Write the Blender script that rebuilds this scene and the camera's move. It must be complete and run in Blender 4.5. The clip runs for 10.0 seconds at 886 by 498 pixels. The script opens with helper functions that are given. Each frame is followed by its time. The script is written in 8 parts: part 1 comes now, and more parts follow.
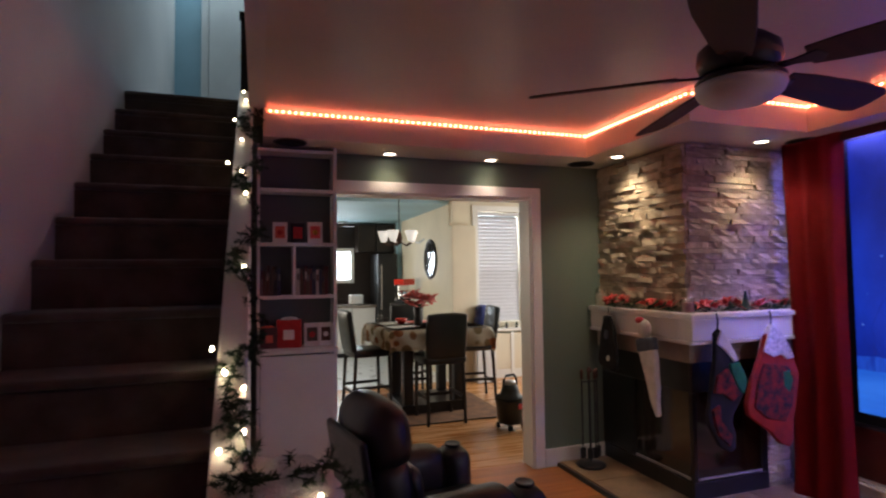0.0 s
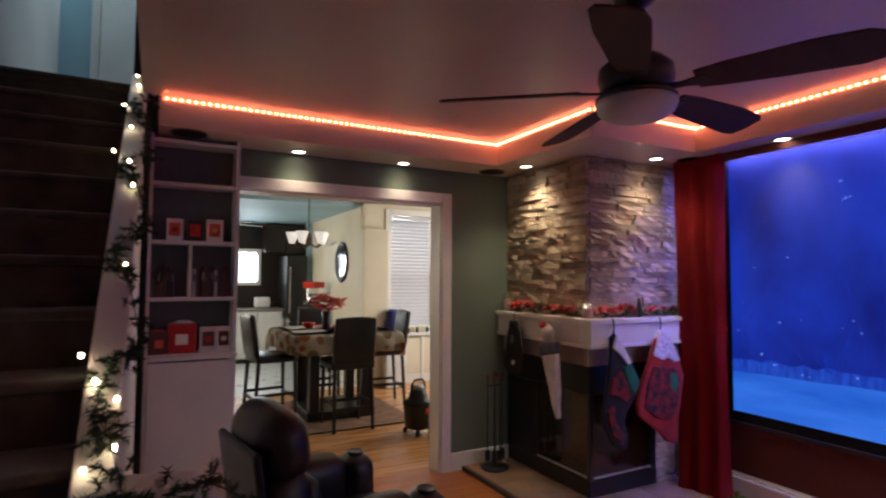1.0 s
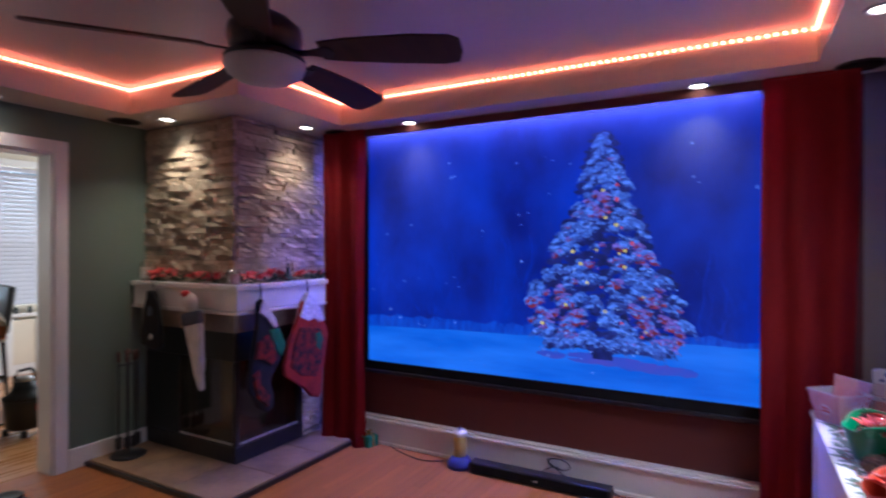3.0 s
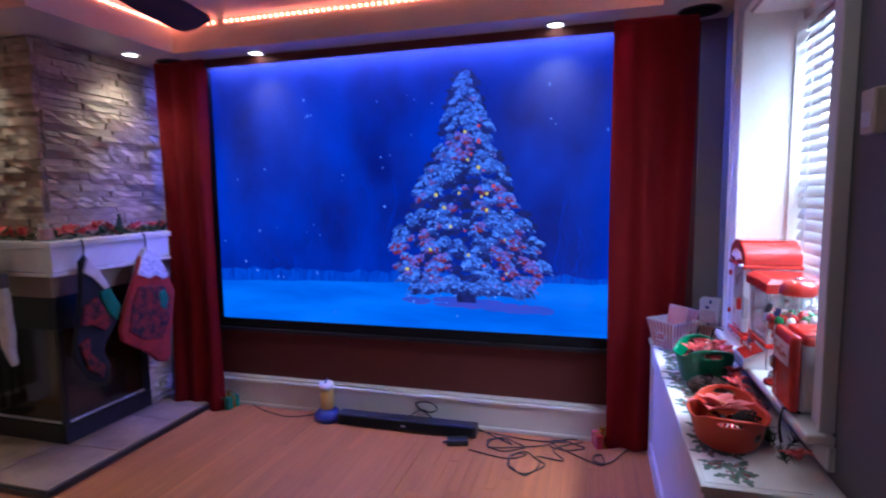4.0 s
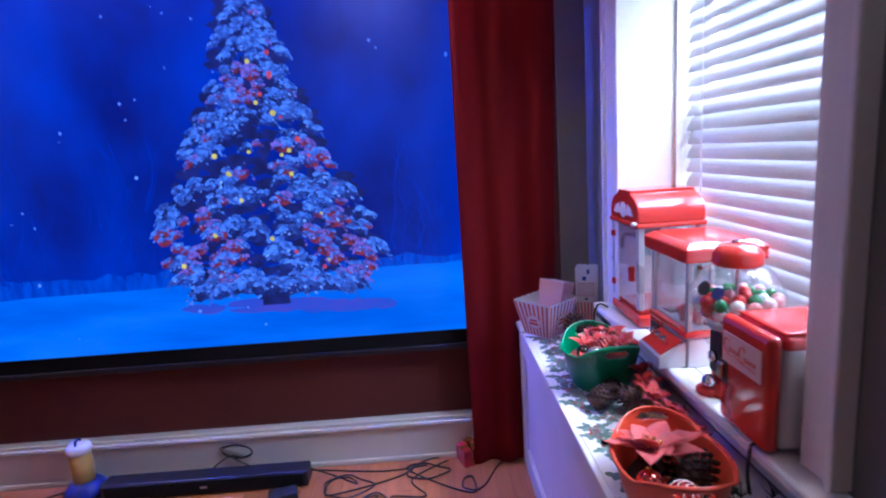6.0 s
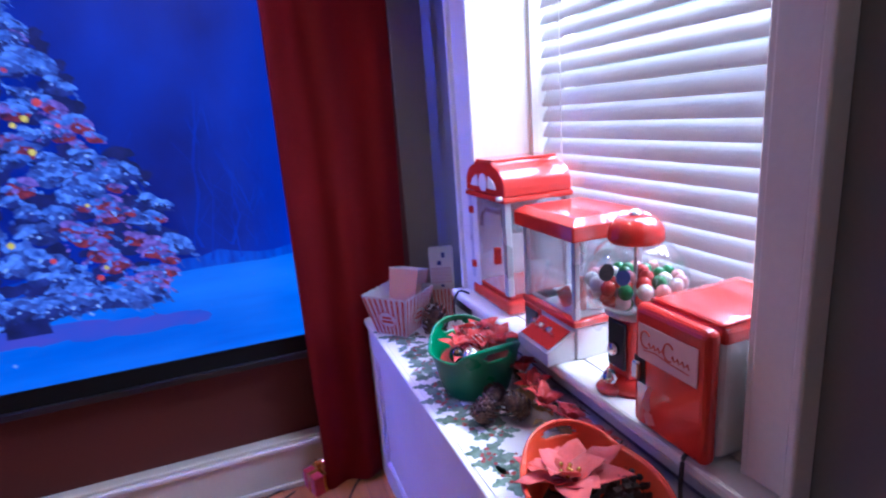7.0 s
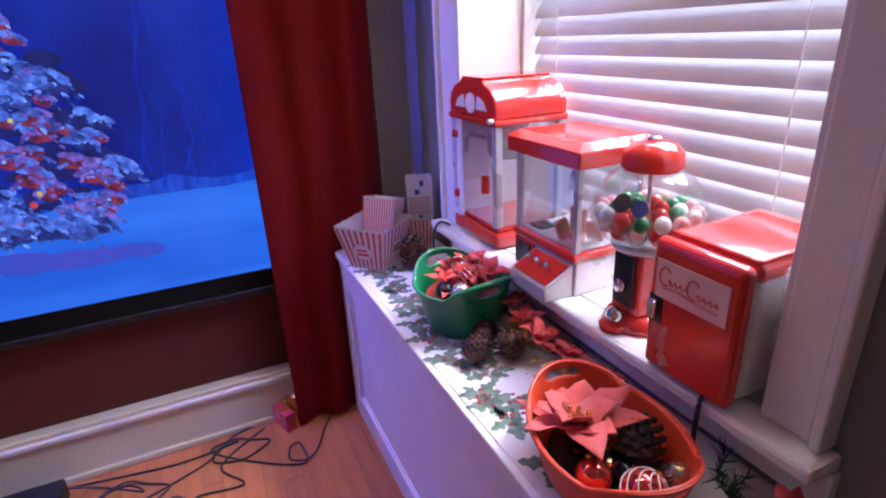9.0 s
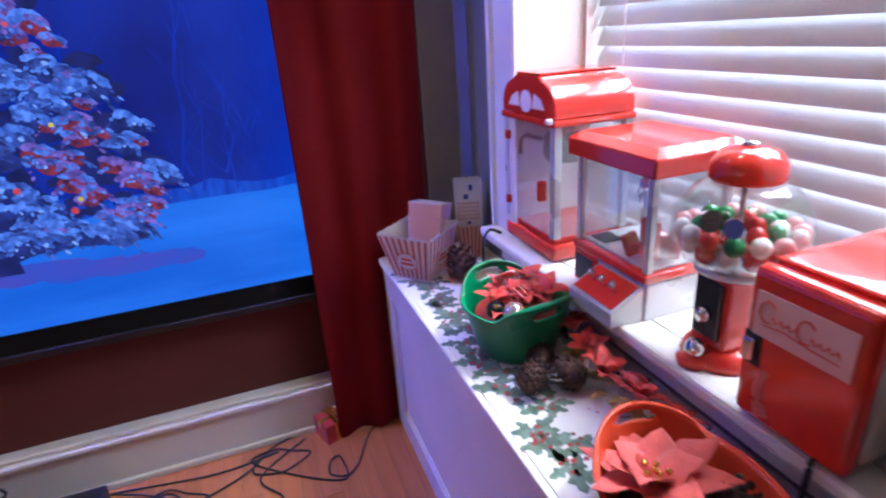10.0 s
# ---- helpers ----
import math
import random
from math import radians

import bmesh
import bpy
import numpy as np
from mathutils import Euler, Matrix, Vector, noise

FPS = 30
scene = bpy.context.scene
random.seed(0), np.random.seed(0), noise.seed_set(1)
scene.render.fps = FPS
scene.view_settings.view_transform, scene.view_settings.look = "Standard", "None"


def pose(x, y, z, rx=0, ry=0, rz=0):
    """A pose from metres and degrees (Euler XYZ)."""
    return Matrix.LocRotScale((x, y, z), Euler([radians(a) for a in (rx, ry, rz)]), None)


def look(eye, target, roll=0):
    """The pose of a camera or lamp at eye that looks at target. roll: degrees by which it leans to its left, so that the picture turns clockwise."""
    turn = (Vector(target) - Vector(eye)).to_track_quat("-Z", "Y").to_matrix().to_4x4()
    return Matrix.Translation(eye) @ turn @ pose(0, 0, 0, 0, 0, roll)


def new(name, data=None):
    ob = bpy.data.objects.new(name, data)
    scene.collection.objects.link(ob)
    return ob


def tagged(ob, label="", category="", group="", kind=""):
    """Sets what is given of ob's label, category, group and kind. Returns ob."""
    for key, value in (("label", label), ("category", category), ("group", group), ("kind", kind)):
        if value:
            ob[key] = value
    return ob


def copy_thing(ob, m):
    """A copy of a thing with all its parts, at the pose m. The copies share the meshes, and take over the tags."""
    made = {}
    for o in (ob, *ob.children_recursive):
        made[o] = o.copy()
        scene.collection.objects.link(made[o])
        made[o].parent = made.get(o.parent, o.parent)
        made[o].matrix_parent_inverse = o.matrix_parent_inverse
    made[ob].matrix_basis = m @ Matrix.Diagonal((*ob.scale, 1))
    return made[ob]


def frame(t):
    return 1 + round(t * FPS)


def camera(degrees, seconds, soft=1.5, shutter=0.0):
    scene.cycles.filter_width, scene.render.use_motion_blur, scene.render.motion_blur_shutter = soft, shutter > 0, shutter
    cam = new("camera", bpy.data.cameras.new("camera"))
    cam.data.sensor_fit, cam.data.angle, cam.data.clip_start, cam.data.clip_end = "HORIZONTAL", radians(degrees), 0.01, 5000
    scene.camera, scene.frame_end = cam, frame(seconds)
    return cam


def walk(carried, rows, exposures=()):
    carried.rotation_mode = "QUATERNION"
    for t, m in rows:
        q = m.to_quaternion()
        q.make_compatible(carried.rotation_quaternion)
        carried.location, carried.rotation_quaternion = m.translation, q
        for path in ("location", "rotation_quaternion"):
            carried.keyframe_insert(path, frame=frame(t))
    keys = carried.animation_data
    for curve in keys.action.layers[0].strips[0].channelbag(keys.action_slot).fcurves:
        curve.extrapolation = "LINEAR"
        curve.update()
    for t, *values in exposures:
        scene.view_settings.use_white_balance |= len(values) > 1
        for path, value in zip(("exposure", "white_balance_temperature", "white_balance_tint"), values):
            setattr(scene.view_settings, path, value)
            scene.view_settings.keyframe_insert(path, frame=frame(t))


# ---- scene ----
cam = camera(78.4, 10.0, soft=2.1, shutter=0.5)
PATH = [
    (0, (0.14, 0.071, 1.476), (0.786, 1.962, 1.567), -0.7),
    (0.5, (0.164, 0.088, 1.482), (0.948, 1.925, 1.581), 0.0),
    (1, (0.181, 0.09, 1.473), (1.114, 1.856, 1.579), 0.3),
    (1.5, (0.204, 0.069, 1.482), (1.335, 1.715, 1.589), 0.3),
    (2, (0.223, 0.053, 1.473), (1.591, 1.511, 1.531), 0.8),
    (2.5, (0.244, 0.03, 1.467), (1.82, 1.262, 1.478), 1.5),
    (3, (0.285, -0.021, 1.45), (2.041, 0.936, 1.445), 0.1),
    (4.3, (0.548, -0.051, 1.438), (2.482, 0.413, 1.219), 0.2),
    (4.5, (0.627, -0.039, 1.419), (2.574, 0.372, 1.219), 1.0),
    (5, (0.883, -0.034, 1.39), (2.869, 0.048, 1.172), -0.3),
    (5.2, (0.958, -0.002, 1.391), (2.944, -0.02, 1.172), -0.8),
    (6.3, (1.407, -0.011, 1.39), (3.364, -0.067, 0.981), -4.5),
    (6.5, (1.483, -0.015, 1.368), (3.43, -0.187, 0.945), -4.0),
    (7, (1.643, 0.011, 1.362), (3.468, -0.645, 0.875), -4.4),
    (7.5, (1.721, 0.03, 1.361), (3.491, -0.727, 0.818), -2.5),
    (8, (1.755, 0.044, 1.337), (3.505, -0.679, 0.696), -2.6),
    (8.5, (1.765, 0.046, 1.324), (3.481, -0.682, 0.6), -2.6),
    (9, (1.777, 0.042, 1.331), (3.472, -0.721, 0.592), -2.7),
    (9.5, (1.806, 0.041, 1.327), (3.51, -0.717, 0.605), -2.1),
    (10, (1.895, 0.001, 1.328), (3.648, -0.604, 0.58), -4.0),
]
EXPOSURES = [(0.0, 0.0, 6300, 8), (1.5, 0.0, 6350, 8), (2.0, 0.0, 5900, 4), (2.5, 0.0, 5000, 5), (3.0, 0.0, 5250, 9), (4.5, 0.05, 4650, 5), (5.0, 0.05, 5300, 11), (6.5, 0.08, 4650, 9), (7.5, 0.08, 5250, 13), (8.0, 0.1, 5300, 8), (8.5, 0.1, 4850, 13), (9.0, 0.1, 5800, 18), (9.5, 0.1, 5950, 9), (10.0, 0.12, 5550, 2)]
walk(cam, [(t, look(eye, target, roll)) for t, eye, target, roll in PATH], EXPOSURES)

# ---- world, sun, large lights ----
world = bpy.data.worlds.new("sky")
scene.world = world
world.use_nodes = True
_wn = world.node_tree.nodes
_sky = _wn.new("ShaderNodeTexSky")
_sky.sky_type = "NISHITA"
_sky.sun_disc = False
_sky.sun_elevation = radians(59)
_sky.sun_rotation = radians(150)
world.node_tree.links.new(_sky.outputs[0], _wn["Background"].inputs[0])
_wn["Background"].inputs[1].default_value = 0.10


def lamp(name, kind, m, energy, colour, **more):
    data = bpy.data.lights.new(name, kind)
    data.energy, data.color = energy, colour
    if kind == "AREA":
        data.shape, data.size, data.size_y = "RECTANGLE", more["size"], more["size_y"]
        data.spread = radians(more.get("spread", 180))
    if kind == "SPOT":
        data.spot_size, data.spot_blend, data.shadow_soft_size = radians(more["cone"]), more.get("blend", 0.6), more.get("soft", 0.03)
    if kind == "SUN":
        data.angle = radians(more["angle"])
    ob = new(name, data)
    ob.matrix_world = m
    return ob


# walls of the room, in metres
XL, XR, YF, YB = -0.60, 3.63, -0.68, 3.80
XS = 0.11            # room side of the stair
SOFFIT, TRAY = 2.31, 2.48
DY, DC = 7.20, 2.50  # dining room's far wall and ceiling
KY, KC = 10.45, 2.45  # kitchen's far wall and ceiling

lamp("sun", "SUN", look((1.5, -3.5, 7.1), (2.4, 0, 1)), 5.0, (1, 0.95, 0.90), angle=14)
lamp("window_daylight", "AREA", look((2.69, -1.50, 2.05), (2.69, -0.55, 1.0)), 150, (0.84, 0.88, 1.0), size=1.1, size_y=1.0)
lamp("dining_daylight", "AREA", look((3.43, DY + 0.75, 2.3), (3.43, DY - 0.2, 1.2)), 70, (0.9, 0.95, 1.0), size=0.7, size_y=1.6)
# added fill lamp for the dining room, before an unseen opening
lamp("dining_side_fill", "AREA", look((4.86, 5.7, 1.6), (0, 5.7, 1.1)), 62, (1.0, 0.95, 0.87), size=1.3, size_y=1.4)
lamp("kitchen_daylight", "AREA", look((1.66, KY + 0.15, 1.65), (1.66, 0, 1.2)), 22, (0.85, 0.93, 1.0), size=0.5, size_y=0.5)
# warm fill added to brighten the passage wall; its opening is out of view
lamp("kitchen_side_fill", "AREA", look((-0.66, 8.8, 1.5), (2.6, 8.6, 1.0)), 50, (1.0, 0.88, 0.72), size=1.2, size_y=1.15)
# unseen lamp standing in for assumed daylight on the landing; no window is built
lamp("landing_daylight", "AREA", look((-0.15, 5.5, 4.4), (-0.40, 3.2, 2.4)), 15, (0.62, 0.83, 1.0), size=0.7, size_y=0.9)


# ---- materials ----
def mat(name, colour, rough=0.6, metal=0.0, var=0.12, scale=6.0, fine=60.0, bump=0.1, spec=0.5, second=None, mix=0.5, stretch=(1, 1, 1), coat=0.0, sheen=0.0, per_piece=0.0, island=0.0, depth=0.004):
    """A surface with colour variation at two scales, fine relief and, per piece, a shift in tone."""
    m = bpy.data.materials.new(name)
    m.use_nodes = True
    n, l = m.node_tree.nodes, m.node_tree.links
    b = n["Principled BSDF"]
    b.inputs["Roughness"].default_value, b.inputs["Metallic"].default_value = rough, metal
    b.inputs["Specular IOR Level"].default_value = spec
    b.inputs["Coat Weight"].default_value = coat
    b.inputs["Sheen Weight"].default_value = sheen
    co = n.new("ShaderNodeTexCoord")
    mp = n.new("ShaderNodeMapping")
    mp.inputs["Scale"].default_value = stretch
    if per_piece:
        info, shift = n.new("ShaderNodeObjectInfo"), n.new("ShaderNodeVectorMath")
        shift.operation = "MULTIPLY_ADD"
        shift.inputs[0].default_value = (1, 1, 1)
        spread = n.new("ShaderNodeMath")
        spread.operation = "MULTIPLY"
        spread.inputs[1].default_value = 41.0
        l.new(info.outputs["Random"], spread.inputs[0])
        l.new(spread.outputs[0], shift.inputs[1])
        l.new(co.outputs["Object"], shift.inputs[2])
        l.new(shift.outputs[0], mp.inputs[0])
    else:
        l.new(co.outputs["Object"], mp.inputs[0])
    big, small = n.new("ShaderNodeTexNoise"), n.new("ShaderNodeTexNoise")
    for t, s, d in ((big, scale, 4), (small, fine, 3)):
        t.inputs["Scale"].default_value, t.inputs["Detail"].default_value = s, d
        l.new(mp.outputs[0], t.inputs["Vector"])
    ramp = n.new("ShaderNodeMix")
    ramp.data_type = "RGBA"
    dark = second if second else tuple(c * (1 - 2.2 * var) for c in colour)
    light = colour if second else tuple(min(1, c * (1 + var)) for c in colour)
    ramp.inputs["A"].default_value, ramp.inputs["B"].default_value = (*dark, 1), (*light, 1)
    rng = n.new("ShaderNodeMapRange")
    rng.inputs["From Min"].default_value, rng.inputs["From Max"].default_value = 0.5 - 0.25 * (1.5 - mix), 0.5 + 0.25 * (0.5 + mix)
    l.new(big.outputs["Fac"], rng.inputs["Value"])
    l.new(rng.outputs[0], ramp.inputs["Factor"])
    out = ramp.outputs["Result"]
    hsv = n.new("ShaderNodeHueSaturation")
    l.new(out, hsv.inputs["Color"])
    val = n.new("ShaderNodeMath")
    val.operation = "MULTIPLY_ADD"
    val.inputs[1].default_value, val.inputs[2].default_value = 2 * var, 1 - var
    l.new(small.outputs["Fac"], val.inputs[0])
    last = val.outputs[0]
    if per_piece or island:
        src = n.new("ShaderNodeObjectInfo") if per_piece else n.new("ShaderNodeNewGeometry")
        k = per_piece or island
        add = n.new("ShaderNodeMath")
        add.operation = "MULTIPLY_ADD"
        add.inputs[1].default_value, add.inputs[2].default_value = 2 * k, 1 - k
        l.new(src.outputs["Random" if per_piece else "Random Per Island"], add.inputs[0])
        mul = n.new("ShaderNodeMath")
        mul.operation = "MULTIPLY"
        l.new(last, mul.inputs[0])
        l.new(add.outputs[0], mul.inputs[1])
        last = mul.outputs[0]
    l.new(last, hsv.inputs["Value"])
    l.new(hsv.outputs[0], b.inputs["Base Color"])
    if bump:
        bp = n.new("ShaderNodeBump")
        bp.inputs["Strength"].default_value, bp.inputs["Distance"].default_value = bump, depth
        l.new(small.outputs["Fac"], bp.inputs["Height"])
        l.new(bp.outputs[0], b.inputs["Normal"])
    rr = n.new("ShaderNodeMath")
    rr.operation = "MULTIPLY_ADD"
    rr.inputs[1].default_value, rr.inputs[2].default_value = 0.2, max(0.0, rough - 0.1)
    l.new(big.outputs["Fac"], rr.inputs[0])
    l.new(rr.outputs[0], b.inputs["Roughness"])
    return m


def glow(name, colour, strength):
    m = bpy.data.materials.new(name)
    m.use_nodes = True
    b = m.node_tree.nodes["Principled BSDF"]
    b.inputs["Base Color"].default_value = (*colour, 1)
    b.inputs["Emission Color"].default_value = (*colour, 1)
    b.inputs["Emission Strength"].default_value = strength
    return m


def glass(name, colour=(0.97, 0.98, 0.98), rough=0.02):
    m = bpy.data.materials.new(name)
    m.use_nodes = True
    n, l = m.node_tree.nodes, m.node_tree.links
    clear, shine, mixn, fres, soft = n.new("ShaderNodeBsdfTransparent"), n.new("ShaderNodeBsdfGlossy"), n.new("ShaderNodeMixShader"), n.new("ShaderNodeLayerWeight"), n.new("ShaderNodeMapRange")
    clear.inputs[0].default_value, shine.inputs["Roughness"].default_value = (*colour, 1), rough
    fres.inputs[0].default_value = 0.25
    soft.inputs["To Min"].default_value, soft.inputs["To Max"].default_value = 0.04, 0.55
    l.new(fres.outputs["Facing"], soft.inputs["Value"])
    l.new(soft.outputs[0], mixn.inputs[0])
    l.new(clear.outputs[0], mixn.inputs[1])
    l.new(shine.outputs[0], mixn.inputs[2])
    l.new(mixn.outputs[0], n["Material Output"].inputs[0])
    return m


def hazy(name, colour, haze):
    """Scuffed clear plastic: glass that scatters a little of the light that passes."""
    m = glass(name, colour, 0.06)
    n, l = m.node_tree.nodes, m.node_tree.links
    out = n["Material Output"]
    clear = out.inputs[0].links[0].from_socket
    veil, both, scuff, span = n.new("ShaderNodeBsdfTranslucent"), n.new("ShaderNodeMixShader"), n.new("ShaderNodeTexNoise"), n.new("ShaderNodeMapRange")
    face, pair = n.new("ShaderNodeBsdfDiffuse"), n.new("ShaderNodeMixShader")
    veil.inputs[0].default_value = face.inputs[0].default_value = (0.85, 0.83, 0.86, 1)
    scuff.inputs["Scale"].default_value = 14
    span.inputs["To Min"].default_value, span.inputs["To Max"].default_value = haze * 0.5, haze * 1.5
    l.new(scuff.outputs["Fac"], span.inputs["Value"])
    l.new(span.outputs[0], both.inputs[0])
    l.new(veil.outputs[0], pair.inputs[1])
    l.new(face.outputs[0], pair.inputs[2])
    l.new(clear, both.inputs[1])
    l.new(pair.outputs[0], both.inputs[2])
    l.new(both.outputs[0], out.inputs[0])
    return m


M = {
    "white": mat("white_paint", (0.74, 0.72, 0.68), 0.45, var=0.05, scale=3, fine=90, bump=0.05),
    "wall_grey": mat("stair_wall_paint", (0.66, 0.61, 0.56), 0.7, var=0.05, scale=2, fine=120, bump=0.08),
    "green": mat("sage_wall_paint", (0.135, 0.172, 0.128), 0.7, var=0.06, scale=2, fine=140, bump=0.08),
    "dark_wall": mat("grey_wall_paint", (0.16, 0.155, 0.15), 0.7, var=0.06, scale=2, fine=140, bump=0.08),
    "maroon": mat("maroon_wall_paint", (0.115, 0.022, 0.016), 0.75, var=0.08, scale=2, fine=140, bump=0.08),
    "ceiling": mat("ceiling_paint", (0.62, 0.55, 0.47), 0.33, var=0.05, scale=1.5, fine=70, bump=0.05),
    "cream": mat("cream_wall_paint", (0.68, 0.61, 0.47), 0.65, var=0.05, scale=2, fine=120, bump=0.06),
    "blue_wall": mat("landing_wall_paint", (0.34, 0.52, 0.60), 0.6, var=0.06, scale=2, fine=100, bump=0.05),
    "carpet": mat("brown_carpet", (0.135, 0.100, 0.085), 0.95, var=0.25, scale=9, fine=420, bump=0.8, spec=0.1, sheen=0.3, depth=0.006),
    "corner_tan": mat("corner_wall_paint", (0.24, 0.19, 0.14), 0.7, var=0.06, scale=2, fine=120, bump=0.08),
    "oak": mat("oak_floor", (0.46, 0.165, 0.040), 0.42, var=0.07, scale=5, fine=30, bump=0.04, stretch=(0.35, 6, 1), per_piece=0.10, second=(0.33, 0.105, 0.025), depth=0.001),
    "oak_rest": mat("oak_floor_rest", (0.564, 0.276, 0.102), 0.28, var=0.12, scale=5, fine=30, bump=0.04, stretch=(0.35, 6, 1), second=(0.36, 0.15, 0.05), island=0.14, depth=0.001),
    "joint": mat("floor_joint", (0.16, 0.075, 0.03), 0.8, var=0.1),
    "stone": mat("ledge_stone", (0.50, 0.41, 0.30), 0.85, var=0.16, scale=14, fine=75, bump=0.7, per_piece=0.3, second=(0.33, 0.26, 0.18), depth=0.008),
    "mortar": mat("stone_backing", (0.10, 0.085, 0.07), 0.95, var=0.15, bump=0.5),
    "hearth": mat("hearth_tile", (0.31, 0.20, 0.11), 0.55, var=0.2, scale=5, fine=50, bump=0.2, per_piece=0.12),
    "black": mat("black_metal", (0.014, 0.014, 0.016), 0.35, var=0.15, scale=12, fine=120, bump=0.06),
    "black_matt": mat("black_cloth", (0.010, 0.010, 0.011), 0.9, var=0.1, fine=200, bump=0.2, spec=0.2),
    "leather": mat("black_leather", (0.012, 0.011, 0.011), 0.36, var=0.2, scale=9, fine=210, bump=0.35, spec=0.5, depth=0.002),
    "espresso": mat("espresso_wood", (0.018, 0.011, 0.009), 0.35, var=0.2, scale=5, fine=60, bump=0.1, stretch=(1, 1, 0.2)),
    "walnut": mat("fan_blade_wood", (0.045, 0.022, 0.014), 0.62, var=0.25, scale=4, fine=40, bump=0.08, stretch=(0.3, 5, 1)),
    "curtain": mat("crimson_curtain", (0.32, 0.014, 0.016), 0.9, var=0.10, scale=4, fine=320, bump=0.35, spec=0.2, stretch=(1, 1, 0.4), depth=0.002),
    "red": mat("glossy_red_plastic", (0.62, 0.035, 0.022), 0.16, var=0.03, scale=5, fine=60, bump=0.02, coat=0.6),
    "red_matt": mat("red_cloth", (0.50, 0.02, 0.02), 0.8, var=0.14, scale=16, fine=260, bump=0.35, sheen=0.2),
    "pink": mat("coral_petal", (0.72, 0.10, 0.085), 0.65, var=0.12, scale=22, fine=160, bump=0.25, sheen=0.25),
    "petal": mat("scarlet_petal", (0.60, 0.03, 0.022), 0.6, var=0.16, scale=22, fine=160, bump=0.25, sheen=0.25),
    "pine": mat("garland_needles", (0.022, 0.055, 0.022), 0.75, var=0.3, scale=20, fine=90, bump=0.1, island=0.4),
    "green_tub": mat("green_plastic_tub", (0.012, 0.19, 0.075), 0.3, var=0.06, scale=4, fine=100, bump=0.03),
    "orange_tub": mat("orange_red_plastic_tub", (0.72, 0.075, 0.025), 0.32, var=0.05, scale=4, fine=100, bump=0.03),
    "chrome": mat("polished_metal", (0.75, 0.75, 0.76), 0.14, 1.0, var=0.04, bump=0.02),
    "silver": mat("silver_plastic", (0.56, 0.56, 0.58), 0.3, 0.35, var=0.04, bump=0.03),
    "gold": mat("gold_foil", (0.75, 0.48, 0.12), 0.22, 1.0, var=0.08, bump=0.1),
    "cone": mat("pine_cone", (0.095, 0.042, 0.028), 0.8, var=0.3, scale=40, fine=180, bump=0.5, island=0.35),
    "paper": mat("white_card", (0.80, 0.77, 0.72), 0.7, var=0.04, fine=150, bump=0.08),
    "stripe": mat("red_print", (0.66, 0.11, 0.07), 0.7, var=0.05, fine=150, bump=0.04),
    "blue_print": mat("blue_print", (0.03, 0.04, 0.20), 0.6, var=0.05, bump=0.03),
    "linen": mat("runner_linen", (0.77, 0.75, 0.72), 0.9, var=0.04, scale=8, fine=380, bump=0.35, depth=0.002),
    "holly": mat("holly_print", (0.20, 0.27, 0.21), 0.9, var=0.25, scale=45, fine=300, bump=0.2, island=0.3, second=(0.055, 0.10, 0.06)),
    "berry": mat("berry_print", (0.30, 0.055, 0.05), 0.9, var=0.2, scale=30, fine=300, bump=0.2),
    "white_plastic": mat("white_plastic", (0.72, 0.72, 0.72), 0.35, var=0.03, bump=0.02),
    "slat": mat("blind_slat", (0.50, 0.48, 0.50), 0.35, var=0.03, bump=0.02),
    "rubber": mat("black_rubber", (0.012, 0.012, 0.012), 0.6, var=0.1, bump=0.05),
    "frosted": mat("frosted_glass", (0.55, 0.56, 0.60), 0.35, var=0.03, bump=0.0),
    "tile": mat("kitchen_floor_tile", (0.62, 0.64, 0.66), 0.3, var=0.05, bump=0.03),
    "shelf_back": mat("bookcase_back_paint", (0.10, 0.115, 0.12), 0.65, var=0.05),
    "blue": mat("blue_plastic", (0.018, 0.03, 0.15), 0.4, var=0.06, bump=0.03),
    "snow_cloth": mat("white_fleece", (0.72, 0.70, 0.70), 0.95, var=0.08, scale=10, fine=160, bump=0.9, sheen=0.4, depth=0.01),
    "glass": glass("clear_glass"),
    "hazy": hazy("scuffed_clear_plastic", (0.93, 0.93, 0.95), 0.19),
    "dark_glass": mat("dark_stove_glass", (0.02, 0.014, 0.01), 0.08, var=0.1, bump=0.0, spec=0.8),
    "mirror": mat("mirror_silver", (0.85, 0.86, 0.87), 0.03, 1.0, var=0.02, bump=0.0),
    "led_orange": glow("led_orange", (1.0, 0.28, 0.15), 16.0),
    "led_blue": glow("led_blue", (0.14, 0.15, 1.0), 330),
    "bulb": glow("fairy_bulb", (1.0, 0.78, 0.48), 30),
    "downlight": glow("downlight_lens", (1.0, 0.86, 0.68), 14),
    "cord": mat("black_cord", (0.012, 0.011, 0.012), 0.55, var=0.1, bump=0.05),
}


# ---- building helpers ----
def link(name, bm, material, parent=None, label="", smooth=False):
    me = bpy.data.meshes.new(name)
    bm.to_mesh(me)
    bm.free()
    for m in material if isinstance(material, (list, tuple)) else [material]:
        me.materials.append(m)
    if smooth:
        for p in me.polygons:
            p.use_smooth = True
    ob = new(name, me)
    if parent:
        ob.parent = parent
    if label:
        ob["label"] = label
    return ob


def part(name, bm, material, parent, label="", smooth=False):
    return link(name, bm, material, parent, label, smooth)


def setting(name, bm, material, label="", category=""):
    return tagged(link(name, bm, material), label, category, kind="structure")


def thing(name, label, category, at=(0, 0, 0), turn=0, group="", tilt=(0, 0)):
    ob = new(name)
    ob.matrix_world = pose(*at, tilt[0], tilt[1], turn)
    return tagged(ob, label, category, group)


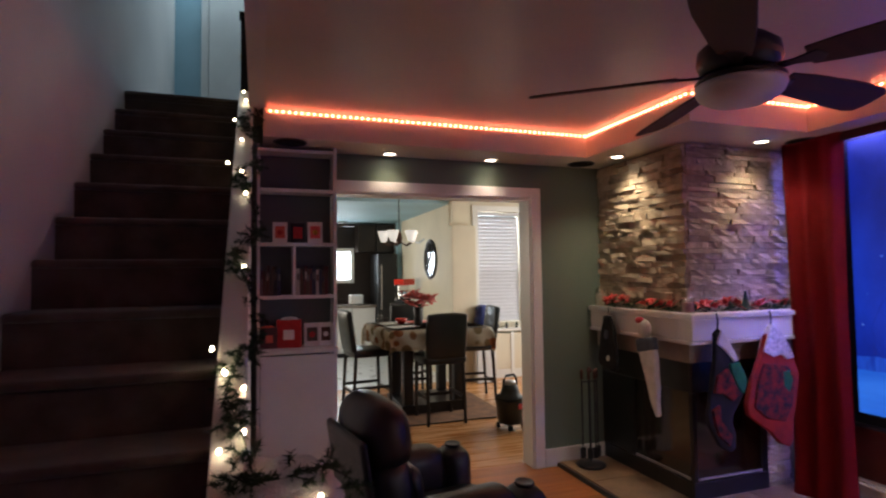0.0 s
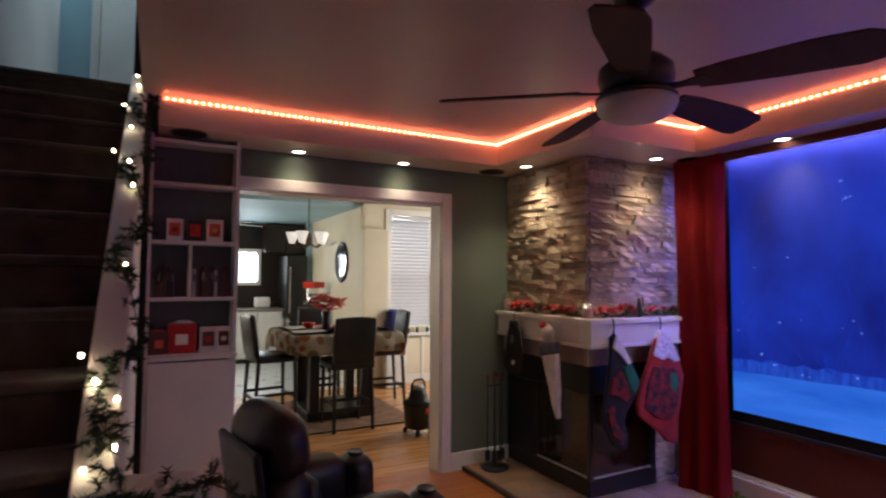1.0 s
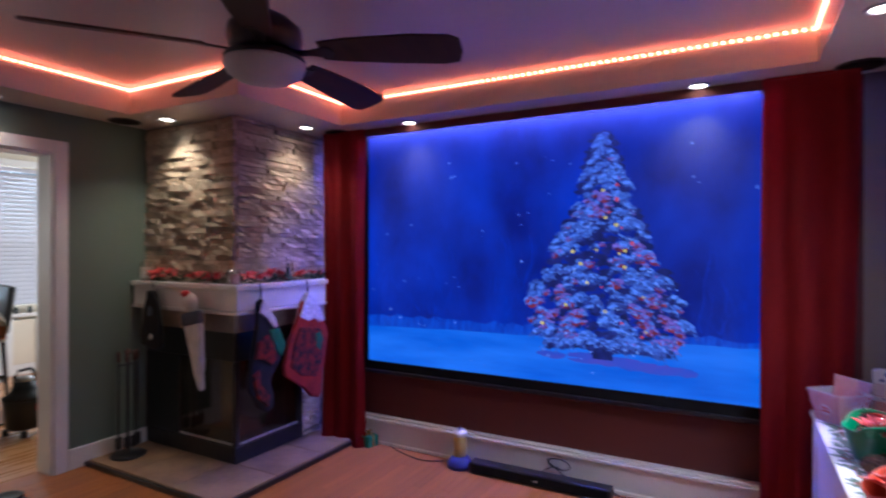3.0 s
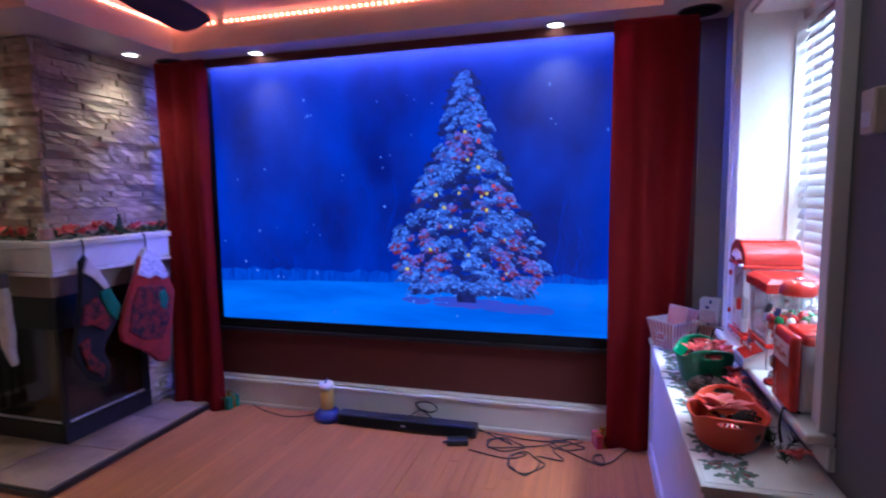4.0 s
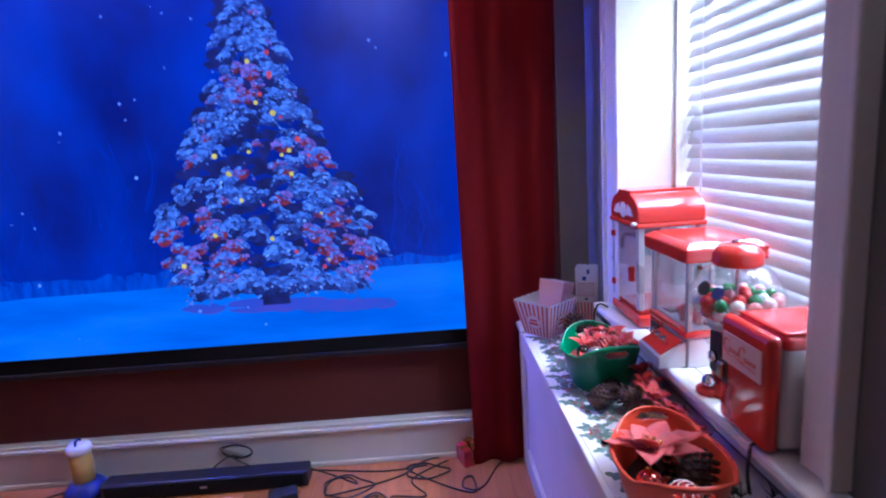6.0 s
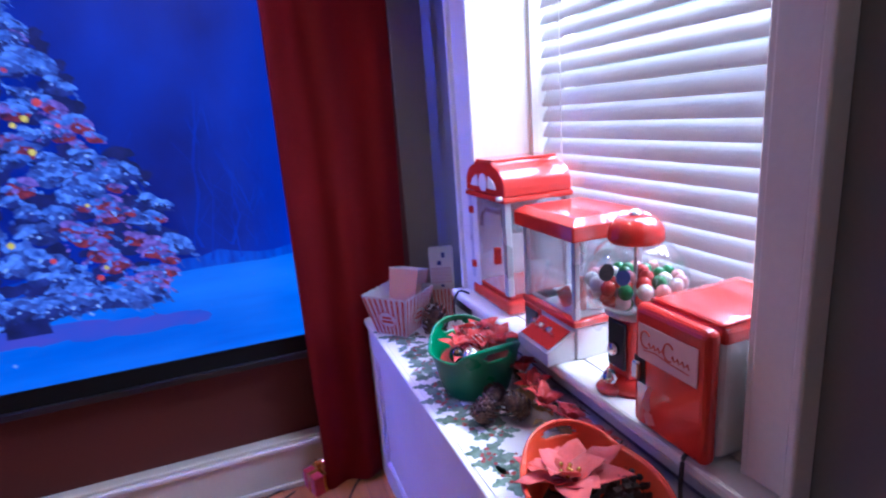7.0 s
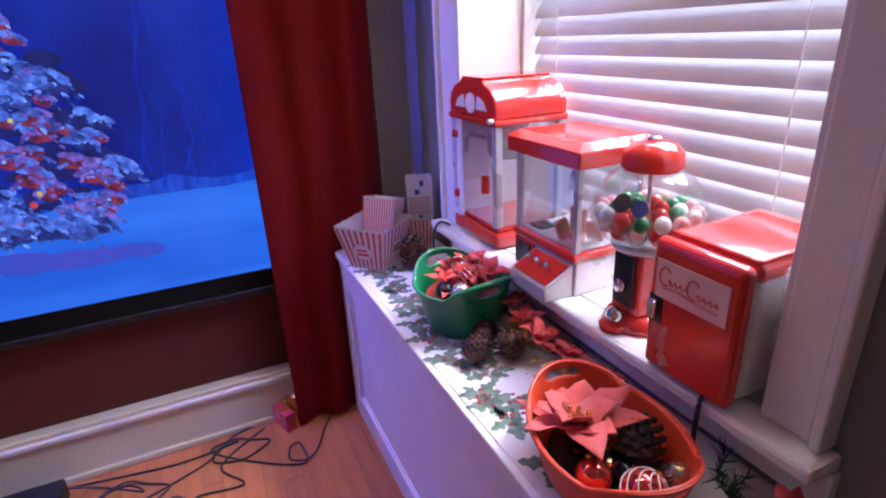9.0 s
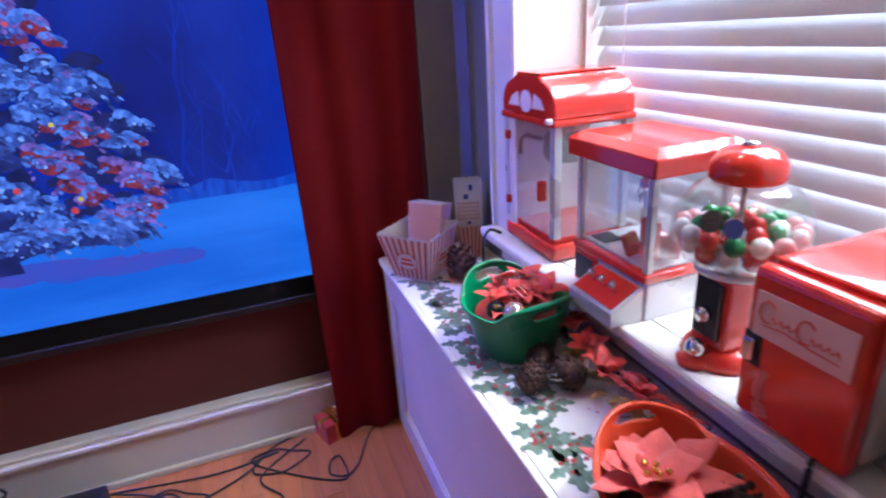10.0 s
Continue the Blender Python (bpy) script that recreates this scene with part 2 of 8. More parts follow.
def single(name, bm, material, label, category, at=(0, 0, 0), turn=0, group="", smooth=False, kind=""):
    ob = link(name, bm, material, smooth=smooth)
    ob.matrix_world = pose(*at, 0, 0, turn)
    return tagged(ob, label, category, group, kind)


def box(x0, x1, y0, y1, z0, z1, bevel=0.0, bm=None, seg=2):
    b = bmesh.new()
    bmesh.ops.create_cube(b, size=1, matrix=Matrix.LocRotScale(((x0 + x1) / 2, (y0 + y1) / 2, (z0 + z1) / 2), None, (abs(x1 - x0), abs(y1 - y0), abs(z1 - z0))))
    if bevel:
        bmesh.ops.bevel(b, geom=b.edges[:], offset=bevel, segments=seg, affect="EDGES", profile=0.5)
    return merge(bm, b)


def merge(bm, b, m=None):
    if m is not None:
        b.transform(m)
    if bm is None:
        return b
    me = bpy.data.meshes.new("tmp")
    b.to_mesh(me)
    b.free()
    bm.from_mesh(me)
    bpy.data.meshes.remove(me)
    return bm


def lathe(profile, n=24, bm=None, m=None, sx=1.0, sy=1.0):
    """Turns (radius, height) pairs round z."""
    b = bmesh.new()
    rings = []
    for r, z in profile:
        rings.append([b.verts.new((r * sx * math.cos(2 * math.pi * i / n), r * sy * math.sin(2 * math.pi * i / n), z)) for i in range(n)])
    for a, c in zip(rings, rings[1:]):
        for i in range(n):
            b.faces.new((a[i], a[(i + 1) % n], c[(i + 1) % n], c[i]))
    if profile[0][0] > 1e-4:
        b.faces.new(rings[0][::-1])
    if profile[-1][0] > 1e-4:
        b.faces.new(rings[-1])
    bmesh.ops.remove_doubles(b, verts=b.verts[:], dist=1e-5)
    bmesh.ops.recalc_face_normals(b, faces=b.faces[:])
    return merge(bm, b, m)


def tube(points, radius, n=8, bm=None, taper=None):
    """A round bar along points."""
    b = bmesh.new()
    pts = [Vector(p) for p in points]
    rings = []
    for i, p in enumerate(pts):
        d = (pts[min(i + 1, len(pts) - 1)] - pts[max(i - 1, 0)]).normalized()
        side = d.cross(Vector((0, 0, 1)) if abs(d.z) < 0.95 else Vector((1, 0, 0))).normalized()
        up = side.cross(d)
        r = radius * (1 if taper is None else 1 + (taper - 1) * i / (len(pts) - 1))
        rings.append([b.verts.new(p + r * (math.cos(2 * math.pi * k / n) * side + math.sin(2 * math.pi * k / n) * up)) for k in range(n)])
    for a, c in zip(rings, rings[1:]):
        for k in range(n):
            b.faces.new((a[k], a[(k + 1) % n], c[(k + 1) % n], c[k]))
    b.faces.new(rings[0][::-1])
    b.faces.new(rings[-1])
    bmesh.ops.recalc_face_normals(b, faces=b.faces[:])
    return merge(bm, b)


def prism(outline, depth, bm=None, m=None, bevel=0.0):
    """Extrudes an outline in x, y by depth along z."""
    b = bmesh.new()
    lo = [b.verts.new((x, y, 0)) for x, y in outline]
    hi = [b.verts.new((x, y, depth)) for x, y in outline]
    b.faces.new(lo[::-1])
    b.faces.new(hi)
    for i in range(len(outline)):
        j = (i + 1) % len(outline)
        b.faces.new((lo[i], lo[j], hi[j], hi[i]))
    bmesh.ops.recalc_face_normals(b, faces=b.faces[:])
    if bevel:
        bmesh.ops.bevel(b, geom=b.edges[:], offset=bevel, segments=2, affect="EDGES", profile=0.5)
    return merge(bm, b, m)


def ball(r, at=(0, 0, 0), bm=None, u=12, v=8, scale=(1, 1, 1)):
    b = bmesh.new()
    bmesh.ops.create_uvsphere(b, u_segments=u, v_segments=v, radius=r)
    return merge(bm, b, Matrix.LocRotScale(at, None, scale))


# ---- the large structure ----
T = 0.14
# window wall with the deep window opening
WX0, WX1, WZ0, WZ1 = 2.178, 3.17, 0.735, 2.20
b = box(WX1, XR + T, YF - 0.34, YF, 0, 5.2)
box(WX0, WX1, YF - 0.34, YF, 0, WZ0, bm=b)
box(WX0, WX1, YF - 0.34, YF, WZ1, 5.2, bm=b)
box(XL - T, WX0, YF - 0.34, YF, 0, 5.2, bm=b)
setting("wall_south", b, M["dark_wall"], "dark grey painted wall round a deep window", "wall")
# screen wall
setting("wall_east", box(XR, XR + T, YF, YB, 0, 2.75), M["maroon"], "dark maroon painted wall behind the screen", "wall")
# back wall with the wide opening to the dining room
OX0, OX1, OZ = 0.60, 2.125, 2.045
b = box(OX1, XR + T, YB, YB + T, 0, 2.75)
box(OX0, OX1, YB, YB + T, OZ, 2.75, bm=b)
box(XS - 0.02, OX0, YB, YB + T, 0, 2.75, bm=b)
setting("wall_north", b, M["green"], "sage green painted wall with a wide cased opening", "wall")
# stair wall and the shell of the upper landing
setting("wall_west", box(XL - T, XL, YF, 6.2, 0, 5.2), M["wall_grey"], "pale grey painted stairwell wall", "wall")
LZ = 2.57
b = box(XL, XS - 0.02, 5.6, 5.74, LZ, 5.2)
setting("wall_landing", b, M["blue_wall"], "pale blue painted wall of the upper landing", "wall")
setting("wall_stairwell", box(XS - 0.02, XS + 0.06, YF, 3.66, TRAY, 5.2), M["wall_grey"], "pale painted wall above the stair opening", "wall")
setting("landing_floor", box(XL, 2.0, 3.63, 5.6, LZ - 0.05, LZ - 0.005), M["carpet"], "dark carpeted upper landing", "floor")
setting("landing_ceiling", box(XL - T, 2.0, YF, 5.74, 5.0, 5.1), M["blue_wall"], "pale ceiling over the stairwell", "ceiling")
setting("wall_landing_side", box(1.9, 2.0, 3.66, 5.6, LZ, 5.0), M["blue_wall"], "pale blue side wall of the landing", "wall")
setting("wall_under_landing", box(XL, XS - 0.02, YB, YB + T, 0, LZ - 0.06), M["wall_grey"], "plain wall beneath the landing", "wall")

# stepped ceiling: soffit ring with a raised tray
CHX, CHY = 2.76, 2.88      # stone column's faces
TX1, TY1, TY0 = 3.31, 3.45, -0.34
TCX, TCY = 2.41, 2.45
b = box(XS + 0.06, TCX, TY1, YB, SOFFIT, TRAY + 0.2)
box(TCX, XR, TCY, YB, SOFFIT, TRAY + 0.2, bm=b)
box(TX1, XR, YF, TCY, SOFFIT, TRAY + 0.2, bm=b)
box(XS + 0.06, TX1, YF, TY0, SOFFIT, TRAY + 0.2, bm=b)
box(XS + 0.06, TX1, TY0, TY1, TRAY, TRAY + 0.2, bm=b)
setting("ceiling", b, M["ceiling"], "satin painted tray ceiling with a dropped soffit", "ceiling")

# floors
setting("floor", box(XL, XR, YF, YB + T, -0.06, -0.004), M["joint"], "strip oak floor", "floor")
setting("floor_dining", box(-0.6, 5.0, YB + T, DY, -0.06, -0.004), M["oak_rest"], "honey oak floor of the dining room", "floor")
setting("floor_kitchen", box(-0.6, 2.67, DY, KY, -0.06, 0.0), M["tile"], "pale kitchen floor", "floor")

# dining room and kitchen shells
b = box(4.9, 5.0, YB + T, 4.95, 0, DC)
box(4.9, 5.0, 6.45, DY, 0, DC, bm=b)
box(4.9, 5.0, 4.95, 6.45, 0, 0.8, bm=b)
box(4.9, 5.0, 4.95, 6.45, 2.3, DC, bm=b)
setting("wall_dining_east", b, M["cream"], "cream dining room wall", "wall")
b = box(2.67, 3.10, DY, DY + T, 0, DC)
box(3.76, 5.0, DY, DY + T, 0, DC, bm=b)
box(3.10, 3.76, DY, DY + T, 0, 0.78, bm=b)
box(3.10, 3.76, DY, DY + T, 2.36, DC, bm=b)
setting("wall_dining_north", b, M["cream"], "cream dining room wall with a window", "wall")
setting("wall_passage", box(2.67, 2.81, DY + T, KY, 0, DC), M["cream"], "cream wall with an oval mirror", "wall")
b = box(-0.7, -0.6, YB + T, 8.2, 0, DC)
box(-0.7, -0.6, 9.4, KY, 0, DC, bm=b)
box(-0.7, -0.6, 8.2, 9.4, 0, 0.92, bm=b)
box(-0.7, -0.6, 8.2, 9.4, 2.08, DC, bm=b)
setting("wall_dining_west", b, M["cream"], "cream dining room side wall", "wall")
setting("ceiling_dining", box(-0.6, 5.0, YB + T, DY, DC, DC + 0.1), M["ceiling"], "pale dining room ceiling", "ceiling")
setting("ceiling_kitchen", box(-0.6, 2.67, DY, KY + T, KC, KC + 0.1), M["blue_wall"], "pale blue-grey kitchen ceiling", "ceiling")
b = box(-0.6, 1.50, KY, KY + T, 0, KC)
box(1.82, 2.67, KY, KY + T, 0, KC, bm=b)
box(1.50, 1.82, KY, KY + T, 0, 1.38, bm=b)
box(1.50, 1.82, KY, KY + T, 1.92, KC, bm=b)
setting("wall_kitchen", b, M["espresso"], "dark panelled kitchen wall with a small window", "wall")
ground = box(-60, 60, -60, 60, -0.6, -0.5)
setting("ground", ground, mat("winter_ground", (0.20, 0.20, 0.19), 0.9, var=0.2, scale=0.5, fine=8), "plain ground outside", "ground")

# ---- living room: trim ----
b = box(OX1, OX1 + 0.082, YB - 0.022, YB, 0, OZ + 0.08, 0.004)
setting("trim_opening_side", b, M["white"], "white painted casing beside the opening", "trim")
b = box(OX0, OX1 - 0.001, YB - 0.022, YB, OZ, OZ + 0.08, 0.004)
setting("trim_opening_head", b, M["white"], "white painted head casing over the opening", "trim")
b = box(OX1 - 0.012, OX1 + 0.001, YB - 0.004, YB + T + 0.02, 0, OZ)
box(OX0, OX1 - 0.012, YB - 0.004, YB + T + 0.02, OZ - 0.012, OZ + 0.001, bm=b)
setting("jamb_opening", b, M["white"], "white painted lining of the opening", "trim")
b = box(OX1 + 0.085, CHX - 0.02, YB - 0.018, YB, 0, 0.135, 0.004)
setting("baseboard_north", b, M["white"], "white painted baseboard", "baseboard")
BY0, BY1 = -0.19, 2.72
b = box(XR - 0.040, XR, BY0, BY1, 0.0, 0.165)
box(XR - 0.060, XR, BY0, BY1, 0.168, 0.188, 0.005, bm=b)
box(XR - 0.050, XR, BY0, BY1, 0.19, 0.205, 0.004, bm=b)
box(XR - 0.056, XR - 0.041, BY0, BY1, 0.0, 0.022, 0.004, bm=b)
setting("baseboard_east", b, M["white"], "tall white moulded baseboard under the screen", "baseboard")
setting("baseboard_south", box(XL, 1.9, YF, YF + 0.018, 0, 0.15, 0.004), M["white"], "white painted baseboard", "baseboard")
setting("wall_corner_return", box(XR - 0.012, XR - 0.002, YF, -0.56, 0, SOFFIT), M["corner_tan"], "tan strip of wall by the window", "wall")

# ---- downlights ----
def downlight(x, y, power, warm=(1, 0.80, 0.56)):
    t = thing("recessed_downlight", "lit round recessed downlight with a white rim", "downlight", (x, y, SOFFIT), group="downlights in the soffit")
    part("trim_ring", lathe([(0.052, 0.0), (0.058, -0.006), (0.046, -0.010), (0.038, -0.004), (0.038, 0.0)], 24), M["white"], t, smooth=True)
    part("lens", lathe([(0.0, -0.005), (0.037, -0.005), (0.037, -0.001), (0.0, -0.001)], 20), M["downlight"], t, "glowing lens")
    lamp("downlight_beam", "SPOT", look((x, y, SOFFIT - 0.02), (x, y, 0)), power, warm, cone=112, blend=1.0, soft=0.04)


# the last one, at (1.75, -0.50), is a guessed, unseen fixture added as fill
for x, y, p in ((1.00, 3.70, 7), (1.76, 3.70, 7), (2.60, 3.35, 32), (3.23, 2.70, 25), (3.45, 1.97, 26.0), (3.45, 0.17, 34.0), (2.74, -0.47, 20), (1.75, -0.50, 2.0)):
    downlight(x, y, p, (1, 0.80, 0.56) if y > 1 else (1, 0.87, 0.74))

# ---- ceiling speakers: dark round grilles ----
def speaker(x, y):
    t = thing("ceiling_speaker", "dark round ceiling speaker grille flush in the soffit", "speaker", (x, y, SOFFIT), group="ceiling speakers")
    part("rim", lathe([(0.10, 0.0), (0.104, -0.006), (0.092, -0.008), (0.09, 0.0)], 28), M["black"], t)
    part("grille", lathe([(0.0, -0.008), (0.05, -0.0075), (0.09, -0.004), (0.09, -0.001), (0.0, -0.001)], 28), M["black_matt"], t, smooth=True)


for x, y in ((2.50, 3.66), (3.49, 2.62), (3.46, -0.52), (0.33, 3.55)):
    speaker(x, y)

# ---- orange light strip along the tray ----
def led_strip(path):
    t = thing("light_strip", "glowing orange light strip along the ceiling tray", "light strip", (0, 0, 0))
    beads, tape = bmesh.new(), bmesh.new()
    for (x0, y0), (x1, y1), (nx, ny) in path:
        n = max(2, int(math.hypot(x1 - x0, y1 - y0) / 0.037))
        for i in range(n):
            f = (i + 0.5) / n
            cx, cy = x0 + (x1 - x0) * f, y0 + (y1 - y0) * f
            w = 0.0055
            box(cx - (w if ny else 0) + min(0, nx) * 0.012 + (0 if ny else 0.0), cx + (w if ny else 0) + max(0, nx) * 0.012, cy - (w if nx else 0) + min(0, ny) * 0.012, cy + (w if nx else 0) + max(0, ny) * 0.012, TRAY - 0.023, TRAY - 0.011, bm=beads)
        box(min(x0, x1) + min(0, nx) * 0.004, max(x0, x1) + max(0, nx) * 0.004, min(y0, y1) + min(0, ny) * 0.004, max(y0, y1) + max(0, ny) * 0.004, TRAY - 0.024, TRAY - 0.010, bm=tape)
    part("tape", tape, M["led_dim"], t)
    part("light_bead", beads, M["led_orange"], t, "orange diodes")["kind"] = "stuff"
    return t


M["led_dim"] = glow("led_tape", (1.0, 0.12, 0.045), 5.0)
led_strip([((XS + 0.08, TY1), (TCX, TY1), (0, -1)), ((TCX, TY1), (TCX, TCY), (-1, 0)), ((TCX, TCY), (TX1, TCY), (0, -1)),
           ((TX1, TCY), (TX1, 2.13), (-1, 0)), ((TX1, 2.08), (TX1, TY0), (-1, 0)), ((TX1, TY0), (0.3, TY0), (0, 1))])

# ---- chimney with ledge stone ----
chimney = thing("chimney_breast", "corner chimney breast clad in rough tan ledge stone", "chimney", (0, 0, 0))
part("core", box(CHX, XR, CHY, YB, 0, SOFFIT), M["mortar"], chimney)


def rough_block(lx, ly, lz, seed):
    r = random.Random(seed)
    b = bmesh.new()
    bmesh.ops.create_cube(b, size=1)
    bmesh.ops.subdivide_edges(b, edges=[e for e in b.edges if abs(e.verts[0].co.x - e.verts[1].co.x) > 0.5], cuts=2)
    for v in b.verts:
        v.co = Vector((v.co.x * lx + r.uniform(-0.004, 0.004), v.co.y * ly + (r.uniform(-0.007, 0.007) if v.co.y < 0 else 0), v.co.z * lz + r.uniform(-0.0035, 0.0035)))
    me = bpy.data.meshes.new("stone")
    b.to_mesh(me)
    b.free()
    me.materials.append(M["stone"])
    return me


blocks = [rough_block(0.22, 0.034, 0.046, i) for i in range(9)]


def lay_stones(length, z0, z1, place, rng, piece="stone"):
    """Courses of ledge stone; place(u, z, out) gives a pose on the face."""
    z = z0
    while z < z1 - 0.012:
        hgt = min(rng.uniform(0.026, 0.046), z1 - z)
        u = 0.0
        while u < length - 1e-3:
            w = rng.uniform(0.09, 0.29)
            if length - u - w < 0.07:
                w = length - u
            ob = new(piece, rng.choice(blocks))
            ob.parent = chimney
            ob.matrix_world = place(u + w / 2, z + hgt / 2, rng.uniform(-0.006, 0.013)) @ Matrix.Diagonal(((w - 0.003) / 0.22, 1.0, (hgt - 0.003) / 0.046, 1))
            u += w
        z += hgt


MZ = 1.21
rs = random.Random(5)
lay_stones(YB - CHY + 0.014, MZ, SOFFIT - 0.002, lambda u, z, o: Matrix.Translation((CHX - o, CHY - 0.014 + u, z)) @ pose(0, 0, 0, 0, 0, -90), rs)
lay_stones(XR - CHX - 0.0, MZ, SOFFIT - 0.002, lambda u, z, o: Matrix.Translation((CHX + u, CHY - o, z)), rs)
# stone leg beside the stove
lay_stones(0.20, 0.035, 0.90, lambda u, z, o: Matrix.Translation((3.36 + u, CHY - o, z)), rs)

# ---- mantel shelf ----
mantel = thing("mantel_shelf", "white painted wrap-round mantel with moulded edges", "mantel", (0, 0, 0))
MX, MY = 2.625, 2.71
for nm, off, z0, z1 in (("shelf_board", 0.0, 1.178, 1.21), ("fascia", 0.022, 1.045, 1.176), ("cove", 0.010, 1.022, 1.043)):
    b = box(MX + off, XR - 0.004, MY + off, CHY - 0.03, z0, z1, 0.004)
    box(MX + off, CHX - 0.03, CHY - 0.03, YB - 0.003, z0, z1, 0.004, bm=b)
    part(nm, b, M["white"], mantel)
b = box(CHX - 0.055, XR - 0.05, CHY - 0.055, CHY - 0.02, 0.895, 1.02, 0.003)
box(CHX - 0.055, CHX - 0.02, CHY - 0.02, YB - 0.003, 0.895, 1.02, 0.003, bm=b)
part("frieze_panel", b, mat("beige_stone_panel", (0.36, 0.31, 0.25), 0.6, var=0.12, scale=8), mantel, "beige frieze below the mantel")

# ---- corner stove insert ----
stove = thing("fireplace_insert", "black corner fireplace insert with dark glass panes", "fireplace", (0, 0, 0))
sx, sy = CHX + 0.03, CHY + 0.02
b = box(sx - 0.05, 3.36, sy - 0.05, CHY - 0.002, 0.031, 0.14, 0.004)
box(sx - 0.05, CHX - 0.002, CHY - 0.002, YB - 0.004, 0.031, 0.14, 0.004, bm=b)
part("plinth", b, M["black"], stove)
b = box(sx - 0.05, 3.36, sy - 0.05, CHY - 0.002, 0.70, 0.893, 0.004)
box(sx - 0.05, CHX - 0.002, CHY - 0.002, YB - 0.004, 0.70, 0.893, 0.004, bm=b)
part("hood_panel", b, M["black"], stove)
part("corner_post", box(sx - 0.048, sx - 0.018, sy - 0.048, sy - 0.018, 0.142, 0.698, 0.003), M["black"], stove)
part("side_post", box(3.31, 3.358, sy - 0.048, CHY - 0.002, 0.142, 0.698, 0.003), M["black"], stove)
part("side_post", box(sx - 0.048, CHX - 0.002, 3.42, YB - 0.004, 0.142, 0.698, 0.003), M["black"], stove)
part("glass_pane", box(sx - 0.016, 3.308, sy - 0.036, sy - 0.030, 0.142, 0.698), M["dark_glass"], stove, "dark reflective glass")
part("glass_pane", box(sx - 0.036, sx - 0.030, sy - 0.016, 3.418, 0.142, 0.698), M["dark_glass"], stove, "dark reflective glass")
part("ash_ledge", box(sx - 0.014, 3.306, sy - 0.047, sy - 0.038, 0.150, 0.162), M["silver"], stove)
part("ash_ledge", box(sx - 0.047, sx - 0.038, sy - 0.014, 3.416, 0.150, 0.162), M["silver"], stove)

# ---- hearth slabs ----
hearth = tagged(link("hearth", box(2.33, XR - 0.03, 2.49, YB - 0.02, 0, 0.022), M["mortar"]), "low tan tiled hearth slab", "hearth", kind="structure")
tile_me = bpy.data.meshes.new("tile")
bb = box(-0.2, 0.2, -0.2, 0.2, -0.006, 0.006, 0.003)
bb.to_mesh(tile_me)
bb.free()
tile_me.materials.append(M["hearth"])
for i in range(3):
    for j in range(3):
        w, d = (XR - 0.03 - 2.33) / 3, (YB - 0.02 - 2.49) / 3
        ob = new("tile", tile_me)
        ob.parent = hearth
        ob.matrix_world = Matrix.Translation((2.33 + w * (i + 0.5), 2.49 + d * (j + 0.5), 0.028)) @ Matrix.Diagonal(((w - 0.004) / 0.4, (d - 0.004) / 0.4, 1, 1))
b = box(2.305, 2.327, 2.465, YB - 0.02, 0, 0.031, 0.004)
box(2.33, XR - 0.04, 2.465, 2.487, 0, 0.031, 0.004, bm=b)
setting("hearth_edging", b, M["espresso"], "dark wood edging round the hearth", "trim")

# ---- fire tools ----
tools = thing("fireplace_tool_set", "black iron fireplace tools on a round stand", "fireplace tools", (2.50, 3.62, 0.035))
part("base", lathe([(0.0, 0), (0.105, 0), (0.11, 0.012), (0.09, 0.022), (0.02, 0.03), (0.0, 0.03)], 20), M["black"], tools, smooth=True)
part("stem", tube([(0, 0, 0.02), (0, 0, 0.68)], 0.009), M["black"], tools)
part("rack", tube([(-0.07, 0, 0.62), (0.07, 0, 0.62)], 0.006), M["black"], tools)
part("knob", lathe([(0, 0.68), (0.018, 0.69), (0.022, 0.705), (0.012, 0.725), (0, 0.73)], 12), M["cone"], tools, "dark bronze knob", True)
for dx, dy in ((-0.065, 0.0), (-0.025, -0.03), (0.025, -0.03), (0.065, 0.0)):
    b = tube([(dx, dy, 0.10), (dx, dy, 0.64)], 0.006)
    box(dx - 0.022, dx + 0.022, dy - 0.006, dy + 0.006, 0.06, 0.14, 0.003, bm=b)
    t = part("tool", b, M["black"], tools)
    part("grip", lathe([(0, 0.64), (0.011, 0.645), (0.012, 0.70), (0.006, 0.715), (0, 0.717)], 10, m=Matrix.Translation((dx, dy, 0))), M["cone"], t, "dark bronze grip", True)

# ---- stockings on the mantel ----
def stocking_outline(w, hgt, toe):
    p = [(-w * 0.24, 0), (w * 0.24, 0), (w * 0.46, -hgt * 0.22), (w * 0.60, -hgt * 0.50), (w * 0.60, -hgt * 0.72)]
    for k in range(7):
        a = radians(20 - 140 * k / 6)
        p.append((w * 0.28 + w * 0.38 * math.cos(a) + toe * 0.1 * k / 6 * 0, -hgt * 0.82 + hgt * 0.16 * math.sin(a)))
    for k in range(6):
        a = radians(-80 - 130 * k / 5)
        p.append((-w * 0.25 - toe * 0.55 + w * 0.32 * math.cos(a), -hgt * 0.78 + hgt * 0.15 * math.sin(a)))
    p += [(-w * 0.50, -hgt * 0.55), (-w * 0.40, -hgt * 0.22)]
    return p


def puff(b, amount, axis=1):
    """Swells a flat prism so that it reads as stuffed cloth."""
    bmesh.ops.triangulate(b, faces=b.faces[:])
    bmesh.ops.subdivide_edges(b, edges=b.edges[:], cuts=2, use_grid_fill=True)
    for v in b.verts:
        n1 = noise.noise(v.co * 9)
        v.co.z += amount * n1
    return b


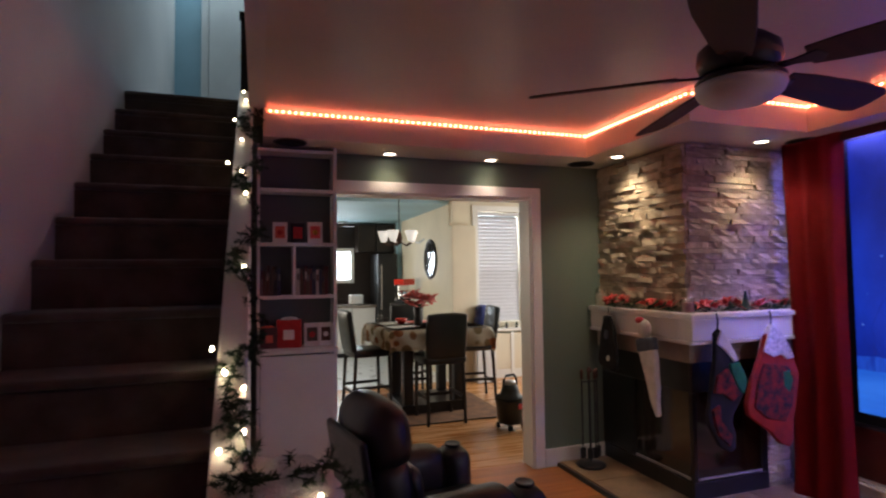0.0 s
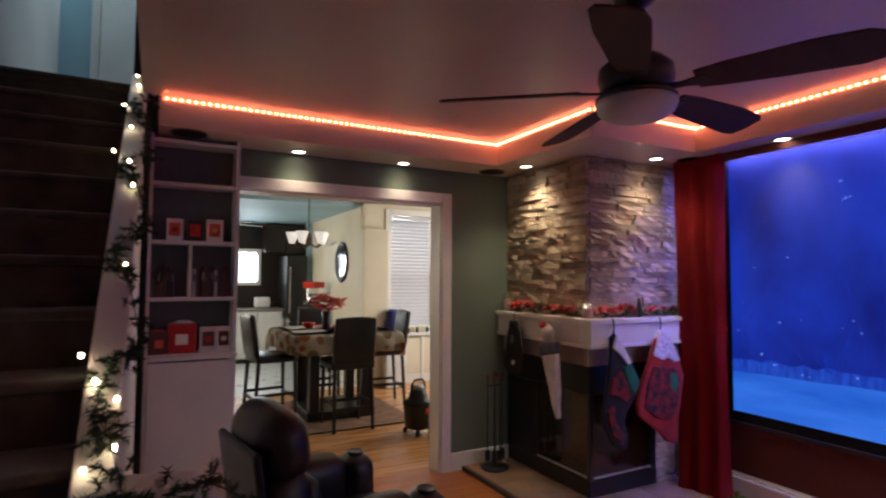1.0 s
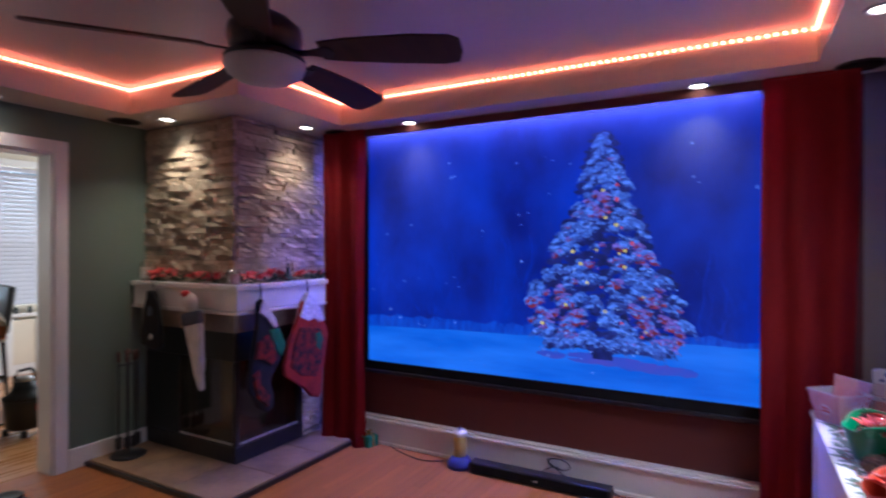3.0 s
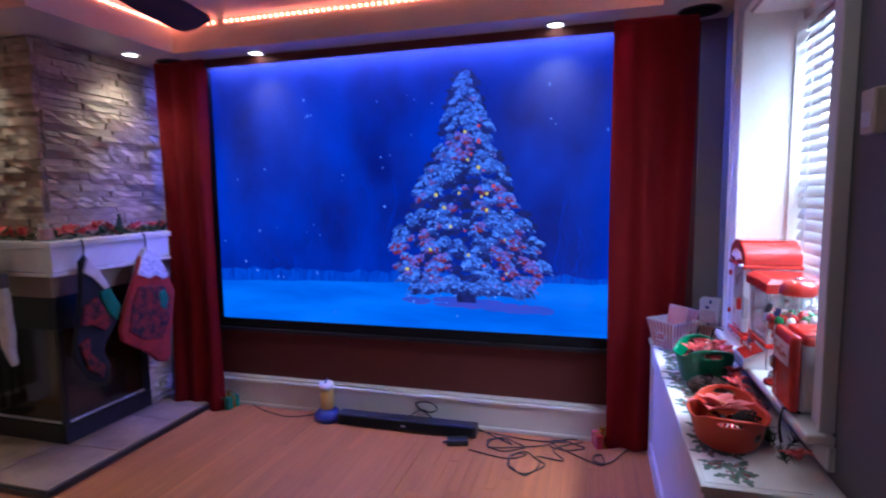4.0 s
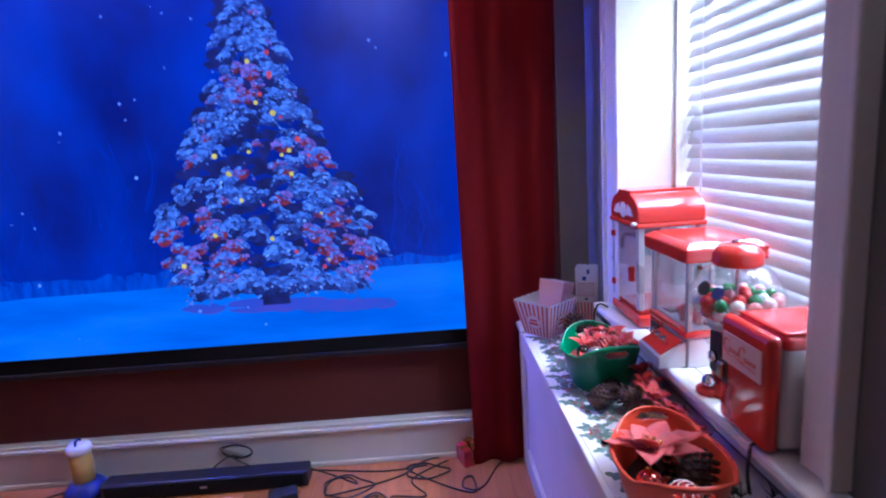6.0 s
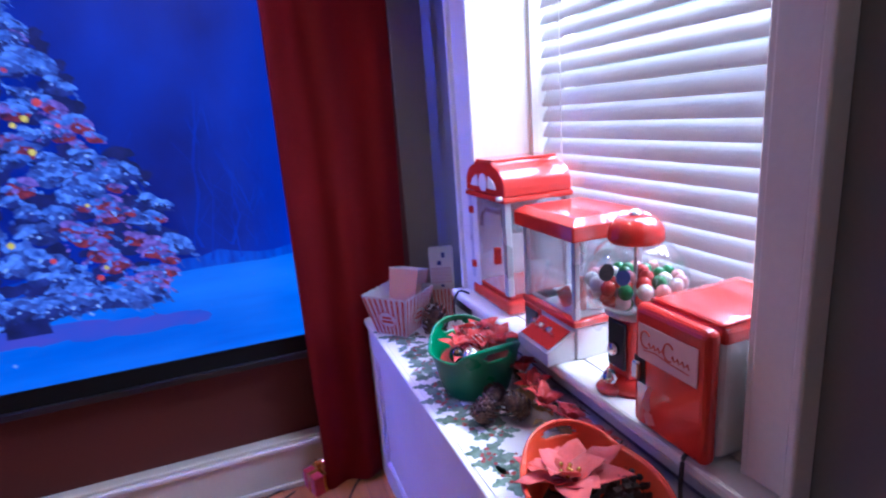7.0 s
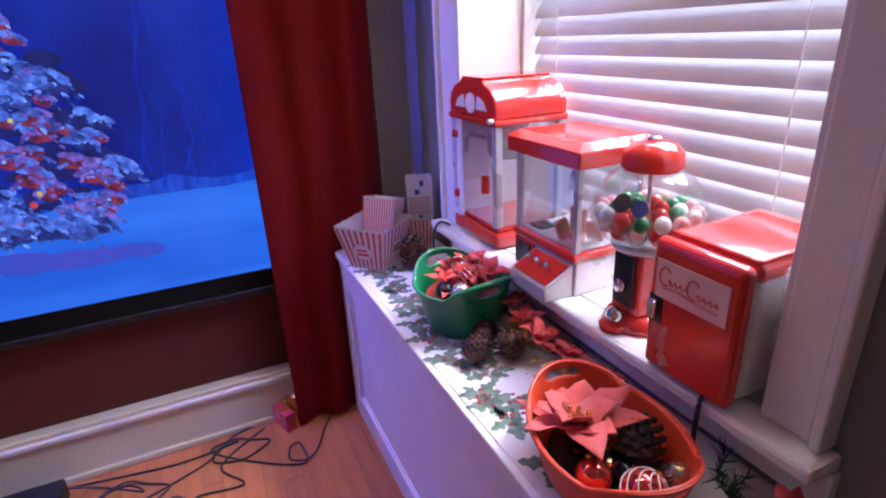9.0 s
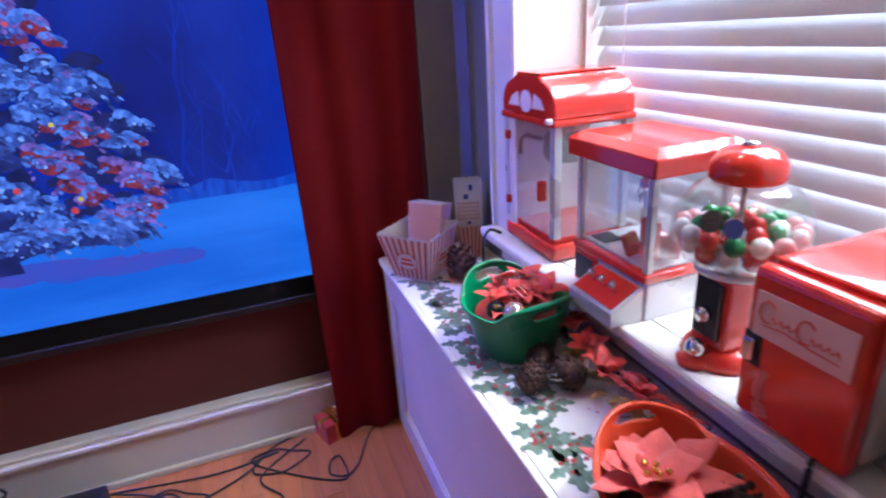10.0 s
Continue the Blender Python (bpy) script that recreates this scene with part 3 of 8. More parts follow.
def stocking(label, at, turn, w, hgt, toe, cloth, cuff, patches, lean=0):
    t = thing("christmas_stocking", label, "stocking", at, turn, group="stockings hung from the mantel")
    upright = Matrix(((1, 0, 0, 0), (0, 0, -1, 0), (0, 1, 0, 0), (0, 0, 0, 1))) @ Matrix.Rotation(radians(lean), 4, "Z")
    b = prism(stocking_outline(w, hgt, toe), 0.034, bevel=0.011)
    puff(b, 0.010)
    b.transform(upright)
    part("sock", b, cloth, t, smooth=True)
    b = prism([(-w * 0.22, 0.010), (w * 0.20, 0.012), (w * 0.34, -hgt * 0.13), (w * 0.02, -hgt * 0.09), (-w * 0.27, -hgt * 0.11)], 0.046, bevel=0.012)
    puff(b, 0.008)
    b.transform(Matrix.Translation((0, 0.006, 0)) @ upright)
    part("cuff", b, cuff, t, "fluffy cuff", True)
    b = tube([(0, -0.012, 0.0), (0.006, -0.012, 0.03), (0.0, -0.012, 0.058), (0.0, -0.004, 0.068)], 0.004, 6)
    part("hanging_loop", b, cuff, t)
    for px, pz, pw, ph, m in patches:
        b = prism([(px - pw, pz), (px - pw * 0.4, pz + ph), (px + pw * 0.6, pz + ph * 0.8), (px + pw, pz - ph * 0.1), (px + pw * 0.3, pz - ph), (px - pw * 0.7, pz - ph * 0.8)], 0.052, bevel=0.004)
        puff(b, 0.004)
        b.transform(Matrix.Translation((0, 0.009, 0)) @ upright)
        part("patch", b, m, t, smooth=True)
    return t


fleece = mat("cream_fleece", (0.70, 0.66, 0.60), 0.95, var=0.1, scale=14, fine=180, bump=0.8, depth=0.006)
grey_felt = mat("grey_felt", (0.10, 0.115, 0.15), 0.95, var=0.15, scale=14, fine=220, bump=0.4)
green_felt = mat("green_felt", (0.015, 0.16, 0.07), 0.95, var=0.15, scale=14, fine=220, bump=0.4)
dark_felt = mat("dark_felt", (0.012, 0.012, 0.014), 0.95, var=0.15, scale=14, fine=220, bump=0.4)
plaid = mat("red_black_plush", (0.40, 0.022, 0.010), 0.95, var=0.25, scale=22, fine=240, bump=0.5, second=(0.010, 0.008, 0.008), mix=0.95)
HZ = 1.145
stocking("small black stocking with white patches on the mantel", (MX - 0.022, 3.49, HZ), -90, 0.17, 0.40, 0.05, dark_felt, dark_felt, [(0.0, -0.13, 0.022, 0.035, grey_felt), (0.02, -0.30, 0.018, 0.02, fleece)])
# long pointed stocking with a plush bobble top
t = thing("christmas_stocking", "long tapering cream stocking with grey band and plush top", "stocking", (MX - 0.03, 3.08, HZ - 0.02), -90, group="stockings hung from the mantel")
up = Matrix(((1, 0, 0, 0), (0, 0, -1, 0), (0, 1, 0, 0), (0, 0, 0, 1))) @ Matrix.Rotation(radians(11), 4, "Z")
b = prism([(-0.075, -0.15), (0.075, -0.15), (0.062, -0.32), (0.036, -0.48), (0.012, -0.585), (-0.008, -0.60), (-0.022, -0.56), (-0.05, -0.38)], 0.04, bevel=0.012)
puff(b, 0.008)
b.transform(up)
part("sock", b, fleece, t, smooth=True)
b = prism([(-0.085, -0.09), (0.08, -0.09), (0.082, -0.175), (-0.082, -0.18)], 0.054, bevel=0.014)
puff(b, 0.008)
b.transform(Matrix.Translation((0, 0.007, 0)) @ up)
part("band", b, grey_felt, t, "grey felt band", True)
b = ball(0.065, (0, -0.02, -0.03), u=14, v=10, scale=(0.9, 0.5, 1.0))
part("plush_top", b, fleece, t, smooth=True)
b = ball(0.04, (-0.03, -0.03, 0.025), u=12, v=8, scale=(1.0, 0.6, 0.6))
part("red_cap", b, M["red_matt"], t, smooth=True)


def flat_stocking(label, x, pieces):
    """A stuffed felt stocking cut to its outline, with cloth pieces sewn on."""
    t = thing("christmas_stocking", label, "stocking", (x, MY - 0.022, HZ), 0, group="stockings hung from the mantel")
    stand = Matrix(((1, 0, 0, 0), (0, 0, -1, 0), (0, 1, 0, 0), (0, 0, 0, 1)))
    for i, (nm, outline, cloth, lab) in enumerate(pieces):
        b = prism(outline, 0.034 + (0.012 + 0.003 * i if i else 0), bevel=0.009 if i == 0 else 0.003)
        puff(b, 0.009 if i == 0 else 0.004)
        b.transform(Matrix.Translation((0, 0.006 if i else 0, 0)) @ stand)
        part(nm, b, cloth, t, lab, True)
    part("hanging_loop", tube([(0, -0.012, -0.03), (0.006, -0.012, 0.02), (0.0, -0.012, 0.058), (0.0, -0.004, 0.068)], 0.005, 6), dark_felt, t)
    return t


red_felt = mat("red_felt", (0.38, 0.024, 0.012), 0.95, var=0.2, scale=14, fine=220, bump=0.5, second=(0.20, 0.012, 0.010))
sequin = mat("white_sequin_cloth", (0.75, 0.72, 0.72), 0.35, var=0.25, scale=60, fine=160, bump=0.9, depth=0.006)
flat_stocking("black red and green stocking with a white edge", 2.785, [
    ("sock", [(0.0, -0.02), (0.056, -0.09), (0.131, -0.21), (0.193, -0.34), (0.165, -0.44), (0.085, -0.53), (0.075, -0.585), (0.10, -0.67), (0.09, -0.745), (0.05, -0.765), (-0.03, -0.72), (-0.10, -0.60), (-0.112, -0.53), (-0.085, -0.42), (-0.05, -0.22), (-0.03, -0.05)], dark_felt, ""),
    ("cuff", [(0.004, -0.03), (0.056, -0.09), (0.125, -0.215), (0.095, -0.225), (0.03, -0.15), (-0.028, -0.11)], fleece, "white cuff"),
    ("patch", [(0.06, -0.235), (0.128, -0.225), (0.188, -0.34), (0.16, -0.42), (0.11, -0.37), (0.07, -0.29)], green_felt, "green felt patch"),
    ("patch", [(-0.045, -0.30), (0.04, -0.26), (0.09, -0.35), (0.125, -0.42), (0.07, -0.46), (0.0, -0.41), (-0.07, -0.40)], plaid, "red printed patch"),
    ("patch", [(-0.09, -0.50), (-0.035, -0.47), (-0.03, -0.56), (0.05, -0.66), (0.03, -0.72), (-0.05, -0.65)], plaid, "red printed patch")])
flat_stocking("large red stocking with dark print and sequin cuff", 3.215, [
    ("sock", [(0.0, -0.02), (0.05, -0.06), (0.103, -0.13), (0.16, -0.23), (0.203, -0.333), (0.185, -0.45), (0.148, -0.60), (0.135, -0.74), (0.10, -0.785), (0.03, -0.76), (-0.05, -0.68), (-0.15, -0.615), (-0.226, -0.56), (-0.24, -0.49), (-0.18, -0.34), (-0.115, -0.20), (-0.06, -0.08)], red_felt, ""),
    ("cuff", [(0.0, -0.012), (0.05, -0.055), (0.10, -0.125), (0.155, -0.225), (0.10, -0.235), (0.05, -0.20), (-0.01, -0.215), (-0.10, -0.175), (-0.05, -0.07)], sequin, "shiny white cuff"),
    ("print_field", [(-0.15, -0.36), (-0.10, -0.25), (0.0, -0.26), (0.10, -0.28), (0.15, -0.36), (0.12, -0.52), (0.06, -0.62), (-0.08, -0.59), (-0.19, -0.51)], plaid, "dark printed field"),
    ("patch", [(0.05, -0.31), (0.10, -0.30), (0.13, -0.37), (0.10, -0.44), (0.055, -0.40)], green_felt, "green patch")])

# ---- poinsettia flowers, used in several places ----
def petal_mesh(length, width, bend, seed):
    r = random.Random(seed)
    b = bmesh.new()
    rows = []
    for i in range(6):
        f = i / 5
        half = width * (math.sin(math.pi * min(1, 0.08 + f * 0.92) ** 0.85) ** 0.9 * (1 - 0.35 * f) + 0.004) / 1.75
        z = bend * math.sin(f * 2.6) + r.uniform(-0.002, 0.002)
        rows.append([b.verts.new((length * f, -half, z - 0.1 * half)), b.verts.new((length * f, 0, z - half * 0.28 - 0.001)), b.verts.new((length * f, half, z + r.uniform(-0.1, 0.3) * half))])
    for a, c in zip(rows, rows[1:]):
        for k in range(2):
            b.faces.new((a[k], a[k + 1], c[k + 1], c[k]))
    return b


def poinsettia(name, label, at, size, petals, material, parent=None, tilt=(0, 0), turn=0, seed=0, group=""):
    r = random.Random(seed)
    t = thing(name, label, "flower", at, turn, group, tilt) if parent is None else None
    b = bmesh.new()
    for k in range(petals):
        inner = k % 2
        b2 = petal_mesh(size * (0.62 if inner else 1) * r.uniform(0.85, 1.1), size * 0.5, size * (r.uniform(0.02, 0.14) if size > 0.1 else r.uniform(0.1, 0.35)), seed * 31 + k)
        b = merge(b, b2, pose(0, 0, 0.004 * inner, 0, (-5 if size > 0.1 else -12) - 12 * inner + r.uniform(-7, 7), 360 * k / petals + r.uniform(-12, 12)))
    bmesh.ops.solidify(b, geom=b.faces[:], thickness=0.0012)
    if parent is None:
        part("flower_head", b, material, t, smooth=True)
        part("flower_centre", stamen(size), M["gold"], t, "golden stamens", True)
        return t
    b.transform(pose(*at, tilt[0], tilt[1], turn))
    ob = part("flower_head", b, material, parent, smooth=True)
    s = stamen(size)
    s.transform(pose(*at, tilt[0], tilt[1], turn))
    part("flower_centre", s, M["gold"], ob, "golden stamens", True)
    return ob


def stamen(size):
    b = bmesh.new()
    for k in range(7):
        a = 2.4 * k
        ball(size * 0.040, (size * 0.07 * math.sqrt(k) * math.cos(a), size * 0.07 * math.sqrt(k) * math.sin(a), size * 0.13), bm=b, u=6, v=4)
    return b


def sprig(r, length, bm, base, direction, spread=0.5, n=26, width=0.0035):
    """Needles round a short twig."""
    d = Vector(direction).normalized()
    for i in range(n):
        p = Vector(base) + d * length * r.random()
        q = (d * r.uniform(0.3, 1.0) + Vector((r.gauss(0, 1), r.gauss(0, 1), r.gauss(0, 1))) * spread).normalized() * length * r.uniform(0.35, 0.7)
        side = q.cross(Vector((r.gauss(0, 1), r.gauss(0, 1), r.gauss(0, 1)))).normalized() * width
        vs = [bm.verts.new(p - side), bm.verts.new(p + side), bm.verts.new(p + q + side * 0.3), bm.verts.new(p + q - side * 0.3)]
        bm.faces.new(vs)


# ---- decorations along the mantel ----
rm = random.Random(11)
swag = thing("mantel_garland", "green garland with red poinsettias along the mantel", "garland", (0, 0, 0))
b = bmesh.new()
stops = [(CHX - 0.075, 3.66 - 0.09 * i) for i in range(9)] + [(CHX - 0.06 + 0.09 * i, CHY - 0.085) for i in range(10)]
for x, y in stops:
    for k in range(3):
        sprig(rm, 0.07, b, (x + rm.uniform(-0.03, 0.03), y + rm.uniform(-0.03, 0.03), MZ + 0.012), (rm.uniform(-1, 1), rm.uniform(-1, 1), rm.uniform(0.1, 0.8)), n=16)
part("greenery", b, M["pine"], swag)
for i, (x, y) in enumerate(stops):
    if i % 5 == 4:
        continue
    poinsettia("poinsettia", "", (x + rm.uniform(-0.02, 0.02), y + rm.uniform(-0.02, 0.02), MZ + rm.uniform(0.028, 0.05)), rm.uniform(0.05, 0.075), 9, M["petal"], swag, (rm.uniform(-45, 15), rm.uniform(-50, 10)), rm.uniform(0, 360), 40 + i)


def candle_jar(x, y, hgt, colour, label):
    t = thing("candle_jar", label, "candle", (x, y, MZ))
    part("jar", lathe([(0.036, 0), (0.040, 0.008), (0.040, hgt), (0.036, hgt), (0.036, 0.01), (0, 0.01)], 20), M["glass"], t, smooth=True)
    part("wax", lathe([(0, 0.011), (0.034, 0.011), (0.034, hgt * 0.7), (0, hgt * 0.7)], 18), mat("wax", colour, 0.5, var=0.05), t)
    part("wick", tube([(0, 0, hgt * 0.7), (0.002, 0, hgt * 0.8)], 0.0015, 6), M["cord"], t)


candle_jar(CHX - 0.085, 3.70, 0.14, (0.55, 0.48, 0.38), "clear glass candle jar on the mantel end")
candle_jar(CHX - 0.095, CHY - 0.10, 0.10, (0.50, 0.22, 0.20), "pink wax candle jar on the mantel corner")
t = thing("bottle_brush_tree", "tiny dark bottle brush tree on the mantel", "ornament", (3.16, CHY - 0.075, MZ + 0.001))
part("foot", lathe([(0, 0), (0.018, 0), (0.018, 0.012), (0, 0.014)], 12), M["espresso"], t)
b = bmesh.new()
for k in range(6):
    lathe([(0.036 - 0.0055 * k, 0.014 + 0.018 * k), (0.008, 0.038 + 0.018 * k)], 14, bm=b)
part("branches", b, M["pine"], t)

# ---- ceiling fan ----
FX, FY = 1.65, 1.43
fan = thing("ceiling_fan", "dark bronze ceiling fan with walnut blades and frosted globe", "ceiling fan", (FX, FY, 0))
part("canopy", lathe([(0.0, TRAY - 0.001), (0.075, TRAY - 0.001), (0.07, TRAY - 0.03), (0.03, TRAY - 0.06), (0, TRAY - 0.06)], 24), M["black"], fan, smooth=True)
part("downrod", tube([(0, 0, TRAY - 0.055), (0, 0, 2.20)], 0.014, 10), M["black"], fan)
part("motor_housing", lathe([(0, 2.262), (0.05, 2.262), (0.085, 2.243), (0.125, 2.208), (0.13, 2.168), (0.118, 2.128), (0.09, 2.118), (0, 2.118)], 32), M["black"], fan, smooth=True)
part("light_collar", lathe([(0, 2.118), (0.12, 2.118), (0.138, 2.103), (0.138, 2.090), (0, 2.088)], 32), M["black"], fan, smooth=True)
part("globe", lathe([(0.137, 2.092), (0.139, 2.078), (0.128, 2.054), (0.095, 2.032), (0.05, 2.022), (0, 2.019)], 32), M["frosted"], fan, "frosted white glass globe", True)
for k in range(5):
    a = 148 - 72 * k
    out = [(0.20, -0.052), (0.30, -0.070), (0.52, -0.090), (0.65, -0.086), (0.685, -0.066), (0.692, 0.0), (0.680, 0.052), (0.63, 0.066), (0.45, 0.062), (0.28, 0.052), (0.20, 0.042)]
    b = prism(out, 0.008, m=pose(0, 0, 2.128, 0, 0, a) @ pose(0, 0, 0, -16, 2.2, 0), bevel=0.002)
    bl = part("blade", b, M["walnut"], fan)
    b = prism([(0.09, -0.018), (0.16, -0.014), (0.23, -0.034), (0.25, 0.0), (0.23, 0.034), (0.16, 0.014), (0.09, 0.018)], 0.007, m=pose(0, 0, 2.117, 0, 0, a) @ pose(0, 0, 0, -13, 0, 0), bevel=0.002)
    part("blade_iron", b, M["black"], bl)

# ---- projection screen ----
SY0, SY1, SZ0, SZ1, SXF = -0.14, 2.40, 0.615, 2.255, 3.575
screen = thing("projection_screen", "pull-down projection screen showing a snowy lit fir at night", "projection screen", (0, 0, 0))
part("backing", box(SXF + 0.002, SXF + 0.006, SY0 - 0.045, SY1 + 0.045, SZ0 - 0.065, SOFFIT - 0.02), M["black_matt"], screen, "black screen border")
part("weight_bar", box(SXF - 0.008, SXF + 0.014, SY0 - 0.05, SY1 + 0.05, SZ0 - 0.09, SZ0 - 0.066, 0.004), M["black"], screen)
part("valance", box(SXF - 0.075, SXF - 0.065, SY0 - 0.02, SY1 + 0.02, SOFFIT - 0.052, SOFFIT + 0.003), M["maroon"], screen, "dark red valance")
part("light_tape", box(SXF - 0.058, SXF - 0.030, SY0 + 0.01, SY1 - 0.01, SOFFIT - 0.012, SOFFIT - 0.006), M["led_blue"], screen, "blue light tape")


def shown(name, low, high, scale, strength, stretch=(1, 1, 1), detail=5):
    """Projected light: two tones mixed by noise."""
    m = bpy.data.materials.new(name)
    m.use_nodes = True
    n, l = m.node_tree.nodes, m.node_tree.links
    b = n["Principled BSDF"]
    b.inputs["Base Color"].default_value = (0.022, 0.022, 0.024, 1)
    b.inputs["Specular IOR Level"].default_value = 0.0
    b.inputs["Roughness"].default_value = 0.9
    co, mp, tx, mx = n.new("ShaderNodeTexCoord"), n.new("ShaderNodeMapping"), n.new("ShaderNodeTexNoise"), n.new("ShaderNodeMix")
    mx.data_type = "RGBA"
    mp.inputs["Scale"].default_value = stretch
    tx.inputs["Scale"].default_value, tx.inputs["Detail"].default_value = scale, detail
    mx.inputs["A"].default_value, mx.inputs["B"].default_value = (*low, 1), (*high, 1)
    rg = n.new("ShaderNodeMapRange")
    rg.inputs["From Min"].default_value, rg.inputs["From Max"].default_value = 0.32, 0.68
    l.new(co.outputs["Object"], mp.inputs[0])
    l.new(mp.outputs[0], tx.inputs["Vector"])
    l.new(tx.outputs["Fac"], rg.inputs["Value"])
    l.new(rg.outputs[0], mx.inputs["Factor"])
    l.new(mx.outputs["Result"], b.inputs["Emission Color"])
    b.inputs["Emission Strength"].default_value = strength
    return m


SG = 1.05
night = shown("projected_night", (0.002, 0.007, 0.15), (0.007, 0.030, 0.40), 2.6, SG, (1, 1, 0.7), 9)
snow_near = shown("projected_snow", (0.014, 0.095, 0.55), (0.036, 0.165, 0.72), 3, SG, (1, 0.5, 3))
part("night_sky", box(SXF, SXF + 0.001, SY0, SY1, 0.70, SZ1), night, screen)


def flat(poly, layer):
    """A polygon in y, z on the screen, a hair in front of it."""
    b = bmesh.new()
    b.faces.new([b.verts.new((SXF - 0.0006 * layer, y, z)) for y, z in poly])
    return b


rp = random.Random(21)
top = [(SY1, 0.872)] + [(SY1 - (SY1 - SY0) * i / 24, 0.872 + 0.05 * i / 24 + rp.uniform(-0.004, 0.004)) for i in range(1, 24)] + [(SY0, 0.925)]
part("snow_field", merge(None, flat([(SY1, SZ0)] + top + [(SY0, SZ0)], 2)), snow_near, screen)
b = bmesh.new()
for y0, y1, za, zb in ((SY1, SY0, 0.86, 1.0),):
    b = merge(b, flat([(y0, 0.868), (y0, 0.95)] + [(y0 - (y0 - y1) * i / 40, 0.945 + 0.03 * rp.random()) for i in range(1, 40)] + [(y1, 0.96), (y1, 0.92)], 1))
part("snow_bank", b, shown("projected_bank", (0.006, 0.028, 0.32), (0.014, 0.070, 0.52), 16, SG, (1, 2.5, 0.5)), screen)
TY, TZ0, TZ1 = 0.69, 0.80, 2.15
b = flat([(TY + 0.06, 0.785), (TY + 0.05, 0.90), (TY - 0.05, 0.90), (TY - 0.06, 0.785)], 4)


def fir_half(f):
    """Half width of the fir at a share f of its height."""
    knots = ((0.0, 0.04), (0.05, 0.13), (0.085, 0.36), (0.14, 0.475), (0.28, 0.455), (0.36, 0.405), (0.45, 0.285), (0.53, 0.305), (0.60, 0.225), (0.66, 0.165), (0.77, 0.150), (0.865, 0.095), (0.955, 0.042), (1.0, 0.012))
    for (a, u), (c, v) in zip(knots, knots[1:]):
        if f <= c:
            return u + (v - u) * (f - a) / (c - a)
    return 0.01


def blob(bm, y, z, ry, rz, layer, lean=0.0, n=9, rough=0.35):
    ring = []
    for i in range(n):
        a = 2 * math.pi * i / n
        k = rp.uniform(1 - rough, 1 + rough)
        u, w = ry * k * math.cos(a), rz * k * math.sin(a)
        ring.append(bm.verts.new((SXF - 0.0006 * layer, y + u, z + w - lean * u)))
    bm.faces.new(ring)


mound = bmesh.new()
for k in range(26):
    u = rp.uniform(-1, 1)
    blob(mound, TY - 0.07 + 0.42 * u, 0.772 + 0.02 * u + rp.uniform(-0.026, 0.026) * (1 - u * u), rp.uniform(0.07, 0.16) * (1.1 - 0.7 * abs(u)), rp.uniform(0.010, 0.024), 2.6 + 0.03 * k, 0, 14, 0.18)
part("tree_shadow", mound, shown("projected_mound", (0.022, 0.070, 0.46), (0.060, 0.060, 0.41), 6, SG, (1, 1, 3)), screen)
FH = TZ1 - TZ0
body = bmesh.new()
for i in range(420):
    f = rp.random() ** 1.3 * 0.97
    half = fir_half(f) * 0.92
    blob(body, TY + half * rp.uniform(-1, 1), TZ0 + 0.02 + FH * f, rp.uniform(0.02, 0.05), rp.uniform(0.012, 0.03), 4.2 + 0.8 * rp.random())
b = merge(b, body)
part("fir_body", b, shown("projected_fir", (0.005, 0.008, 0.06), (0.013, 0.018, 0.15), 18, SG), screen)

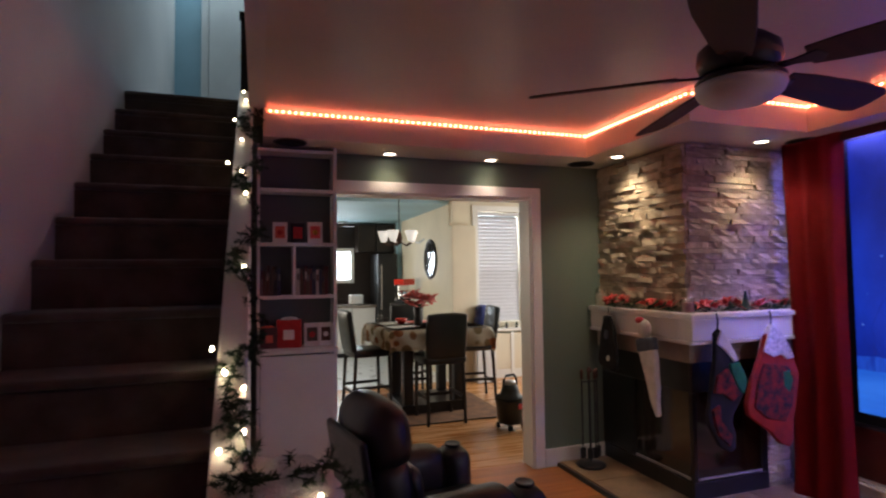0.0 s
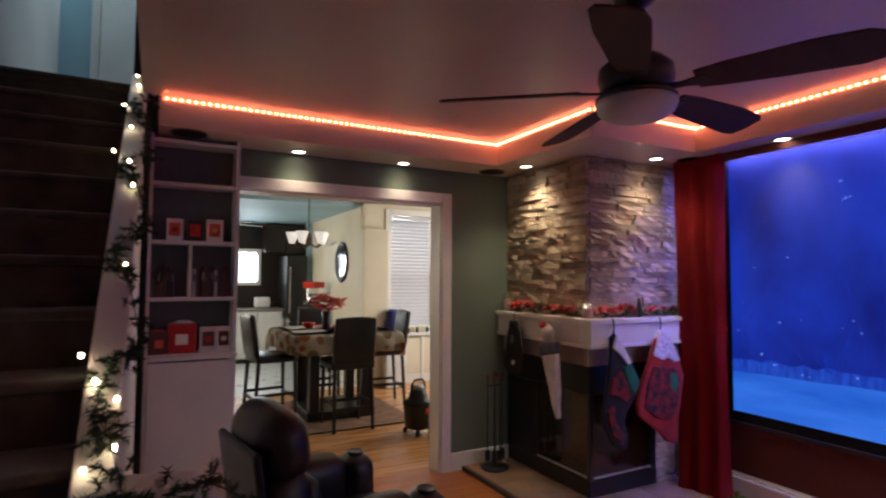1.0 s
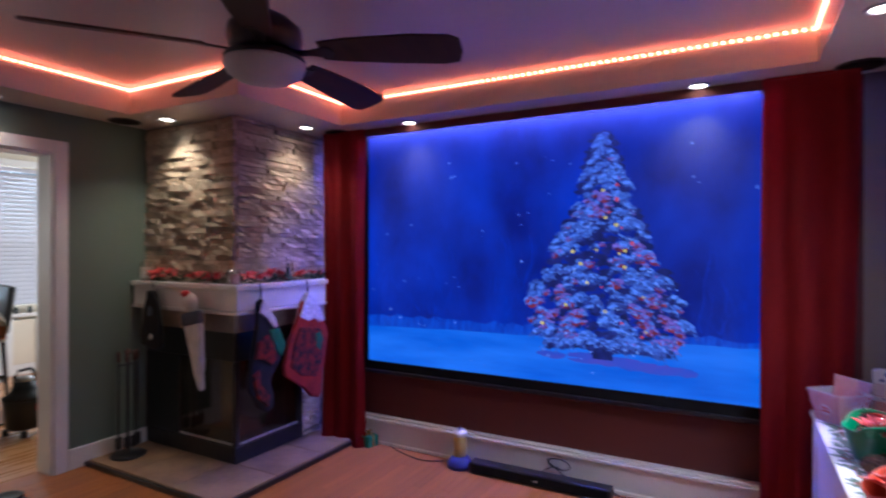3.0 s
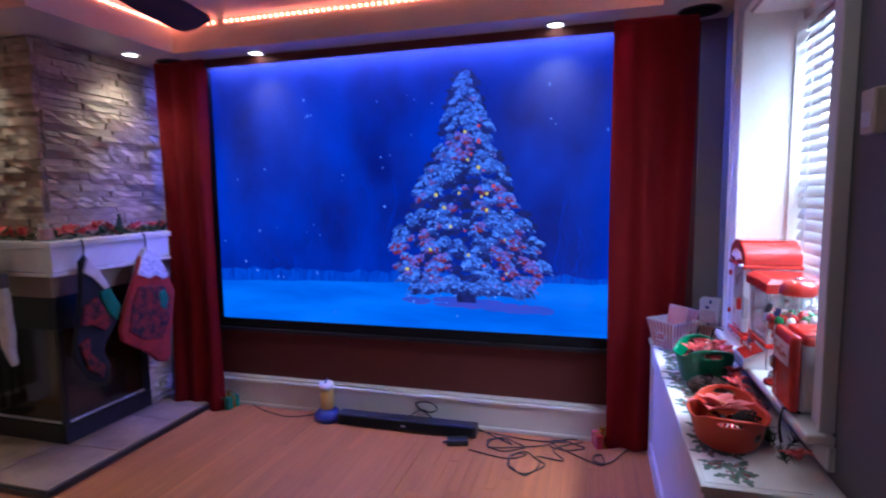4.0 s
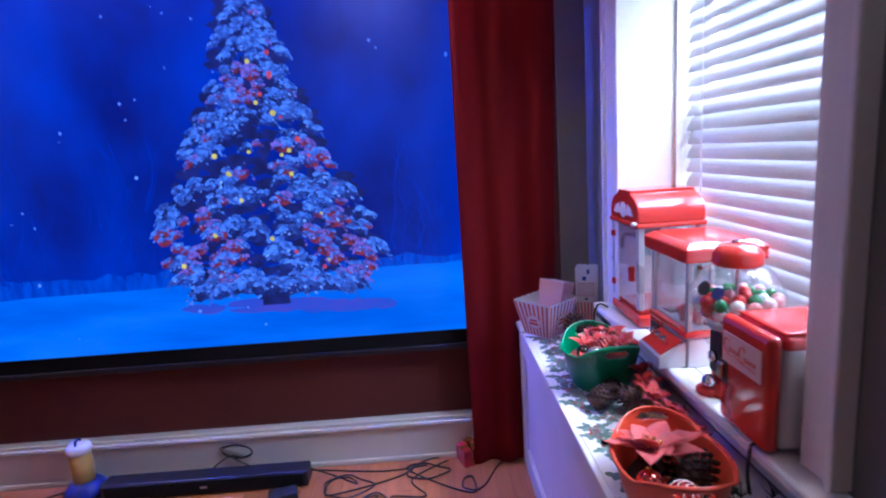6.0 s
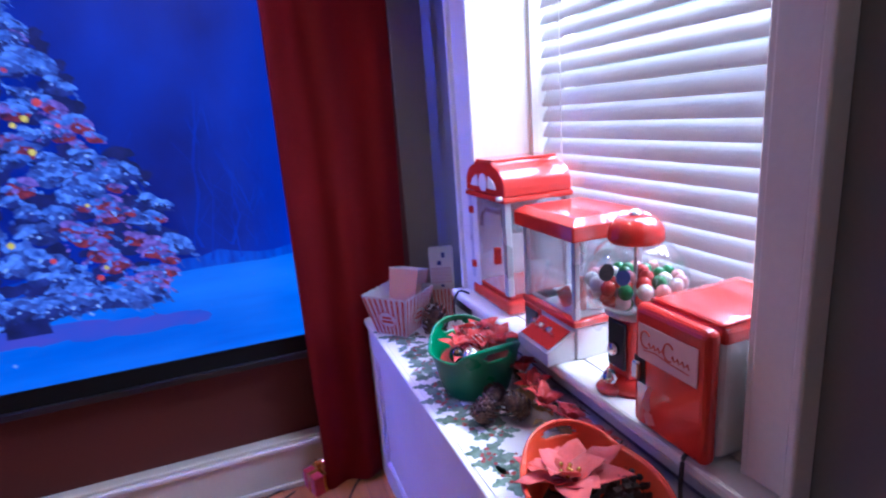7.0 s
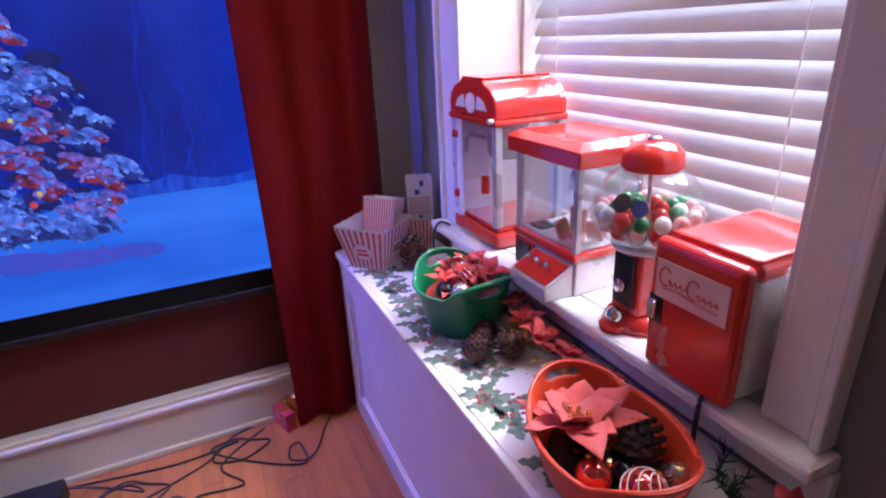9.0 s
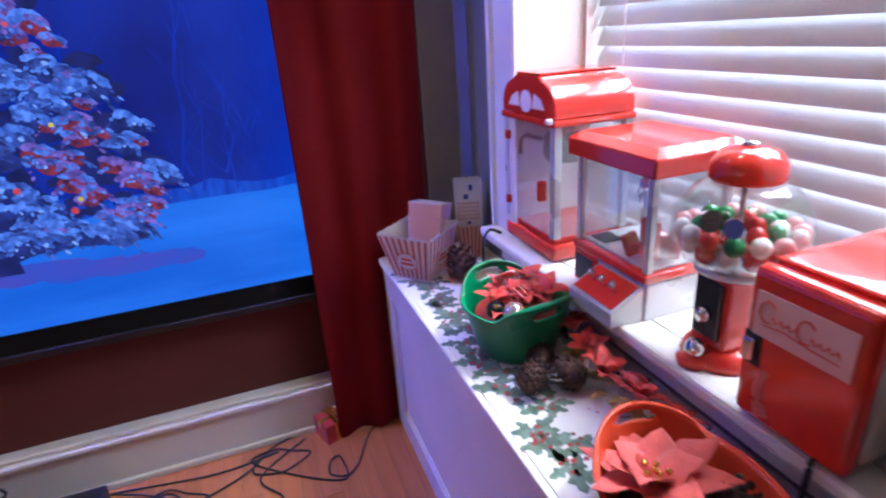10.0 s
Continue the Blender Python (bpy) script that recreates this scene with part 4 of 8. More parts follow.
# boughs from the crown down: a dark or reddish underside, fingers of snow over it
shade, reds, gaps, snow, mauve, bright = (bmesh.new() for _ in range(6))
warm_spots = ((0.30, 0.22, 0.16, 0.10), (0.02, 0.68, 0.09, 0.06), (-0.30, 0.21, 0.14, 0.10), (-0.28, 0.46, 0.10, 0.05), (0.42, 0.27, 0.08, 0.06), (-0.05, 0.50, 0.10, 0.04), (0.14, 0.14, 0.12, 0.05), (-0.36, 0.14, 0.10, 0.05))
spread = sorted((rp.random() ** 1.35 for _ in range(370)), reverse=True)
for i, f in enumerate(spread):
    f = 0.07 + 0.92 * f
    half = fir_half(f)
    sgn = rp.uniform(-1.0, 1.0)
    sgn = math.copysign(abs(sgn) ** 0.75, sgn)
    yc = half * sgn
    y, z = TY + yc, TZ0 + FH * f - 0.03 * abs(sgn) * (1 - f)
    size = rp.uniform(0.6, 1.2) * (0.044 - 0.022 * f)
    lean, layer = 0.30 * sgn, 5.5 + 4.0 * i / len(spread)
    heat = max((1 - ((yc - wy) / rw) ** 2 - ((f - wf) / rf_) ** 2 for wy, wf, rw, rf_ in warm_spots), default=0)
    warm = rp.random() < (0.80 if heat > 0 else (0.14 if f < 0.7 else 0.03))
    under = reds if warm else (gaps if rp.random() < 0.75 else shade)
    blob(under, y, z - size * 0.7, size * 0.95, size * 0.6, layer, lean, 15, 0.16)
    for k in range(rp.randint(4, 6)):
        u = rp.uniform(-0.9, 0.9)
        tone = mauve if warm and rp.random() < 0.5 else (shade if rp.random() < 0.3 else snow)
        r = size * rp.uniform(0.26, 0.46)
        blob(tone, y + u * size, z - (0.4 * u * u + rp.uniform(-0.1, 0.35)) * size - lean * u * size, r * 1.3, r * 0.72, layer + 0.01 + 0.002 * k, lean + 0.4 * u, 14, 0.2)
    for k in range(rp.randint(9, 14)):
        u = rp.uniform(-1.35, 1.35)
        r = size * rp.uniform(0.08, 0.17)
        drop = 0.55 * u * u + rp.uniform(0.1, 0.75)
        tone = mauve if warm and rp.random() < 0.45 else (shade if drop > 0.8 and rp.random() < 0.6 else (bright if rp.random() < 0.12 else snow))
        blob(tone, y + u * size, z - drop * size - lean * u * size, r * 1.2, r, layer + 0.024 + 0.001 * k, lean + 0.5 * u, 9, 0.25)
part("fir_shade", shade, shown("projected_shade", (0.008, 0.014, 0.11), (0.060, 0.11, 0.48), 38, SG, detail=8), screen)
part("red_bough", reds, shown("projected_red", (0.022, 0.006, 0.040), (0.26, 0.030, 0.055), 42, SG, detail=8), screen)
part("fir_gap", gaps, shown("projected_gap", (0.005, 0.009, 0.07), (0.022, 0.036, 0.24), 34, SG, detail=8), screen)
part("snowy_bough", snow, shown("projected_snow_tuft", (0.016, 0.042, 0.28), (0.125, 0.25, 0.86), 48, SG, detail=8), screen)
part("rosy_snow", mauve, shown("projected_rosy_snow", (0.045, 0.025, 0.17), (0.22, 0.14, 0.60), 44, SG, detail=8), screen)
part("bright_snow_tuft", bright, shown("projected_bright", (0.12, 0.22, 0.72), (0.28, 0.42, 0.95), 30, SG), screen)
b, b2 = bmesh.new(), bmesh.new()
for k in range(26):
    f = rp.random() ** 1.2 * 0.85
    half = 0.03 + 0.36 * (1 - f)
    y, z, r = TY + half * rp.uniform(-1, 1), 0.93 + 1.15 * f, rp.uniform(0.006, 0.013)
    tgt = b if k % 5 < 3 else b2
    merge(tgt, flat([(y + r * math.cos(a), z + r * math.sin(a)) for a in [math.pi * i / 4 for i in range(8)]], 10))
part("yellow_light", b, shown("projected_yellow", (0.50, 0.38, 0.06), (0.75, 0.60, 0.14), 20, SG), screen)
part("red_light", b2, shown("projected_red_light", (0.40, 0.03, 0.05), (0.65, 0.08, 0.10), 20, SG), screen)
b = bmesh.new()
for k in range(46):
    y, z, r = rp.uniform(SY0 + 0.03, SY1 - 0.03), rp.uniform(SZ0 + 0.05, SZ1 - 0.15), rp.uniform(0.003, 0.008)
    merge(b, flat([(y + r * (0.6 + 0.6 * rp.random()) * math.cos(a), z + r * (0.8 + 0.6 * rp.random()) * math.sin(a)) for a in [math.pi * i / 4 for i in range(8)]], 11))
part("snowflake", b, shown("projected_flakes", (0.06, 0.14, 0.60), (0.20, 0.32, 0.85), 6, SG), screen)
b = bmesh.new()
for k in range(60):
    y = rp.uniform(SY0 + 0.05, SY1 - 0.05)
    if abs(y - TY) < 0.5 and rp.random() < 0.7:
        continue
    z0 = rp.uniform(0.93, 1.0)
    pts = [(y, z0)]
    for _ in range(5):
        pts.append((pts[-1][0] + rp.uniform(-0.05, 0.05), pts[-1][1] + rp.uniform(0.05, 0.14)))
    w = rp.uniform(0.002, 0.006)
    for (ya, za), (yb, zb) in zip(pts, pts[1:]):
        merge(b, flat([(ya - w, za), (ya + w, za), (yb + w * 0.8, zb), (yb - w * 0.8, zb)], 1.5))
        w *= 0.85
        if rp.random() < 0.8:
            d = rp.uniform(-0.12, 0.12)
            merge(b, flat([(ya - w * 0.5, za), (ya + w * 0.5, za), (ya + d + w * 0.3, za + 0.1), (ya + d - w * 0.3, za + 0.1)], 1.5))
part("distant_tree", b, shown("projected_trunks", (0.003, 0.012, 0.22), (0.006, 0.030, 0.38), 9, SG), screen)


for o in screen.children:
    if o.name.split(".")[0] in ("fir_shade", "fir_gap", "red_bough", "snowy_bough", "rosy_snow", "bright_snow_tuft", "yellow_light", "red_light", "snowflake", "distant_tree"):
        o["kind"] = "stuff"

# ---- curtains ----
def curtain(label, y0, y1, x, puddle, seed):
    r = random.Random(seed)
    b = bmesh.new()
    cols, rows = 60, 26
    ph = r.uniform(0, 6)
    grid = []
    for j in range(rows + 1):
        f = j / rows
        z = 0.012 + (SOFFIT - 0.015) * (1 - f) if not puddle else 0.006 + (SOFFIT - 0.009) * (1 - f)
        row = []
        for i in range(cols + 1):
            g = i / cols
            fold = math.sin(g * 2 * math.pi * 2.6 + ph + 0.5 * math.sin(f * 3)) * (0.009 + 0.010 * f) + 0.004 * math.sin(g * 17 + f * 2.2 + ph)
            narrow = 1 - 0.10 * math.sin(math.pi * f) if puddle else 1 - 0.12 * f * f
            y = y0 + (y1 - y0) * (0.5 + (g - 0.5) * narrow) + (0.03 * f if puddle == 0 else 0)
            flare = 0.0
            if puddle and f > 0.95:
                flare = (f - 0.95) / 0.05 * 0.06 * (0.6 + 0.4 * math.sin(g * 9))
            row.append(b.verts.new((x + fold - flare, y - flare * 0.6, z)))
        grid.append(row)
    for a, c in zip(grid, grid[1:]):
        for i in range(cols):
            b.faces.new((a[i], a[i + 1], c[i + 1], c[i]))
    bmesh.ops.solidify(b, geom=b.faces[:], thickness=0.003)
    t = thing("curtain", label, "curtain", (0, 0, 0), group="curtains beside the screen")
    part("drape", b, M["curtain"], t, smooth=True)
    part("header_tape", box(x - 0.02, x + 0.02, y0 + 0.01, y1 - 0.01, SOFFIT - 0.012, SOFFIT - 0.001), M["curtain"], t)


curtain("crimson curtain with soft folds puddled on the hearth", 2.37, 2.765, 3.49, 1, 3)
curtain("crimson curtain with soft folds hanging beside the window", -0.535, -0.125, 3.50, 0, 4)

# ---- things on the floor below the screen ----
bar = thing("soundbar", "long black soundbar on the floor under the screen", "soundbar", (0, 0, 0))
part("body", box(3.43, 3.52, 0.61, 1.50, 0.006, 0.075, 0.008), M["black"], bar)
part("cloth_front", box(3.425, 3.4295, 0.63, 1.48, 0.012, 0.068), M["black_matt"], bar)
for y in (0.70, 1.41):
    part("rubber_foot", box(3.45, 3.50, y - 0.02, y + 0.02, 0, 0.006), M["rubber"], bar)
part("badge", box(3.423, 3.4248, 1.04, 1.07, 0.035, 0.043), M["silver"], bar)

lantern = thing("toy_lantern", "blue based yellow toy lantern with a pale cap", "lantern", (3.50, 1.60, 0), 12)
part("foot", lathe([(0, 0), (0.085, 0), (0.088, 0.03), (0.07, 0.055), (0.05, 0.075), (0, 0.075)], 20), M["blue"], lantern, smooth=True)
part("window", lathe([(0, 0.075), (0.042, 0.075), (0.045, 0.16), (0.04, 0.205), (0, 0.205)], 20), mat("amber_plastic", (0.62, 0.42, 0.10), 0.3, var=0.1), lantern, "amber body", True)
part("cap", lathe([(0, 0.205), (0.047, 0.205), (0.05, 0.225), (0.04, 0.245), (0, 0.25)], 20), M["paper"], lantern, smooth=True)
part("carry_loop", tube([(-0.03, 0, 0.235), (-0.02, 0, 0.262), (0.02, 0, 0.262), (0.03, 0, 0.235)], 0.005, 6), M["blue"], lantern)


def gift(label, at, turn, w, hgt, wrap):
    t = thing("gift_box", label, "gift", at, turn, group="small gift boxes by the baseboard")
    part("carton", box(-w, w, -w, w, 0, hgt, 0.003), wrap, t)
    part("ribbon", box(-w * 1.01, w * 1.01, -0.009, 0.009, 0, hgt * 1.012), M["gold"], t, "gold ribbon")
    part("ribbon", box(-0.009, 0.009, -w * 1.015, w * 1.015, 0, hgt * 1.02), M["gold"], t, "gold ribbon")
    b = bmesh.new()
    for k in range(6):
        a = 60 * k
        merge(b, petal_mesh(0.04, 0.022, 0.018, k), pose(0, 0, hgt * 1.02, 0, -25, a))
    bmesh.ops.solidify(b, geom=b.faces[:], thickness=0.001)
    part("bow", b, M["gold"], t, "gold bow")


gift("small red gift box with gold ribbon on the floor", (3.54, -0.10, 0), 20, 0.047, 0.075, M["red_matt"])
gift("small green gift box with gold ribbon on the floor", (3.52, 2.36, 0.0), -10, 0.05, 0.08, M["green_tub"])

rc = random.Random(9)


def cable(label, pts, r=0.0035):
    smooth_pts = []
    P = [Vector(p) for p in pts]
    for i in range(len(P) - 1):
        p0, p1, p2, p3 = P[max(i - 1, 0)], P[i], P[i + 1], P[min(i + 2, len(P) - 1)]
        for k in range(8):
            u = k / 8
            smooth_pts.append(0.5 * (2 * p1 + (p2 - p0) * u + (2 * p0 - 5 * p1 + 4 * p2 - p3) * u * u + (3 * p1 - p0 - 3 * p2 + p3) * u ** 3))
    smooth_pts.append(P[-1])
    single("extension_lead", tube(smooth_pts, r, 6), M["cord"], label, "cord", group="cords on the floor", smooth=True)


def loops(cx, cy, rx, ry, turns, z=0.005):
    return [(cx + rx * (1 + 0.25 * math.sin(1.7 * k)) * math.cos(k * 0.8), cy + ry * (1 + 0.2 * math.cos(2.1 * k)) * math.sin(k * 0.8), z + 0.0025 * (k % 3)) for k in range(int(turns * 7.9))]


cable("thin black cord trailing along the oak floor", [(3.52, 0.66, 0.05), (3.50, 0.52, 0.006), (3.42, 0.40, 0.005)] + loops(3.40, 0.44, 0.07, 0.10, 1.6) + [(3.45, 0.22, 0.005), (3.56, 0.10, 0.005), (3.58, -0.05, 0.005), (3.56, -0.24, 0.005)])
cable("thin black cord looped on the oak floor", [(3.56, 0.98, 0.03), (3.55, 0.62, 0.006), (3.50, 0.30, 0.005)] + loops(3.47, 0.10, 0.05, 0.09, 1.3) + [(3.36, 0.02, 0.005), (3.30, -0.10, 0.005)] + loops(3.36, -0.10, 0.045, 0.05, 0.9) + [(3.48, -0.22, 0.005), (3.56, -0.30, 0.005)])
cable("thin black cord coiled near the soundbar", [(3.30, 0.62, 0.005), (3.25, 0.40, 0.005)] + loops(3.22, 0.30, 0.10, 0.09, 2.1) + [(3.30, 0.10, 0.005), (3.42, 0.16, 0.005), (3.55, 0.0, 0.005)])
cable("black cord bundled above the soundbar", [(3.555, 0.86, 0.02)] + [(3.565 + 0.01 * math.cos(k), 0.95 + 0.07 * math.cos(k * 0.9), 0.115 + 0.035 * math.sin(k * 0.9)) for k in range(14)] + [(3.56, 1.10, 0.02)])
cable("thin cord from the lantern to the wall", [(3.52, 1.66, 0.02), (3.46, 1.85, 0.005), (3.50, 2.05, 0.005), (3.58, 2.22, 0.006)])
t = thing("power_adapter", "black power adapter lying on the oak floor", "adapter", (3.36, 0.70, 0), 15)
part("casing", box(-0.035, 0.035, -0.06, 0.06, 0, 0.035, 0.006), M["rubber"], t)
part("strain_relief", tube([(0, 0.058, 0.017), (0, 0.085, 0.012)], 0.006, 8), M["cord"], t)

# ---- wall devices right of the window ----
t = thing("motion_sensor", "beige wedge-shaped sensor on the dark wall", "sensor", (1.955, YF, 1.615))
b = prism([(-0.036, 0.052), (0.036, 0.052), (0.032, -0.052), (-0.032, -0.052)], 0.032, m=Matrix(((1, 0, 0, 0), (0, 0, 1, 0), (0, 1, 0, 0), (0, 0, 0, 1))), bevel=0.006)
part("housing", b, mat("beige_plastic", (0.62, 0.54, 0.42), 0.5, var=0.05), t)
part("lens_window", box(-0.022, 0.022, 0.032, 0.034, -0.035, 0.0), M["white_plastic"], t)
t = thing("alarm_panel", "white alarm keypad with a lit blue display", "control panel", (1.765, YF, 1.345))
part("housing", box(-0.062, 0.062, 0, 0.024, -0.052, 0.058, 0.006), M["white_plastic"], t)
d = part("display", box(-0.046, 0.046, 0.0242, 0.026, -0.03, 0.035), glow("panel_display", (0.22, 0.50, 0.95), 1.1), t, "lit blue display")
for k in range(3):
    part("text_bar", box(-0.034, 0.026, 0.0262, 0.0268, 0.02 - 0.016 * k, 0.026 - 0.016 * k), glow("panel_text", (0.7, 0.9, 1.0), 1.2), d)
part("indicator", box(-0.008, 0.008, 0.0242, 0.027, 0.042, 0.050), glow("amber_led", (1.0, 0.6, 0.05), 1.2), t)
part("key", box(0.018, 0.030, 0.0242, 0.027, -0.046, -0.037, 0.002), M["rubber"], t)
t = thing("paper_note", "creased paper note pinned to the dark wall", "note", (1.775, YF, 1.205))
b = box(-0.065, 0.065, 0.001, 0.0025, -0.07, 0.065)
bmesh.ops.subdivide_edges(b, edges=b.edges[:], cuts=5, use_grid_fill=True)
for v in b.verts:
    v.co.y += 0.006 * abs(math.sin(v.co.x * 40 + v.co.z * 22))
part("sheet", b, M["paper"], t)
for k in range(4):
    part("text_bar", box(-0.045, 0.04 - 0.015 * (k % 2), 0.009, 0.0095, 0.03 - 0.022 * k, 0.036 - 0.022 * k), M["wall_grey"], t)

# ---- window, casing, sill, blind ----
SILL = 0.776
win = tagged(new("window_1"), "deep double-hung window with white casing and blind", "window", kind="structure")
part("casing_side", box(WX0 - 0.066, WX0 + 0.004, YF, YF + 0.028, SILL + 0.002, WZ1 + 0.1, 0.006), M["white"], win)
part("casing_side", box(WX1 - 0.004, WX1 + 0.105, YF, YF + 0.028, SILL + 0.002, WZ1 + 0.1, 0.006), M["white"], win)
part("backband", box(WX0 - 0.084, WX0 - 0.068, YF, YF + 0.040, SILL + 0.002, WZ1 + 0.1, 0.004), M["white"], win)
part("backband", box(WX1 + 0.107, WX1 + 0.125, YF, YF + 0.040, SILL + 0.002, WZ1 + 0.1, 0.004), M["white"], win)
part("casing_head", box(WX0 + 0.006, WX1 - 0.006, YF, YF + 0.028, WZ1 + 0.002, SOFFIT - 0.003, 0.004), M["white"], win)
part("lining", box(WX0 - 0.003, WX0 + 0.010, YF - 0.33, YF + 0.026, SILL + 0.001, WZ1), M["white"], win)
part("lining", box(WX1 - 0.010, WX1 + 0.003, YF - 0.33, YF + 0.026, SILL + 0.001, WZ1), M["white"], win)
part("lining", box(WX0 + 0.012, WX1 - 0.012, YF - 0.33, YF - 0.001, WZ1 - 0.012, WZ1 + 0.003), M["white"], win)
b = box(WX0 + 0.002, WX1 - 0.002, YF - 0.30, YF, SILL - 0.028, SILL)
box(WX0 - 0.098, WX1 + 0.135, YF + 0.001, YF + 0.075, SILL - 0.028, SILL, 0.008, bm=b)
part("stool", b, M["white"], win, "white painted window stool with worn nosing")
part("apron", box(WX0 - 0.10, WX1 + 0.10, YF, YF + 0.02, SILL - 0.10, SILL - 0.030, 0.004), M["white"], win)
part("stop", box(WX1 - 0.022, WX1 - 0.011, YF - 0.196, YF - 0.172, SILL + 0.001, WZ1 - 0.013, 0.002), M["white"], win)
part("stop", box(WX0 + 0.011, WX0 + 0.022, YF - 0.196, YF - 0.172, SILL + 0.001, WZ1 - 0.013, 0.002), M["white"], win)
fy = YF - 0.29
for x0, x1, z0, z1 in ((WX0 + 0.011, WX0 + 0.05, SILL, WZ1 - 0.013), (WX1 - 0.05, WX1 - 0.011, SILL, WZ1 - 0.013), (WX0 + 0.051, WX1 - 0.051, SILL, SILL + 0.05), (WX0 + 0.051, WX1 - 0.051, WZ1 - 0.06, WZ1 - 0.013), (WX0 + 0.051, WX1 - 0.051, 1.47, 1.51)):
    part("sash_frame", box(x0, x1, fy - 0.02, fy + 0.02, z0, z1, 0.003), M["white"], win)
for z0, z1 in ((SILL + 0.051, 1.469), (1.511, WZ1 - 0.061)):
    g = part("pane", box(WX0 + 0.052, WX1 - 0.052, fy - 0.003, fy + 0.003, z0, z1), M["glass"], win)
    g.visible_shadow = False


def blind(label, x0, x1, y, z0, z1, pitch, depth, tilt, face, cords, group, first=0.03):
    """A slatted blind; face is +1 when its room lies towards +y."""
    t = thing("window_blind", label, "blind", (0, 0, 0), group=group)
    part("head_rail", box(x0, x1, y - 0.025, y + 0.025, z1 - 0.045, z1, 0.004), M["slat"], t)
    part("bottom_rail", box(x0, x1, y - depth / 2, y + depth / 2, z0, z0 + 0.018, 0.004), M["slat"], t)
    me = None
    z = z0 + first
    while z < z1 - 0.05:
        if me is None:
            b = bmesh.new()
            prof = [(-depth / 2 + depth * i / 6, 0.0035 * (1 - (i / 3 - 1) ** 2)) for i in range(7)]
            for s in (0, 1):
                for i in range(6):
                    (ya, za), (yb, zb) = prof[i], prof[i + 1]
                    o = 0.0028 * s
                    v = [b.verts.new((x0 + 0.002, ya, za - o)), b.verts.new((x1 - 0.002, ya, za - o)), b.verts.new((x1 - 0.002, yb, zb - o)), b.verts.new((x0 + 0.002, yb, zb - o))]
                    b.faces.new(v if not s else v[::-1])
            bmesh.ops.remove_doubles(b, verts=b.verts[:], dist=1e-6)
            me = bpy.data.meshes.new("slat")
            b.to_mesh(me)
            b.free()
            me.materials.append(M["slat"])
            for p in me.polygons:
                p.use_smooth = True
        ob = new("slat", me)
        ob.parent = t
        ob.matrix_world = pose(0, y, z, tilt * face, 0, 0)
        z += pitch
    for cx in cords:
        part("ladder_cord", tube([(cx, y + face * (depth / 2 * 0.75), z0 + 0.02), (cx, y + face * (depth / 2 * 0.75), z1 - 0.045)], 0.0012, 5), M["paper"], t)
    return t


blind("white two-inch slatted blind lowered over the window", WX0 + 0.014, WX1 - 0.014, YF - 0.224, SILL + 0.050, WZ1 - 0.015, 0.0465, 0.051, -61, 1, (WX0 + 0.20, WX1 - 0.13), "blinds", 0.042)

# ---- radiator cover below the window ----
CX0, CX1, CY, CZ = 1.98, 3.515, -0.330, 0.653
cover = thing("radiator_cover", "white painted radiator cover with a recessed front panel", "radiator cover", (0, 0, 0))
part("top_board", box(CX0 - 0.012, CX1 + 0.002, YF + 0.001, CY, CZ - 0.022, CZ, 0.004), M["white"], cover)
part("end_panel", box(CX1 - 0.02, CX1, YF + 0.022, CY - 0.012, 0, CZ - 0.023), M["white"], cover)
part("end_panel", box(CX0, CX0 + 0.02, YF + 0.022, CY - 0.012, 0, CZ - 0.023), M["white"], cover)
part("front_rail", box(CX0 + 0.021, CX1 - 0.021, CY - 0.03, CY - 0.012, CZ - 0.12, CZ - 0.023, 0.002), M["white"], cover)
part("front_rail", box(CX0 + 0.021, CX1 - 0.021, CY - 0.03, CY - 0.012, 0, 0.09, 0.002), M["white"], cover)
for x0, x1 in ((CX0 + 0.021, CX0 + 0.09), (CX1 - 0.09, CX1 - 0.021)):
    part("front_stile", box(x0, x1, CY - 0.03, CY - 0.012, 0.092, CZ - 0.122, 0.002), M["white"], cover)
part("recessed_panel", box(CX0 + 0.0915, CX1 - 0.0915, CY - 0.029, CY - 0.023, 0.0905, CZ - 0.1205), M["white"], cover)
for z0, z1 in ((0.0925, 0.104), (CZ - 0.134, CZ - 0.1225)):
    part("panel_bead", box(CX0 + 0.0925, CX1 - 0.0925, CY - 0.0228, CY - 0.016, z0, z1, 0.003), M["white"], cover)
for x0, x1 in ((CX0 + 0.0925, CX0 + 0.104), (CX1 - 0.104, CX1 - 0.0925)):
    part("panel_bead", box(x0, x1, CY - 0.0228, CY - 0.016, 0.106, CZ - 0.136, 0.003), M["white"], cover)
part("backing", box(CX0 + 0.03, CX1 - 0.03, CY - 0.06, CY - 0.05, 0.01, CZ - 0.03), M["black_matt"], cover)

# ---- holly runner ----
runner = thing("table_runner", "cream table runner printed with holly leaves and berries", "table runner", (0, 0, CZ))
b = box(CX0 + 0.01, CX1 - 0.03, -0.60, CY - 0.015, 0.0005, 0.0022)
part("cloth", b, M["linen"], runner)
rh = random.Random(17)


def holly_leaf(length, seed):
    r = random.Random(seed)
    pts = []
    for side in (1, -1):
        for i in range(7):
            f = i / 6 if side == 1 else 1 - i / 6
            w = length * 0.26 * math.sin(math.pi * f) * (1.25 if i % 2 else 0.62)
            if (side == 1 and i == 6) or (side == -1 and i == 6):
                continue
            pts.append((length * f, side * w))
    return pts


